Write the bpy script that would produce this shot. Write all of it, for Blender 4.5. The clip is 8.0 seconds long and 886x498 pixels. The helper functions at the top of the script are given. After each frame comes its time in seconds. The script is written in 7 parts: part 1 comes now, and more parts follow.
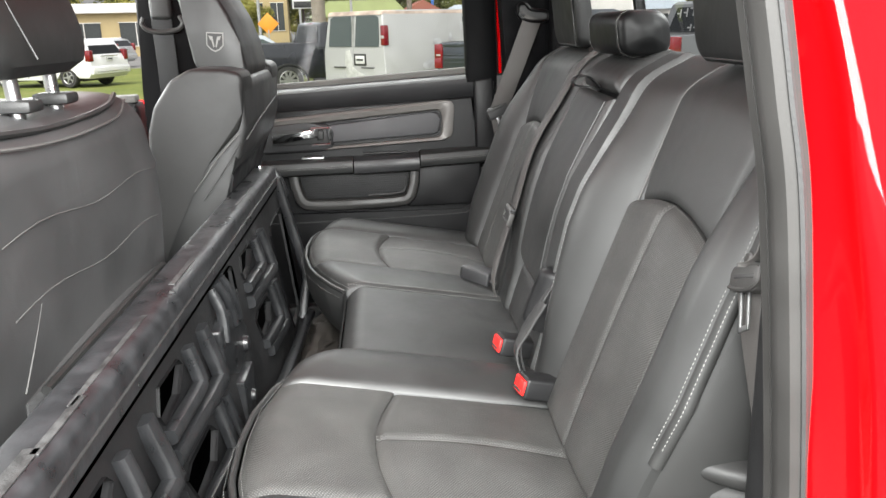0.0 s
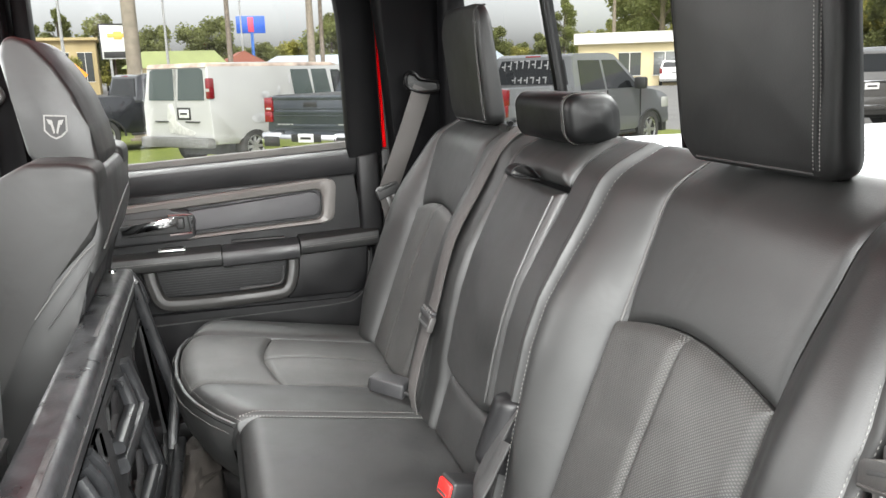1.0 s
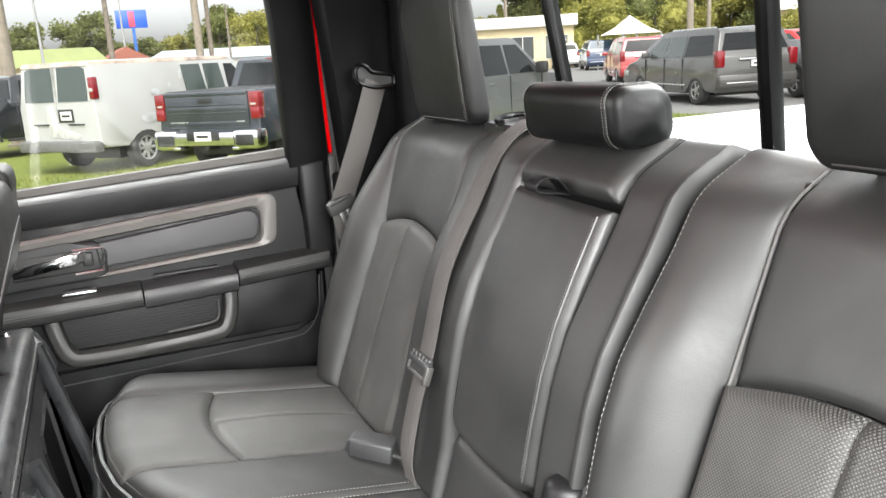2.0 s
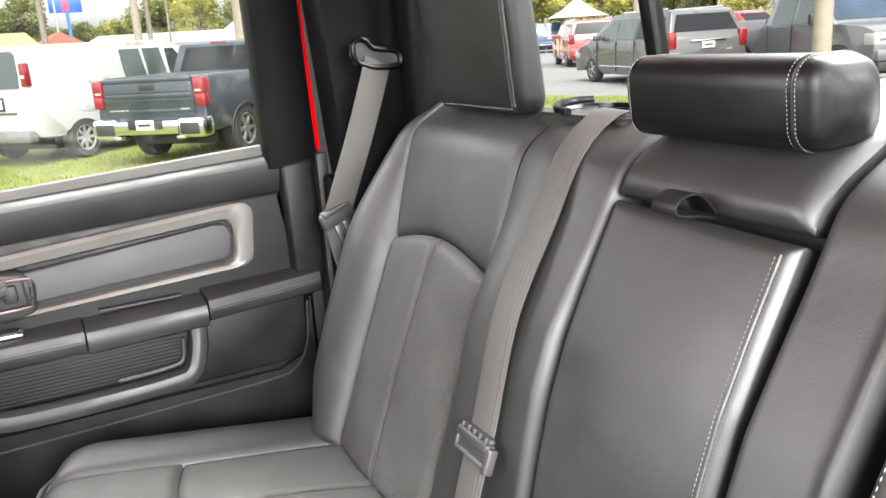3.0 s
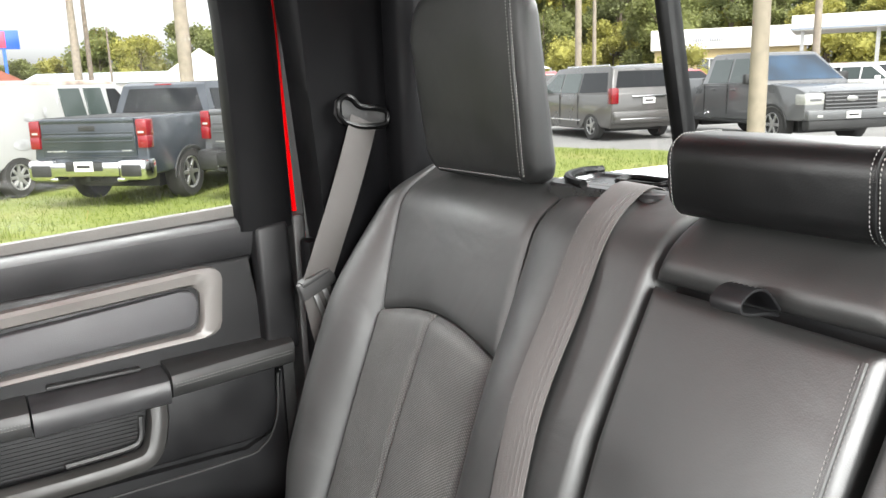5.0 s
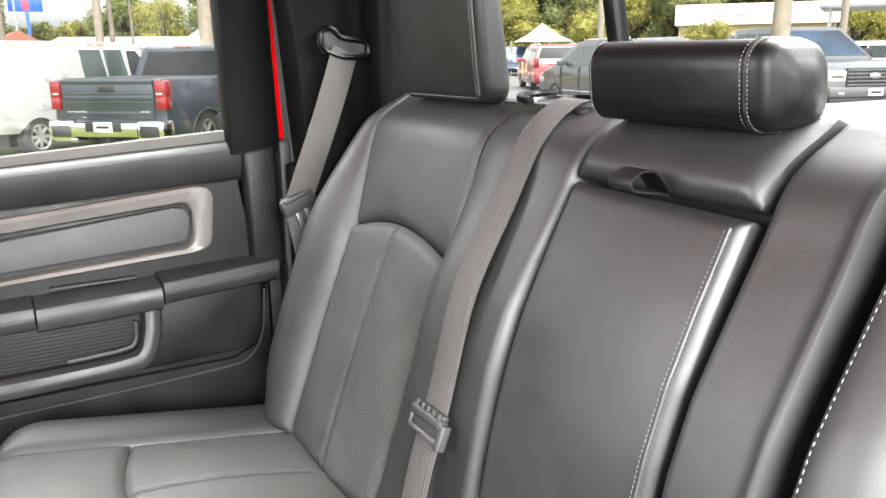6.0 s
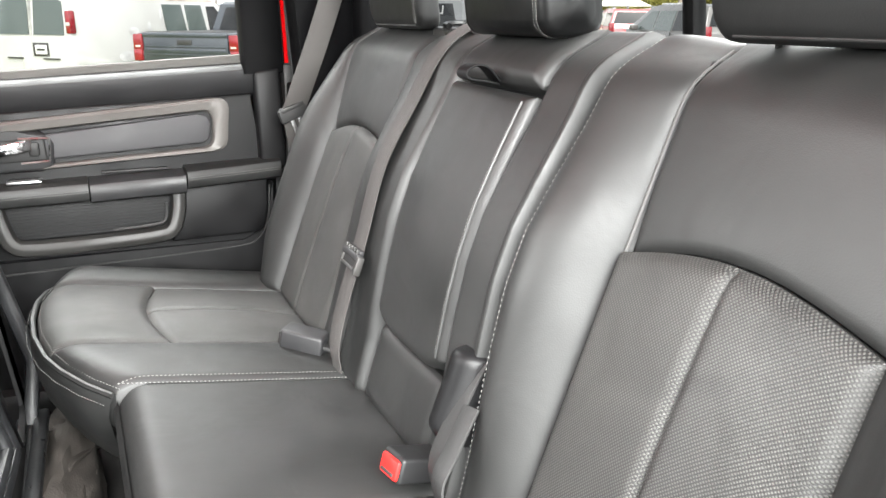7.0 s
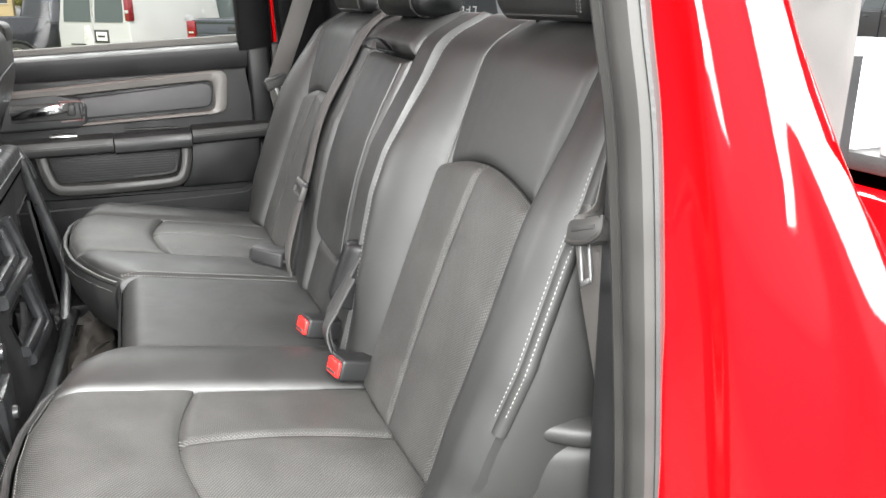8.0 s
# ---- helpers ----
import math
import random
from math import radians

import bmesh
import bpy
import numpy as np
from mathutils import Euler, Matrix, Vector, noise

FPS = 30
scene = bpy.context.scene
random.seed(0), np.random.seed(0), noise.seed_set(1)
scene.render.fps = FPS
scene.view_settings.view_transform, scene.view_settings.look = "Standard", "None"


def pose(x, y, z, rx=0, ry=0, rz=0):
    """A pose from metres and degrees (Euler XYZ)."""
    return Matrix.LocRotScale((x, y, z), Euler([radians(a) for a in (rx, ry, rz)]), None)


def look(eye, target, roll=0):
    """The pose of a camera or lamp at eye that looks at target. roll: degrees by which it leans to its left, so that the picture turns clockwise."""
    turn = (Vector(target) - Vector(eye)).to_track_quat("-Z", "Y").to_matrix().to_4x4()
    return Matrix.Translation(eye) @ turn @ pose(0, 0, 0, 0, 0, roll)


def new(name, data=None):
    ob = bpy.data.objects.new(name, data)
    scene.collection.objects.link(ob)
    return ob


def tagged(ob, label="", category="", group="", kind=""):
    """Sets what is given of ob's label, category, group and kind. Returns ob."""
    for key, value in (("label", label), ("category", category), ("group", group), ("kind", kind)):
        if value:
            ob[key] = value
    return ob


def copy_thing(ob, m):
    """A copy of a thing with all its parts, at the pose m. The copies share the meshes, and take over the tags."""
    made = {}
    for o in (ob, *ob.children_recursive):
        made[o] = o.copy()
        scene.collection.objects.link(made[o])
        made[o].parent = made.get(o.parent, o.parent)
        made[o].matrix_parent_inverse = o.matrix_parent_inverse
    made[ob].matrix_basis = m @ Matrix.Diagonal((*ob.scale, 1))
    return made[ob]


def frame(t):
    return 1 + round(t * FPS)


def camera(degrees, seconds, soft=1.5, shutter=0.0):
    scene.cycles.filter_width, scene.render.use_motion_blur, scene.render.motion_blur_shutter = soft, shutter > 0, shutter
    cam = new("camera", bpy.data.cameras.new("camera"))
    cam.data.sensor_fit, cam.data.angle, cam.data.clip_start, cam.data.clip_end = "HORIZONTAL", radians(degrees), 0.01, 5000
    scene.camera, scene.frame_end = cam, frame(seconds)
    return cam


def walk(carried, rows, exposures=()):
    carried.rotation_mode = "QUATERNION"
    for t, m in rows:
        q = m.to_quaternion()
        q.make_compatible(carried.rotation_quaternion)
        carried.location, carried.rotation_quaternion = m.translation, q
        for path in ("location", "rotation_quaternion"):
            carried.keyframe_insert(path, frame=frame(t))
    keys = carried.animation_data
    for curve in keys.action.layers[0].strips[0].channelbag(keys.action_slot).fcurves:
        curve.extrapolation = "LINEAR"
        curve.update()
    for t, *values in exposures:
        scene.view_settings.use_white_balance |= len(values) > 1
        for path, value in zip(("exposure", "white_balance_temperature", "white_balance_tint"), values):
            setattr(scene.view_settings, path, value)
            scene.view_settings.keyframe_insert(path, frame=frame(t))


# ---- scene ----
cam = camera(59.0, 8.0)
METRES, EYE, TILT, LEAN, TURN = 2.05, 1.55, -16.0, 1.5, -4.24
ROWS = [
    (0.0, 0.0, 0.0, 0.0, 0.0, 0.0, -0.0),
    (0.5, -0.0202, 0.0584, 0.0345, -5.62, 2.03, 1.2),
    (1.0, -0.0612, 0.113, 0.0558, -12.07, 3.11, 3.42),
    (1.5, -0.0879, 0.1709, 0.0755, -16.11, 2.66, 5.67),
    (3.0, -0.0906, 0.405, 0.1359, -22.57, 0.09, 8.46),
    (3.5, -0.094, 0.45, 0.143, -23.97, -0.11, 8.58),
    (4.0, -0.0992, 0.4604, 0.1587, -25.9, 1.66, 8.44),
    (5.5, -0.1015, 0.4365, 0.1543, -26.71, 2.96, 7.68),
    (6.0, -0.0953, 0.4024, 0.1156, -25.62, 1.03, 6.42),
    (6.5, -0.0901, 0.3243, 0.0843, -23.48, -0.36, 5.09),
    (7.0, -0.0691, 0.2309, 0.0463, -20.56, -1.04, 3.88),
    (7.5, -0.0379, 0.1465, 0.0242, -17.91, -1.37, 3.14),
    (8.0, -0.0201, 0.0402, -0.0068, -16.75, -1.77, 3.25),
]
walk(cam, [(t, pose(0, 0, EYE, TILT, LEAN, TURN) @ pose(METRES * x, METRES * y, METRES * z, 90 + pitch, roll, yaw)) for t, x, y, z, yaw, pitch, roll in ROWS],
     exposures=[(0.0, 2.08), (0.5, 2.42), (1.0, 2.4), (1.5, 2.46), (3.0, 3.12), (3.5, 3.32), (4.0, 3.48), (5.5, 2.86), (6.0, 3.08), (6.5, 3.04), (7.0, 2.9), (7.5, 2.88), (8.0, 2.48)])

# ---- light ----
world = bpy.data.worlds.new("sky")
scene.world = world
world.use_nodes = True
wn, wl = world.node_tree.nodes, world.node_tree.links
wn.clear()
sky = wn.new("ShaderNodeTexSky")
sky.sky_type, sky.sun_disc = "NISHITA", False
sky.sun_elevation, sky.sun_rotation = radians(52), radians(200)
sky.air_density, sky.dust_density = 1.0, 4.0
grey = wn.new("ShaderNodeHueSaturation")
grey.inputs["Saturation"].default_value = 0.12
bg = wn.new("ShaderNodeBackground")
bg.inputs["Strength"].default_value = 0.067
wo = wn.new("ShaderNodeOutputWorld")
wl.new(sky.outputs[0], grey.inputs["Color"])
wl.new(grey.outputs[0], bg.inputs["Color"])
wl.new(bg.outputs[0], wo.inputs["Surface"])
sun = new("sun", bpy.data.lights.new("sun", "SUN"))
sun.data.energy, sun.data.angle, sun.data.color = 0.62, radians(40), (1.0, 0.97, 0.92)
sun.matrix_world = look((0, -6, 9), (0, 0, 0))


def window_light(place, target, w, h, watts):
    """An added area lamp at an opening of the cab, to strengthen the sky light there."""
    lamp = new("window_light", bpy.data.lights.new("window_light", "AREA"))
    lamp.data.shape, lamp.data.size, lamp.data.size_y, lamp.data.energy = "RECTANGLE", w, h, watts
    lamp.data.color = (0.985, 1.0, 0.98)
    lamp.matrix_world = look(place, target)


window_light((-0.02, -1.05, 2.40), (0.0, 1.2, 1.05), 2.8, 1.5, 190)       # the sky over the open doorway
window_light((-1.28, 1.36, 1.76), (0.3, 1.36, 1.15), 1.4, 0.26, 10)       # the windscreen
window_light((-1.05, 2.11, 1.70), (0.0, 1.1, 1.0), 0.5, 0.25, 3)        # the far front window
window_light((-0.10, 2.75, 2.42), (0.0, 1.2, 1.05), 1.1, 0.6, 16)       # the sky over the far rear window
window_light((1.45, 1.36, 2.45), (-0.2, 1.36, 1.15), 1.2, 0.6, 25)        # the sky over the rear window
# ---- materials ----
def surface(name, base, rough=0.5, metal=0.0, vary=0.15, scale=14.0, bump=0.15, grain=350.0, coat=0.0, spec=0.5, rvary=0.1, depth=0.002):
    m = bpy.data.materials.new(name)
    m.use_nodes = True
    n, l = m.node_tree.nodes, m.node_tree.links
    b = n["Principled BSDF"]
    co = n.new("ShaderNodeTexCoord")
    big, fine = n.new("ShaderNodeTexNoise"), n.new("ShaderNodeTexNoise")
    big.inputs["Scale"].default_value, big.inputs["Detail"].default_value = scale, 5
    fine.inputs["Scale"].default_value, fine.inputs["Detail"].default_value = grain, 3
    for k in (big, fine):
        l.new(co.outputs["Object"], k.inputs["Vector"])
    ramp = n.new("ShaderNodeMapRange")
    ramp.inputs["From Min"].default_value, ramp.inputs["From Max"].default_value = 0.3, 0.7
    ramp.inputs["To Min"].default_value, ramp.inputs["To Max"].default_value = 1 - vary, 1 + vary
    l.new(big.outputs["Fac"], ramp.inputs["Value"])
    mul = n.new("ShaderNodeVectorMath")
    mul.operation = "SCALE"
    mul.inputs[0].default_value = base
    l.new(ramp.outputs[0], mul.inputs["Scale"])
    l.new(mul.outputs[0], b.inputs["Base Color"])
    rr = n.new("ShaderNodeMapRange")
    rr.inputs["From Min"].default_value, rr.inputs["From Max"].default_value = 0.3, 0.7
    rr.inputs["To Min"].default_value, rr.inputs["To Max"].default_value = max(0.02, rough - rvary), min(1, rough + rvary)
    l.new(big.outputs["Fac"], rr.inputs["Value"])
    l.new(rr.outputs[0], b.inputs["Roughness"])
    b.inputs["Metallic"].default_value = metal
    b.inputs["Coat Weight"].default_value = coat
    b.inputs["Coat Roughness"].default_value = 0.04
    b.inputs["Specular IOR Level"].default_value = spec
    if bump:
        bp = n.new("ShaderNodeBump")
        bp.inputs["Strength"].default_value, bp.inputs["Distance"].default_value = bump, depth
        l.new(fine.outputs["Fac"], bp.inputs["Height"])
        l.new(bp.outputs[0], b.inputs["Normal"])
    return m


def leather(name, base, rough, holes=0.0, spec=0.75):
    """Grained leather; holes: the pitch of the perforation in metres, over the mesh's own coordinates."""
    m = surface(name, base, rough, vary=0.12, scale=9, bump=0.0, rvary=0.085, spec=spec)
    n, l = m.node_tree.nodes, m.node_tree.links
    b = n["Principled BSDF"]
    co = n.new("ShaderNodeTexCoord")
    vo = n.new("ShaderNodeTexVoronoi")
    vo.inputs["Scale"].default_value = 700
    l.new(co.outputs["Object"], vo.inputs["Vector"])
    no = n.new("ShaderNodeTexNoise")
    no.inputs["Scale"].default_value, no.inputs["Detail"].default_value = 25, 4
    l.new(co.outputs["Object"], no.inputs["Vector"])
    mix = n.new("ShaderNodeMath")
    mix.operation = "MULTIPLY_ADD"
    mix.inputs[1].default_value = 0.5
    l.new(no.outputs["Fac"], mix.inputs[0])
    l.new(vo.outputs["Distance"], mix.inputs[2])
    bp = n.new("ShaderNodeBump")
    bp.inputs["Strength"].default_value, bp.inputs["Distance"].default_value = 0.12, 0.0006
    l.new(mix.outputs[0], bp.inputs["Height"])
    folds = n.new("ShaderNodeTexNoise")
    folds.inputs["Scale"].default_value, folds.inputs["Detail"].default_value, folds.inputs["Distortion"].default_value = 9.0, 3.0, 0.6
    l.new(co.outputs["Object"], folds.inputs["Vector"])
    soft = n.new("ShaderNodeBump")
    soft.inputs["Strength"].default_value, soft.inputs["Distance"].default_value = 0.30, 0.008
    l.new(folds.outputs["Fac"], soft.inputs["Height"])
    l.new(soft.outputs[0], bp.inputs["Normal"])
    l.new(bp.outputs[0], b.inputs["Normal"])
    if holes:
        uv = n.new("ShaderNodeUVMap")
        sep = n.new("ShaderNodeSeparateXYZ")
        l.new(uv.outputs[0], sep.inputs[0])

        def op(kind, a, c=None):
            k = n.new("ShaderNodeMath")
            k.operation = kind
            for i, v in enumerate((a, c)):
                if v is None:
                    continue
                if isinstance(v, (int, float)):
                    k.inputs[i].default_value = v
                else:
                    l.new(v, k.inputs[i])
            return k.outputs[0]
        p = math.pi / holes
        a = op("SINE", op("MULTIPLY", op("ADD", sep.outputs[0], sep.outputs[1]), p))
        c = op("SINE", op("MULTIPLY", op("SUBTRACT", sep.outputs[0], sep.outputs[1]), p))
        dots = op("MULTIPLY", op("ABSOLUTE", a), op("ABSOLUTE", c))
        mask = n.new("ShaderNodeMapRange")
        mask.inputs["From Min"].default_value, mask.inputs["From Max"].default_value = 0.35, 0.75
        l.new(dots, mask.inputs["Value"])
        rel = n.new("ShaderNodeBump")
        rel.inputs["Strength"].default_value, rel.inputs["Distance"].default_value = 0.5, 0.0012
        l.new(mask.outputs[0], rel.inputs["Height"])
        l.new(bp.outputs[0], rel.inputs["Normal"])
        l.new(rel.outputs[0], b.inputs["Normal"])
        col = n.new("ShaderNodeMix")
        col.data_type = "RGBA"
        col.inputs["A"].default_value = (base[0] * 0.40, base[1] * 0.40, base[2] * 0.40, 1)
        col.inputs["B"].default_value = (base[0] * 2.1, base[1] * 2.1, base[2] * 2.05, 1)
        l.new(mask.outputs[0], col.inputs["Factor"])
        dust = n.new("ShaderNodeTexNoise")
        dust.inputs["Scale"].default_value, dust.inputs["Detail"].default_value, dust.inputs["Distortion"].default_value = 11.0, 6.0, 0.8
        l.new(co.outputs["Object"], dust.inputs["Vector"])
        worn = n.new("ShaderNodeMapRange")
        worn.inputs["From Min"].default_value, worn.inputs["From Max"].default_value = 0.32, 0.70
        worn.inputs["To Min"].default_value, worn.inputs["To Max"].default_value = 0.74, 1.40
        l.new(dust.outputs["Fac"], worn.inputs["Value"])
        dusty = n.new("ShaderNodeVectorMath")
        dusty.operation = "SCALE"
        l.new(col.outputs["Result"], dusty.inputs[0])
        l.new(worn.outputs[0], dusty.inputs["Scale"])
        l.new(dusty.outputs[0], b.inputs["Base Color"])
    return m


def glass_material(name, tint, gloss=1.0):
    m = bpy.data.materials.new(name)
    m.use_nodes = True
    n, l = m.node_tree.nodes, m.node_tree.links
    n.clear()
    tr, gl, fr, mx, out = (n.new("ShaderNode" + k) for k in ("BsdfTransparent", "BsdfGlossy", "Fresnel", "MixShader", "OutputMaterial"))
    tr.inputs["Color"].default_value = (*tint, 1)
    gl.inputs["Roughness"].default_value = 0.02
    gl.inputs["Color"].default_value = (gloss, gloss, gloss, 1)
    fr.inputs["IOR"].default_value = 1.45
    l.new(fr.outputs[0], mx.inputs[0])
    l.new(tr.outputs[0], mx.inputs[1])
    l.new(gl.outputs[0], mx.inputs[2])
    l.new(mx.outputs[0], out.inputs["Surface"])
    return m


LEATHER = leather("black_leather", (0.0078, 0.0080, 0.0078), 0.55, spec=0.58)
LEATHER_SOFT = leather("grey_black_leather", (0.0105, 0.0105, 0.0102), 0.60, spec=0.38)
PERF = leather("perforated_leather", (0.022, 0.0217, 0.0208), 0.60, holes=0.0037, spec=0.55)
# Paler copy of LEATHER: light on the driver's seat back, put into its colour.
SEAT_BACK_LIT = leather("lit_black_leather", (0.031, 0.031, 0.0315), 0.52, spec=0.6)
# Darker copies of LEATHER: shade on the headrests is put into their colour.
HEAD_SHADED = leather("shaded_black_leather", (0.0020, 0.0021, 0.0022), 0.42, spec=0.19)
HEAD_DIMMED = leather("dimmed_black_leather", (0.0038, 0.0039, 0.0039), 0.50, spec=0.32)
FRAME_BLACK = surface("satin_black_window_frame", (0.0015, 0.0015, 0.0016), 0.35, spec=0.10, bump=0.05)
OUTLET = surface("satin_outlet_plastic", (0.012, 0.012, 0.0125), 0.30, spec=0.3, bump=0.1, grain=900, depth=0.0004)
VINYL = surface("black_vinyl", (0.0050, 0.0050, 0.0054), 0.45, spec=0.22, bump=0.25, grain=600, depth=0.0006)
PLASTIC = surface("black_moulded_plastic", (0.0075, 0.0075, 0.0079), 0.5, spec=0.28, bump=0.35, grain=900, depth=0.0005)
PANEL_PLASTIC = surface("scuffed_black_plastic", (0.010, 0.0104, 0.0112), 0.33, vary=0.25, scale=40, bump=0.3, grain=220, depth=0.0008, rvary=0.07)
GUIDE_GREY = surface("grey_guide_plastic", (0.024, 0.023, 0.022), 0.45, bump=0.1)
DOOR_GREY = surface("dark_grey_plastic", (0.018, 0.018, 0.019), 0.5, spec=0.4, bump=0.3, grain=900, depth=0.0005)
# Pale copy of PILLAR: doorway light is put into the near trim's colour.
TRIM_LIT = surface("lit_pillar_plastic", (0.030, 0.0288, 0.028), 0.6, spec=0.3, bump=0.3, grain=900, depth=0.0005)
DOOR_PAD = surface("charcoal_padded_vinyl", (0.038, 0.038, 0.0405), 0.62, bump=0.3, grain=700, depth=0.0008)
TONGUE_STEEL = surface("dull_latch_steel", (0.22, 0.22, 0.22), 0.4, metal=0.9, vary=0.15, bump=0.1)
RIM_GREY = surface("worn_grey_plastic", (0.020, 0.0195, 0.0185), 0.5, spec=0.3, bump=0.2, grain=900, depth=0.0004)
SILVER = surface("satin_silver_paint", (0.103, 0.097, 0.091), 0.45, metal=0.1, vary=0.05, bump=0.05)
CHROME = surface("chrome", (0.75, 0.75, 0.76), 0.08, metal=1.0, vary=0.03, bump=0.0, rvary=0.03)
STEEL = surface("brushed_steel", (0.5, 0.5, 0.5), 0.3, metal=1.0, vary=0.1, bump=0.05)
BELT = surface("taupe_webbing", (0.036, 0.033, 0.031), 0.72, vary=0.1, bump=0.6, grain=900, depth=0.0008)
THREAD = surface("pale_thread", (0.15, 0.148, 0.142), 0.7, bump=0.0)
THREAD_DARK = surface("grey_thread", (0.055, 0.054, 0.052), 0.7, bump=0.0)
RED_PLASTIC = surface("red_plastic", (0.68, 0.010, 0.008), 0.45, vary=0.05, bump=0.1)
EMBLEM = surface("grey_emblem_thread", (0.16, 0.158, 0.15), 0.7, bump=0.3)
RED_PAINT = surface("red_car_paint", (0.46, 0.001, 0.002), 0.6, vary=0.03, bump=0.0, coat=0.72, spec=0.0, rvary=0.03)
RED_PAINT.node_tree.nodes["Principled BSDF"].inputs["Coat IOR"].default_value = 1.33
RUBBER = surface("black_rubber", (0.012, 0.012, 0.012), 0.6, bump=0.2)
SEAL = surface("grey_rubber_seal", (0.015, 0.0143, 0.0135), 0.6, vary=0.12, bump=0.08, spec=0.35)
FELT = surface("dusty_felt", (0.085, 0.083, 0.078), 0.9, vary=0.15, bump=0.3)
HEADLINER = surface("grey_headliner_cloth", (0.24, 0.235, 0.23), 0.9, bump=0.4, grain=1200)
# Same plastic as the near trim, its base darkened to hold the shade.
PILLAR = surface("shaded_pillar_plastic", (0.0014, 0.0014, 0.0017), 0.6, spec=0.07, bump=0.35, grain=900, depth=0.0005)
CARPET = surface("black_carpet", (0.018, 0.017, 0.017), 0.95, vary=0.4, scale=60, bump=0.9, grain=500, depth=0.004)
GLASS = glass_material("window_glass", (0.93, 0.95, 0.94))
BAG = surface("brown_nylon", (0.034, 0.029, 0.025), 0.7, vary=0.3, scale=30, bump=0.5, grain=300)
SCUFF = surface("scuffed_rail_plastic", (0.013, 0.0133, 0.0143), 0.36, vary=0.45, scale=30, bump=0.4, grain=160, depth=0.0008, rvary=0.12)
PAPER = surface("crumpled_paper", (0.30, 0.26, 0.22), 0.7, vary=0.3, scale=60, bump=0.3, grain=200)
WORN = surface("worn_silver_edge", (0.026, 0.026, 0.026), 0.5, vary=0.5, scale=80, bump=0.3)


# ---- mesh helpers ----
def thing(name, label, category, group="", kind=""):
    return tagged(new(name), label, category, group, kind)


def part(name, bm, material, parent=None, label="", smooth=True, kind="", keep=False):
    """Links a bmesh as one mesh object, under a thing or a part."""
    me = bpy.data.meshes.new(name)
    if not keep:
        bmesh.ops.recalc_face_normals(bm, faces=bm.faces)
    bm.to_mesh(me)
    bm.free()
    if smooth:
        me.polygons.foreach_set("use_smooth", [True] * len(me.polygons))
        me.set_sharp_from_angle(angle=radians(38))
    me.materials.append(material)
    ob = new(name, me)
    ob.parent = parent
    return tagged(ob, label, kind=kind)


def settle(root, base):
    """Puts the empty of a thing at its base, its parts staying where they are."""
    m = Matrix.Translation(base)
    root.matrix_basis = m
    for c in root.children:
        c.matrix_parent_inverse = m.inverted()
    return root


def merge(bm, *others):
    for o in others:
        vs = {v: bm.verts.new(v.co) for v in o.verts}
        for f in o.faces:
            try:
                bm.faces.new([vs[v] for v in f.verts])
            except ValueError:
                pass
        o.free()
    return bm


def box(lo, hi, bevel=0.0, seg=2):
    bm = bmesh.new()
    c = [(a + b) / 2 for a, b in zip(lo, hi)]
    d = [abs(b - a) for a, b in zip(lo, hi)]
    bmesh.ops.create_cube(bm, size=1, matrix=Matrix.Translation(c) @ Matrix.Diagonal((*d, 1)))
    if bevel:
        bmesh.ops.bevel(bm, geom=bm.edges[:], offset=min(bevel, min(d) * 0.45), segments=seg, profile=0.5, affect="EDGES")
    return bm


def moved(bm, m):
    bmesh.ops.transform(bm, matrix=m, verts=bm.verts)
    return bm


def prism(points, axis, a, b, bevel=0.0, seg=2):
    """A polygon in the plane across an axis, drawn out from a to b along it."""
    i = "xyz".index(axis)
    bm = bmesh.new()

    def at(p, k):
        q = list(p)
        q.insert(i, k)
        return bm.verts.new(q)
    lo, hi = [at(p, a) for p in points], [at(p, b) for p in points]
    n = len(points)
    bm.faces.new(lo)
    bm.faces.new(hi[::-1])
    for k in range(n):
        bm.faces.new((lo[k], hi[k], hi[(k + 1) % n], lo[(k + 1) % n]))
    if bevel:
        bmesh.ops.bevel(bm, geom=bm.edges[:], offset=bevel, segments=seg, profile=0.5, affect="EDGES", clamp_overlap=True)
    return bm


def smooth_line(points, n=8):
    """A smooth line through points (Catmull-Rom)."""
    p = [Vector(q) for q in points]
    p = [2 * p[0] - p[1]] + p + [2 * p[-1] - p[-2]]
    out = []
    for i in range(1, len(p) - 2):
        for k in range(n):
            t = k / n
            out.append(0.5 * (2 * p[i] + (p[i + 1] - p[i - 1]) * t + (2 * p[i - 1] - 5 * p[i] + 4 * p[i + 1] - p[i + 2]) * t * t + (3 * p[i] - p[i - 1] - 3 * p[i + 1] + p[i + 2]) * t ** 3))
    return out + [p[-2]]


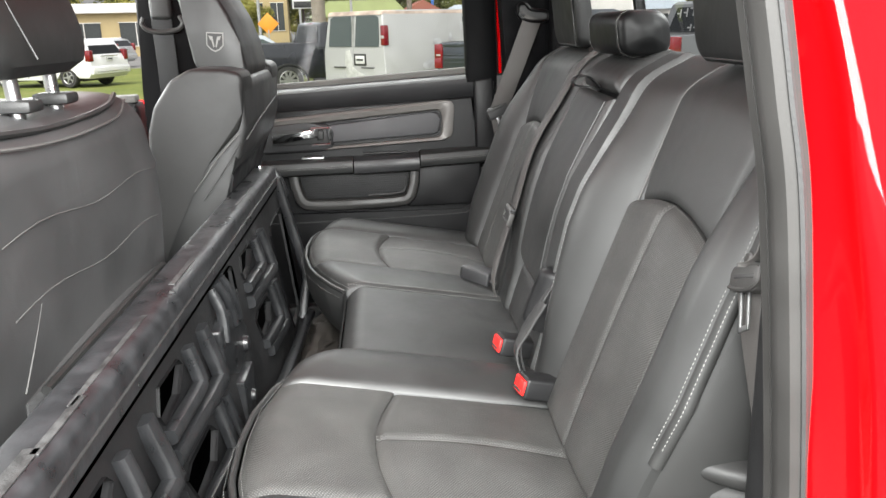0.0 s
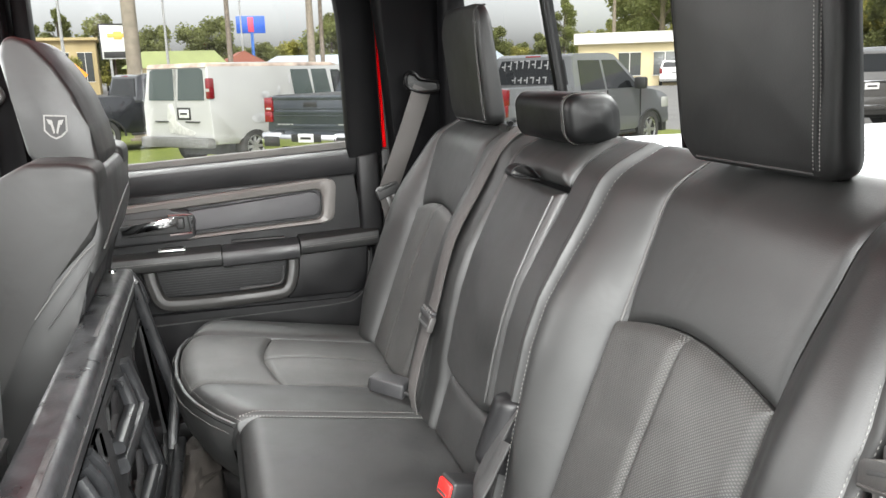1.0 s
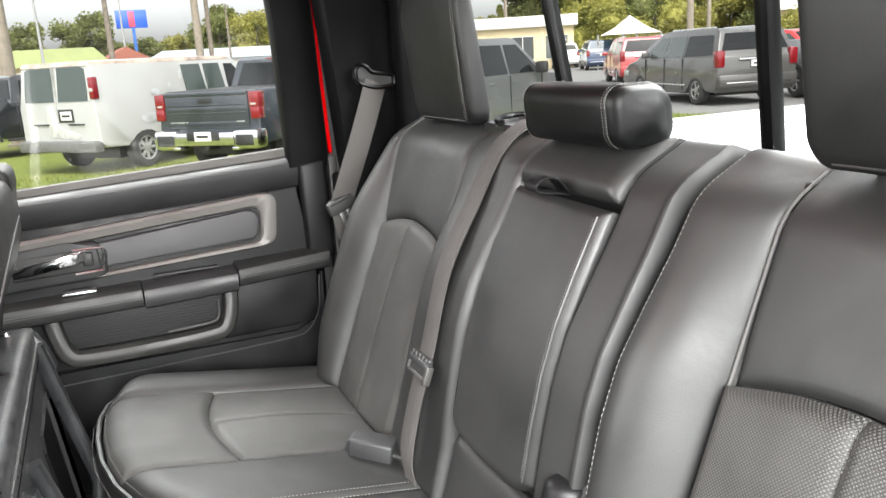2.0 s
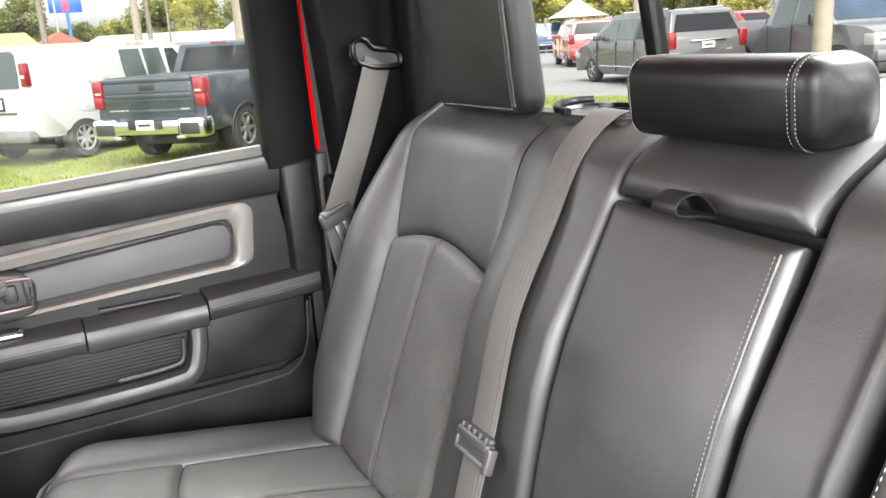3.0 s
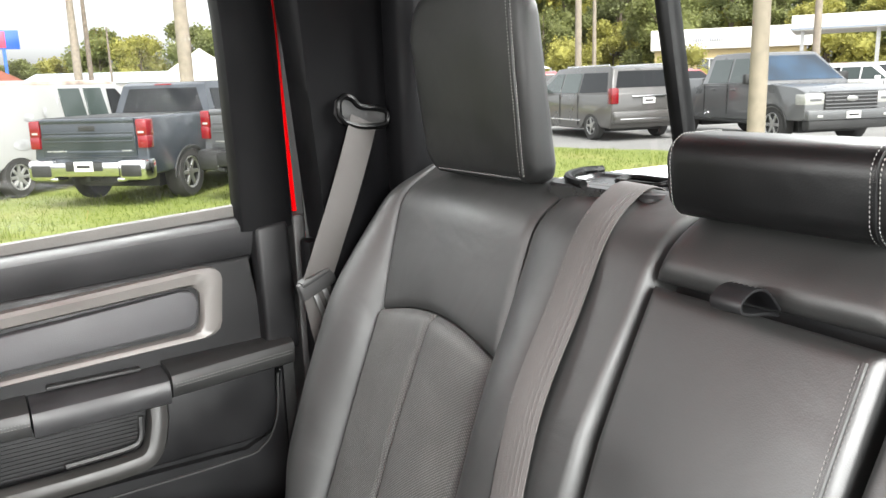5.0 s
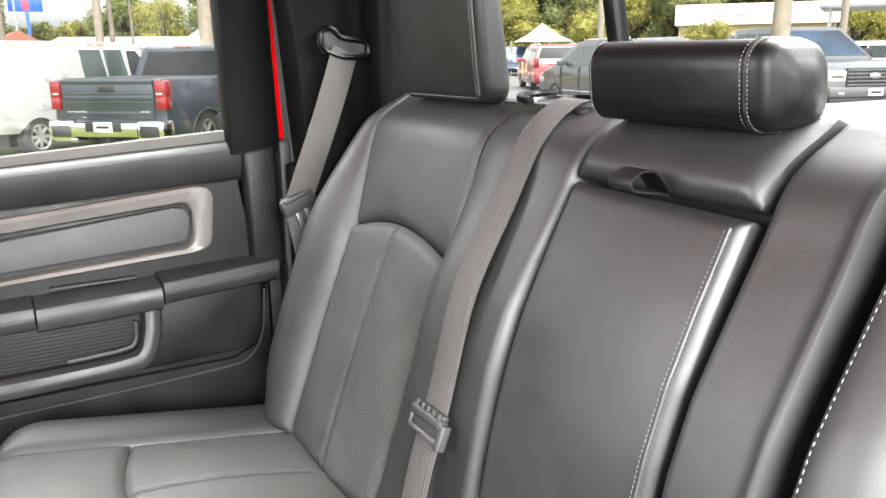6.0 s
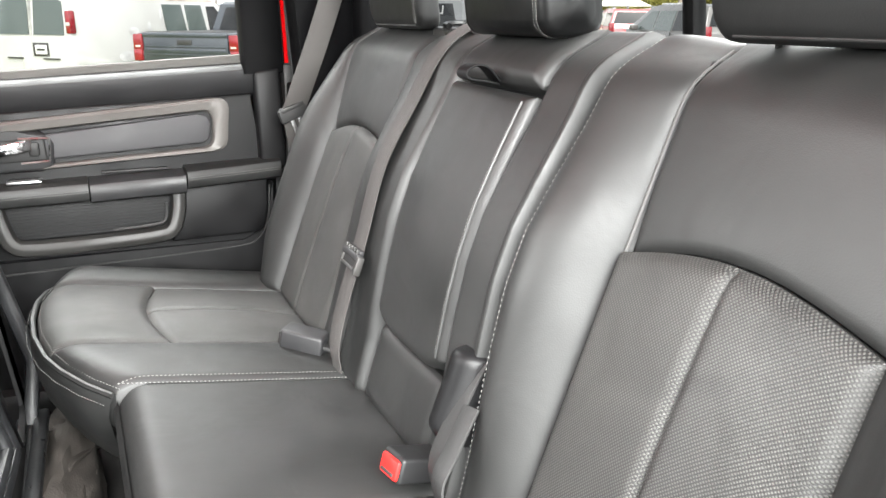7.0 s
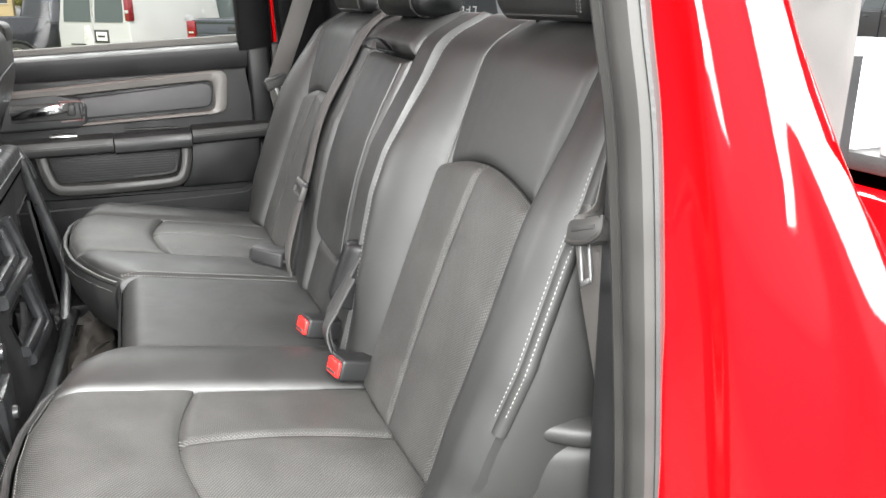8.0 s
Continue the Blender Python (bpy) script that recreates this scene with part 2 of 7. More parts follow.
def sweep(points, section, side=None, closed=False):
    """A section, a list of (across, up), drawn along points. side: a fixed direction for across."""
    bm = bmesh.new()
    p = [Vector(q) for q in points]
    n, rings, last = len(p), [], None
    for i in range(n):
        d = (p[(i + 1) % n] - p[i - 1]) if closed else (p[min(i + 1, n - 1)] - p[max(i - 1, 0)])
        d.normalize()
        if side is not None:
            a = Vector(side if not callable(side) else side(i / max(1, n - 1)))
        else:
            a = last if last is not None else (Vector((0, 0, 1)) if abs(d.z) < 0.9 else Vector((1, 0, 0))).cross(d)
        a = (a - d * a.dot(d)).normalized()
        last = a
        b = d.cross(a)
        rings.append([bm.verts.new(p[i] + a * s + b * t) for s, t in section])
    m = len(section)
    for i in range(n if closed else n - 1):
        r, q = rings[i], rings[(i + 1) % n]
        for k in range(m):
            bm.faces.new((r[k], r[(k + 1) % m], q[(k + 1) % m], q[k]))
    if not closed:
        bm.faces.new(rings[0][::-1])
        bm.faces.new(rings[-1])
    return bm


def ring(r, n=8, r2=None):
    return [(r * math.cos(2 * math.pi * k / n), (r2 or r) * math.sin(2 * math.pi * k / n)) for k in range(n)]


def slab(w, h, r=None):
    """A rounded rectangle as a section, w across and h thick."""
    r = r or min(w, h) * 0.35
    out = []
    for cx, cy, a in ((w / 2 - r, h / 2 - r, 0), (-w / 2 + r, h / 2 - r, 90), (-w / 2 + r, -h / 2 + r, 180), (w / 2 - r, -h / 2 + r, 270)):
        for k in range(3):
            q = radians(a + 45 * k)
            out.append((cx + r * math.cos(q), cy + r * math.sin(q)))
    return out


def tube(points, r, n=8):
    return sweep(points, ring(r, n))


def lathe(profile, n=24, m=None, caps=True):
    """A profile of (radius, height) turned round z, then placed by m."""
    bm = bmesh.new()
    rows = [[bm.verts.new((r * math.cos(2 * math.pi * k / n), r * math.sin(2 * math.pi * k / n), h)) for k in range(n)] for r, h in profile]
    for a, b in zip(rows, rows[1:]):
        for k in range(n):
            bm.faces.new((a[k], a[(k + 1) % n], b[(k + 1) % n], b[k]))
    if caps:
        bm.faces.new(rows[0][::-1])
        bm.faces.new(rows[-1])
    return moved(bm, m) if m is not None else bm


def spread(n, soft=0.75):
    """Steps from 0 to 1 that crowd at both ends."""
    return [(1 - soft) * k / n + soft * (0.5 - 0.5 * math.cos(math.pi * k / n)) for k in range(n + 1)]


def pillow(at, w, h, ns=24, nt=24, puff=0.006, rim=0.014, skirt=0.03, raise_fn=None):
    """An upholstered patch: at(s, t, d) gives the place, d out of the face. Its rims roll in; w, h: its size in metres."""
    bm = bmesh.new()
    uv = bm.loops.layers.uv.new("UVMap")
    S, T = spread(ns), spread(nt)
    where = {}

    def vert(s, t, extra=0.0):
        e = min(s * w, (1 - s) * w, t * h, (1 - t) * h)
        d = -puff * max(0.0, 1 - e / rim) ** 2 + (raise_fn(s, t) if raise_fn else 0.0) - extra
        v = bm.verts.new(at(s, t, d))
        where[v] = (s * w, t * h)
        return v
    grid = [[vert(s, t) for s in S] for t in T]
    faces = []
    for a, b in zip(grid, grid[1:]):
        for k in range(ns):
            faces.append(bm.faces.new((a[k], a[k + 1], b[k + 1], b[k])))
    edge = [(s, 0.0) for s in S] + [(1.0, t) for t in T[1:]] + [(s, 1.0) for s in S[::-1][1:]] + [(0.0, t) for t in T[::-1][1:-1]]
    loop = grid[0] + [r[-1] for r in grid[1:]] + grid[-1][::-1][1:] + [r[0] for r in grid[::-1][1:-1]]
    low = [vert(s, t, skirt) for s, t in edge]
    m = len(loop)
    for k in range(m):
        faces.append(bm.faces.new((loop[k], low[k], low[(k + 1) % m], loop[(k + 1) % m])))
    for f in faces:
        for lp in f.loops:
            lp[uv].uv = where[lp.vert]
    return bm


def stitches(points, pitch=0.0075, length=0.0052, r=0.0008):
    """A row of thread stitches along a line."""
    bm = bmesh.new()
    p = [Vector(q) for q in points]
    run, todo = 0.0, 0.0
    for a, b in zip(p, p[1:]):
        d = b - a
        L = d.length
        if L < 1e-6:
            continue
        d /= L
        while todo < run + L:
            c = a + d * (todo - run)
            side = d.cross(Vector((0.3, 0.2, 0.93))).normalized()
            up = side.cross(d)
            e = c + d * length
            mid = (c + e) / 2
            ends = [bm.verts.new(c), bm.verts.new(e)]
            q = [bm.verts.new(mid + side * r), bm.verts.new(mid + up * r), bm.verts.new(mid - side * r), bm.verts.new(mid - up * r)]
            for k in range(4):
                bm.faces.new((ends[0], q[k], q[(k + 1) % 4]))
                bm.faces.new((ends[1], q[(k + 1) % 4], q[k]))
            todo += pitch
        run += L
    return bm


def lerp(a, b, t):
    return a + (b - a) * t


def ease(a, b, x):
    t = max(0.0, min(1.0, (x - a) / (b - a)))
    return t * t * (3 - 2 * t)


def along(xs, ys, x):
    return float(np.interp(x, xs, ys))


# ---- rear bench ----
YC = 1.356                      # the cab's middle line
UP, OUTW = Vector((0.351, 0, 0.936)), Vector((-0.936, 0, 0.351))


def back(u, v, d):
    """A place on the backrest: u across from the middle, v up along it, d out of it."""
    return Vector((0.205, YC + u, 1.0)) + UP * v + OUTW * d


def roll(v):
    return -0.05 * ease(0.47, 0.57, v) ** 1.5


def belly(v):
    """How far the middle of the backrest stands forward, bottom to top."""
    return along([0, 0.08, 0.14, 0.2, 0.26, 0.32, 0.38, 0.44, 0.5, 0.556], [-0.012, -0.004, 0.007, 0.017, 0.025, 0.025, 0.015, 0.004, -0.003, -0.008], v)


def panel_edge(v):
    """The outer seam of the upper panel, wider towards the shoulder."""
    return 0.575 + 0.024 * ease(0.33, 0.52, v)


def arch(a):
    """The height of the arched seam across an outer backrest."""
    return 0.336 + 0.024 * math.sin(math.pi * max(0, min(1, (a - 0.305) / 0.27)))


def outer_edge(v):
    return along([0, 0.08, 0.2, 0.36, 0.44, 0.50, 0.555], [0.655, 0.685, 0.70, 0.695, 0.675, 0.65, 0.618], v)


def outer_backrest(root, sg):
    """The upholstery of an outer backrest; sg: +1 far from the open door, -1 beside it."""
    a0 = 0.203 if sg > 0 else 0.207
    VT = 0.556
    fat = 0.016 if sg > 0 else 0.024

    def inner(s, t, d):
        v = lerp(0.0, VT, t)
        a = lerp(a0, 0.305, s)
        swell = fat * (1 - 0.75 * ease(0.30, 0.54, v)) * (0.75 + 0.25 * ease(0, 0.12, v))
        return back(sg * a, v, d + lerp(belly(v) - 0.004, -0.016 if sg > 0 else -0.030, s ** 1.6) + swell * math.sin(math.pi * min(1, s * 1.02)) ** 0.8 - 0.022 * max(0, 1 - s / 0.10) ** 2 + roll(v))
    part("inner_bolster", pillow(inner, 0.09, 0.556, 24, 44, 0.006, 0.010, 0.06), LEATHER, root)

    def outer(s, t, d):
        v = lerp(0.0, VT, t)
        a = lerp(panel_edge(v), outer_edge(v), s)
        amp = 0.052 * (1 - 0.85 * ease(0.30, 0.54, v)) * (0.75 + 0.25 * ease(0, 0.12, v))
        if sg < 0:
            return back(sg * a, v, d - 0.014 + amp * 0.80 * ease(0.0, 0.55, s) * (1 - 0.35 * ease(0.75, 1.0, s)) + roll(v))
        return back(sg * a, v, d + lerp(-0.014, -0.035, s ** 2) + amp * math.sin(math.pi * min(1, s)) ** 0.85 + roll(v) - 0.05 * ease(0.75, 1.0, s) ** 2)
    part("outer_bolster", pillow(outer, 0.12, 0.556, 22, 44, 0.006, 0.012, 0.06), LEATHER, root)

    def side(s, t, d):
        v = lerp(0.0, 0.50, t)
        a = outer_edge(v) - 0.002 + 0.012 * math.sin(math.pi * s) + d
        if sg > 0:
            return back(a, v, lerp(-0.085, -0.18, s))
        top = -0.020 + 0.027 * (1 - 0.85 * ease(0.30, 0.54, v)) * (0.75 + 0.25 * ease(0, 0.12, v)) + roll(v)
        return back(-a, v, top - 0.15 * s)
    part("side_panel", pillow(side, 0.1, 0.5, 8, 24, 0.004, 0.01, 0.04), LEATHER_SOFT, root)

    def upper(s, t, d):
        v = lerp(arch(lerp(0.305, 0.575, s)), VT, t)
        a = lerp(0.305, panel_edge(v), s)
        return back(sg * a, v, d - 0.012 - (0.012 * (1 - s) ** 3 if sg < 0 else 0.0) + 0.004 * math.sin(math.pi * s) - 0.006 * (1 - t) ** 6 + roll(v))
    part("upper_panel", pillow(upper, 0.27, 0.21, 30, 24, 0.005, 0.010, 0.05), LEATHER, root)

    def insert(s, t, d):
        a = lerp(0.305, 0.575, s)
        v = lerp(0.0, arch(a) - 0.002, t)
        return back(sg * a, v, d - 0.010 + 0.010 * math.sin(math.pi * s) ** 0.7 * math.sin(math.pi * min(1, 0.08 + t * 0.9)) ** 0.5 - 0.006 * math.exp(-((s - 0.5) * 0.27 / 0.004) ** 2))
    bm = pillow(insert, 0.27, 0.345, 60, 34, 0.010, 0.016, 0.05)
    part("perforated_insert", bm, PERF, root, "finely perforated black leather insert")
    part("shell", merge(prism([(-0.03, -0.02), (-0.035, 0.5), (-0.05, 0.525), (-0.075, 0.540), (-0.115, 0.535), (-0.13, 0.50), (-0.13, -0.02)], "z", 0, 1)), VINYL, root).data.transform(
        Matrix(((-0.936, 0.351, 0, 0.205), (0, 0, sg * 0.44, YC + sg * 0.215), (0.351, 0.936, 0, 1.0), (0, 0, 0, 1))))
    # seams
    rows = []
    for off in (-0.0035, 0.0035):
        rows.append(stitches([insert(0.5 + off / 0.27, k / 40, 0.0004) for k in range(41)], 0.006, 0.004, 0.0004))
    part("centre_stitching", merge(bmesh.new(), *rows), THREAD_DARK, root, kind="stuff")
    line = [inner(0.13 if sg < 0 else 0.06, k / 50, 0.0014) for k in range(1, 50)]
    part("edge_stitching", stitches(line, 0.0062, 0.0044, 0.0006), THREAD if sg < 0 else THREAD_DARK, root, kind="stuff")
    if sg < 0:
        # piping in paler thread grey: the highlight along its edge is put into colour
        part("seam_piping", tube([inner(0.985, k / 40, 0.0035) for k in range(2, 40)], 0.0016, 6), THREAD_DARK, root)
        two = [stitches([outer(0.965, k / 100, 0.001) for k in range(27, 72)], 0.0050, 0.0038, 0.0006), None]
        welt = [outer(0.975, k / 100, -0.004).lerp(side(0.05, k / 100 * VT / 0.50, -0.004), 0.62) for k in range(24, 84)]
        two[1] = stitches([p + Vector((-0.0055, -0.0068, 0.0)) for p in welt[4:48]], 0.0050, 0.0038, 0.0006)
        part("side_welt", tube(welt, 0.0085, 10), LEATHER_SOFT, root)
        part("side_stitching", merge(bmesh.new(), *two), THREAD, root, kind="stuff")


def rounded(w, h, radii, n=7):
    """A rectangle about the origin as a loop of points; radii: top left, top right, bottom right, bottom left."""
    out = []
    for (sx, sy), r, a in zip(((-1, 1), (1, 1), (1, -1), (-1, -1)), radii, (180, 90, 0, -90)):
        for k in range(n):
            q = radians(a - 90 * k / (n - 1))
            out.append((sx * (w / 2 - r) + r * math.cos(q), sy * (h / 2 - r) + r * math.sin(q)))
    return out


def pad(loop, place, rings, crown=0.0):
    """A closed cushion: a loop of (a, b) shrunk by each ring's inset and laid at its depth from 0 to 1 by place(a, b, depth)."""
    bm = bmesh.new()
    size = min(max(p[0] for p in loop), max(p[1] for p in loop))
    rows = []
    for inset, depth in rings:
        k = 1 - inset / size
        rows.append([bm.verts.new(place(p * k, q * k, depth)) for p, q in loop])
    m = len(loop)
    for a, b in zip(rows, rows[1:]):
        for k in range(m):
            bm.faces.new((a[k], a[(k + 1) % m], b[(k + 1) % m], b[k]))
    for row, depth, way in ((rows[0], rings[0][1], -1), (rows[-1], rings[-1][1], 1)):
        inner = row
        for f in (0.86, 0.66, 0.42, 0.2):
            bulge = crown * (1 - f * f)
            k = (1 - rings[0 if way < 0 else -1][0] / size) * f
            ring_ = [bm.verts.new(place(p * k, q * k, depth + way * bulge)) for p, q in loop]
            for j in range(m):
                bm.faces.new((inner[j], inner[(j + 1) % m], ring_[(j + 1) % m], ring_[j]))
            inner = ring_
        bm.faces.new(inner)
    return bm


ROUND_RINGS = ((0.016, 0.0), (0.010, 0.015), (0.005, 0.06), (0.001, 0.16), (0.0, 0.32), (0.0, 0.62), (0.002, 0.80), (0.007, 0.93), (0.016, 1.0))


def headrest(root, u):
    """A tall wedge-shaped headrest with a piped seam by the end nearest the open door."""
    w, z0, z1 = 0.250, 1.494, 1.720
    h, y, zc = z1 - z0, YC + u, (z0 + z1) / 2

    def place(a, b, depth):
        z = zc + b
        k = (z - z0) / h
        front = 0.412 - 0.10 * (z - z0) - 0.006 * math.sin(math.pi * max(0, min(1, k)))
        squeeze = 1 - 0.07 * (1 - ease(0.0, 0.45, k)) - 0.03 * ease(0.6, 1, k)
        return Vector((front + depth * lerp(0.044, 0.028, k), y + a * squeeze, z))
    loop = rounded(w, h, (0.040, 0.052, 0.026, 0.022))
    head = part("headrest", pad(loop, place, ROUND_RINGS, 0.05), HEAD_DIMMED, root)

    def seam(off, out):
        pts = []
        for k in range(46):
            b = lerp(-h / 2 + 0.010, h / 2 - 0.020, k / 45)
            pts.append(place(-w / 2 + off, b, 0.02) + Vector((out, 0, 0)))
        for k in range(1, 7):
            q = place(-w / 2 + off, h / 2 - 0.020 + 0.016 * math.sin(math.pi / 2 * k / 6), 0.02 + 0.8 * (k / 6) ** 2)
            pts.append(q + Vector((out, 0, 0.001)))
        return pts
    part("seam_piping", tube(seam(0.0225, -0.0002), 0.0020, 6), HEAD_DIMMED, head)
    for off in (0.0185, 0.0270):
        part("stitching", stitches(seam(off, -0.0012), 0.0036, 0.0029, 0.0005), THREAD, head, kind="stuff")
    part("bottom_seam", tube([place(lerp(-w / 2 + 0.03, w / 2 - 0.03, k / 12), -h / 2 + 0.006, 0.05) for k in range(13)], 0.0014, 6), RUBBER, head)
    for k in (-0.28, 0.28):
        part("post", tube([(0.452, y + k * w, z0 - 0.05), (0.452, y + k * w, z0 + 0.03)], 0.006), RUBBER, root)


def low_headrest(root):
    """The middle headrest: a low pad, long across, with a piped round cap at each end."""
    L, h, dep = 0.206, 0.071, 0.084
    yc, zc, xc = YC + 0.004, 1.528, 0.417

    def place(a, b, depth):
        return Vector((xc + a - 0.12 * b - 0.004 * math.cos(math.pi * (depth - 0.5)) , yc - L / 2 + depth * L, zc + b))
    loop = rounded(dep, h, (0.024, 0.026, 0.024, 0.020), 8)
    rings = ((0.013, 0.0), (0.008, 0.008), (0.003, 0.025), (0.0, 0.065), (0.0008, 0.096), (0.0, 0.112), (0.0, 0.5), (0.0, 0.912), (0.0008, 0.928), (0.0, 0.945), (0.003, 0.975), (0.008, 0.992), (0.013, 1.0))
    head = part("low_headrest", pad(loop, place, rings, 0.035), HEAD_SHADED, root)
    for depth in (0.080, 0.112, 0.940):
        line = [place(p * 1.012, q * 1.012, depth) for p, q in loop + loop[:1]]
        part("stitching", stitches(smooth_line(line, 3), 0.0034, 0.0027, 0.0005), THREAD, head, kind="stuff")
    part("seam_piping", tube(smooth_line([place(p, q, 0.096) for p, q in loop + loop[:1]], 2), 0.0017, 6), HEAD_SHADED, head)


def floor_z(x):
    """The cushions' top, falling towards the backrest."""
    return 1.037 - 0.17 * x


def seat(x, u, d):
    return Vector((x, YC + u, floor_z(x) + d))


def front_x(a):
    return along([0.165, 0.20, 0.25, 0.30, 0.38, 0.46, 0.54, 0.60, 0.66, 0.69, 0.70], [-0.10, -0.130, -0.160, -0.180, -0.196, -0.200, -0.196, -0.182, -0.15, -0.11, -0.08], a)


def outer_cushion(root, sg):
    def fall(x, a):
        e = x - front_x(a)
        o = 0.70 - a
        return -0.020 * max(0, 1 - e / 0.05) ** 2 - 0.028 * max(0, 1 - o / 0.06) ** 2

    def seam(a):
        return -0.008 - 0.026 * math.sin(math.pi * (a - 0.305) / 0.285)

    def insert(s, t, d):
        a = lerp(0.305, 0.59, s)
        x = lerp(seam(a), 0.25, t)
        return seat(x, sg * a, d - 0.004 + 0.010 * math.sin(math.pi * s) * math.sin(math.pi * min(1, 0.1 + t)) - 0.005 * math.exp(-((s - 0.5) * 0.285 / 0.004) ** 2))
    part("cushion_insert", pillow(insert, 0.285, 0.26, 60, 30, 0.008, 0.014, 0.05), PERF, root, "finely perforated black leather insert")

    def pad(s, t, d):
        a = lerp(0.305, 0.59, s)
        x = lerp(front_x(a) + 0.004, seam(a), t)
        return seat(x, sg * a, d + fall(x, a) + 0.006 * math.sin(math.pi * s) * math.sin(math.pi * t))
    part("front_pad", pillow(pad, 0.285, 0.17, 30, 24, 0.007, 0.014, 0.05), PERF, root)

    def inner(s, t, d):
        a = lerp(0.168, 0.305, s)
        x = lerp(front_x(a) + 0.004, 0.25, t)
        return seat(x, sg * a, d + fall(x, a) + (0.004 if sg > 0 else 0.016) * math.sin(math.pi * s) * (1 - 0.5 * ease(0.1, 0.25, x)))
    part("inner_side_bolster", pillow(inner, 0.137, 0.4, 22, 40, 0.007, 0.013, 0.05), LEATHER, root)

    def outer(s, t, d):
        a = lerp(0.59, 0.70, s)
        x = lerp(front_x(a) + 0.004, 0.25, t)
        return seat(x, sg * a, d + fall(x, a) + 0.016 * math.sin(math.pi * s))
    part("outer_side_bolster", pillow(outer, 0.11, 0.4, 22, 40, 0.007, 0.013, 0.05), LEATHER, root)
    # the apron below the piping
    line = [0.165 + 0.535 * k / 48 for k in range(49)]
    bm = bmesh.new()
    rows = []
    for j, (out, drop) in enumerate(((0.0, 0.018), (-0.006, 0.028), (-0.010, 0.05), (-0.004, 0.085), (0.02, 0.125), (0.06, 0.150))):
        row = [bm.verts.new(seat(front_x(a) + out, sg * a, fall(front_x(a), a) + 0.014 - drop)) for a in line]
        row += [bm.verts.new(seat(lerp(front_x(0.70) + out, 0.24, k / 8), sg * (0.70 - out * 0.8), -0.016 + fall(0.1, 0.70) + 0.014 - drop)) for k in range(1, 9)]
        rows.append(row)
    for a, b in zip(rows, rows[1:]):
        for k in range(len(a) - 1):
            bm.faces.new((a[k], a[k + 1], b[k + 1], b[k]))
    part("apron", bm, LEATHER, root)
    edge = [seat(front_x(a) - 0.003, sg * a, fall(front_x(a), a) - 0.003) for a in line]
    part("piping", tube(edge, 0.0042, 6), LEATHER, root)
    two = [stitches([seat(front_x(a) + o, sg * a, fall(front_x(a) + max(o, 0), a) + h) for a in line], 0.0055, 0.004, 0.0006) for o, h in ((0.008, 0.000), (-0.0135, -0.017))]
    long_ = [inner(0.03, k / 50, 0.0015) for k in range(1, 51)]
    if sg > 0:
        two.append(stitches(long_, 0.0055, 0.004, 0.0007))
        two.append(stitches([seat(p.x, sg * (0.166 - 0.008), -0.002) for p in long_], 0.0055, 0.004, 0.0007))
    part("piping_stitching", merge(bmesh.new(), *two), THREAD, root, kind="stuff")
    rows = [stitches([insert(0.5 + off / 0.285, k / 40, 0.0004) for k in range(41)], 0.006, 0.004, 0.0004) for off in (-0.0035, 0.0035)]
    part("centre_stitching", merge(bmesh.new(), *rows), THREAD_DARK, root, kind="stuff")
    part("base", box((0.0, min(YC + sg * 0.19, YC + sg * 0.68), 0.80), (0.25, max(YC + sg * 0.19, YC + sg * 0.68), 0.95), 0.02), PLASTIC, root)


near = thing("rear_seat", "black leather outer rear seat with perforated inserts beside the open door", "car seat", "rear bench seats")
outer_backrest(near, -1)
outer_cushion(near, -1)
headrest(near, -0.430)
settle(near, (0.1, YC - 0.45, 0.66))

far = thing("rear_seat", "black leather rear seat with folded middle armrest by closed door", "car seat", "rear bench seats")
outer_backrest(far, 1)
outer_cushion(far, 1)
headrest(far, 0.440)


def mid_side(sg):
    """The flat band beside the armrest: rounded towards it, with a low ridge at the split."""
    def at(s, t, d):
        v = lerp(0.0, 0.556, t)
        across = -0.024 * max(0, 1 - s / 0.16) ** 2 + 0.004 * math.exp(-((s - 0.88) / 0.07) ** 2) - 0.034 * max(0, (s - 0.90) / 0.10) ** 2
        return back(sg * lerp(0.108, 0.199, s), v, d + belly(v) + across + roll(v))
    return at


for sg in (1, -1):
    f = mid_side(sg)
    part("middle_bolster", pillow(f, 0.091, 0.556, 30, 40, 0.004, 0.006, 0.06), LEATHER, far)


def armrest(s, t, d):
    u, v = lerp(-0.104, 0.104, s), lerp(0.112, 0.462, t)
    v += 0.022 * abs(2 * s - 1) ** 5 * (1 - t) ** 4 - 0.010 * (1 - s) * t ** 8 + 0.006 * (1 - s) * t ** 2
    swell = along([0.11, 0.14, 0.2, 0.26, 0.32, 0.38, 0.44, 0.47], [0.0, 0.006, 0.015, 0.021, 0.022, 0.017, 0.010, 0.006], v)
    return back(u, v, d + swell + 0.005 * math.sin(math.pi * s) * math.sin(math.pi * t))


rest = part("folded_armrest", pillow(armrest, 0.208, 0.35, 44, 44, 0.009, 0.012, 0.05), LEATHER, far, "folded middle armrest in smooth black leather")
part("seam_piping", tube([armrest(0.0105 / 0.208, k / 60, 0.0006) for k in range(2, 59)], 0.0018, 6), LEATHER, rest)
for off in (0.0075, 0.0140):
    part("stitching", stitches([armrest(off / 0.208, k / 60, 0.0008) for k in range(3, 58)], 0.0042, 0.0034, 0.0005), THREAD_DARK if off < 0.01 else THREAD, rest, kind="stuff")


def brow(s, t, d):
    u, v = lerp(-0.106, 0.106, s), lerp(0.468, 0.558, t)
    return back(u, v, d + 0.008 * (1 - t) + roll(v))


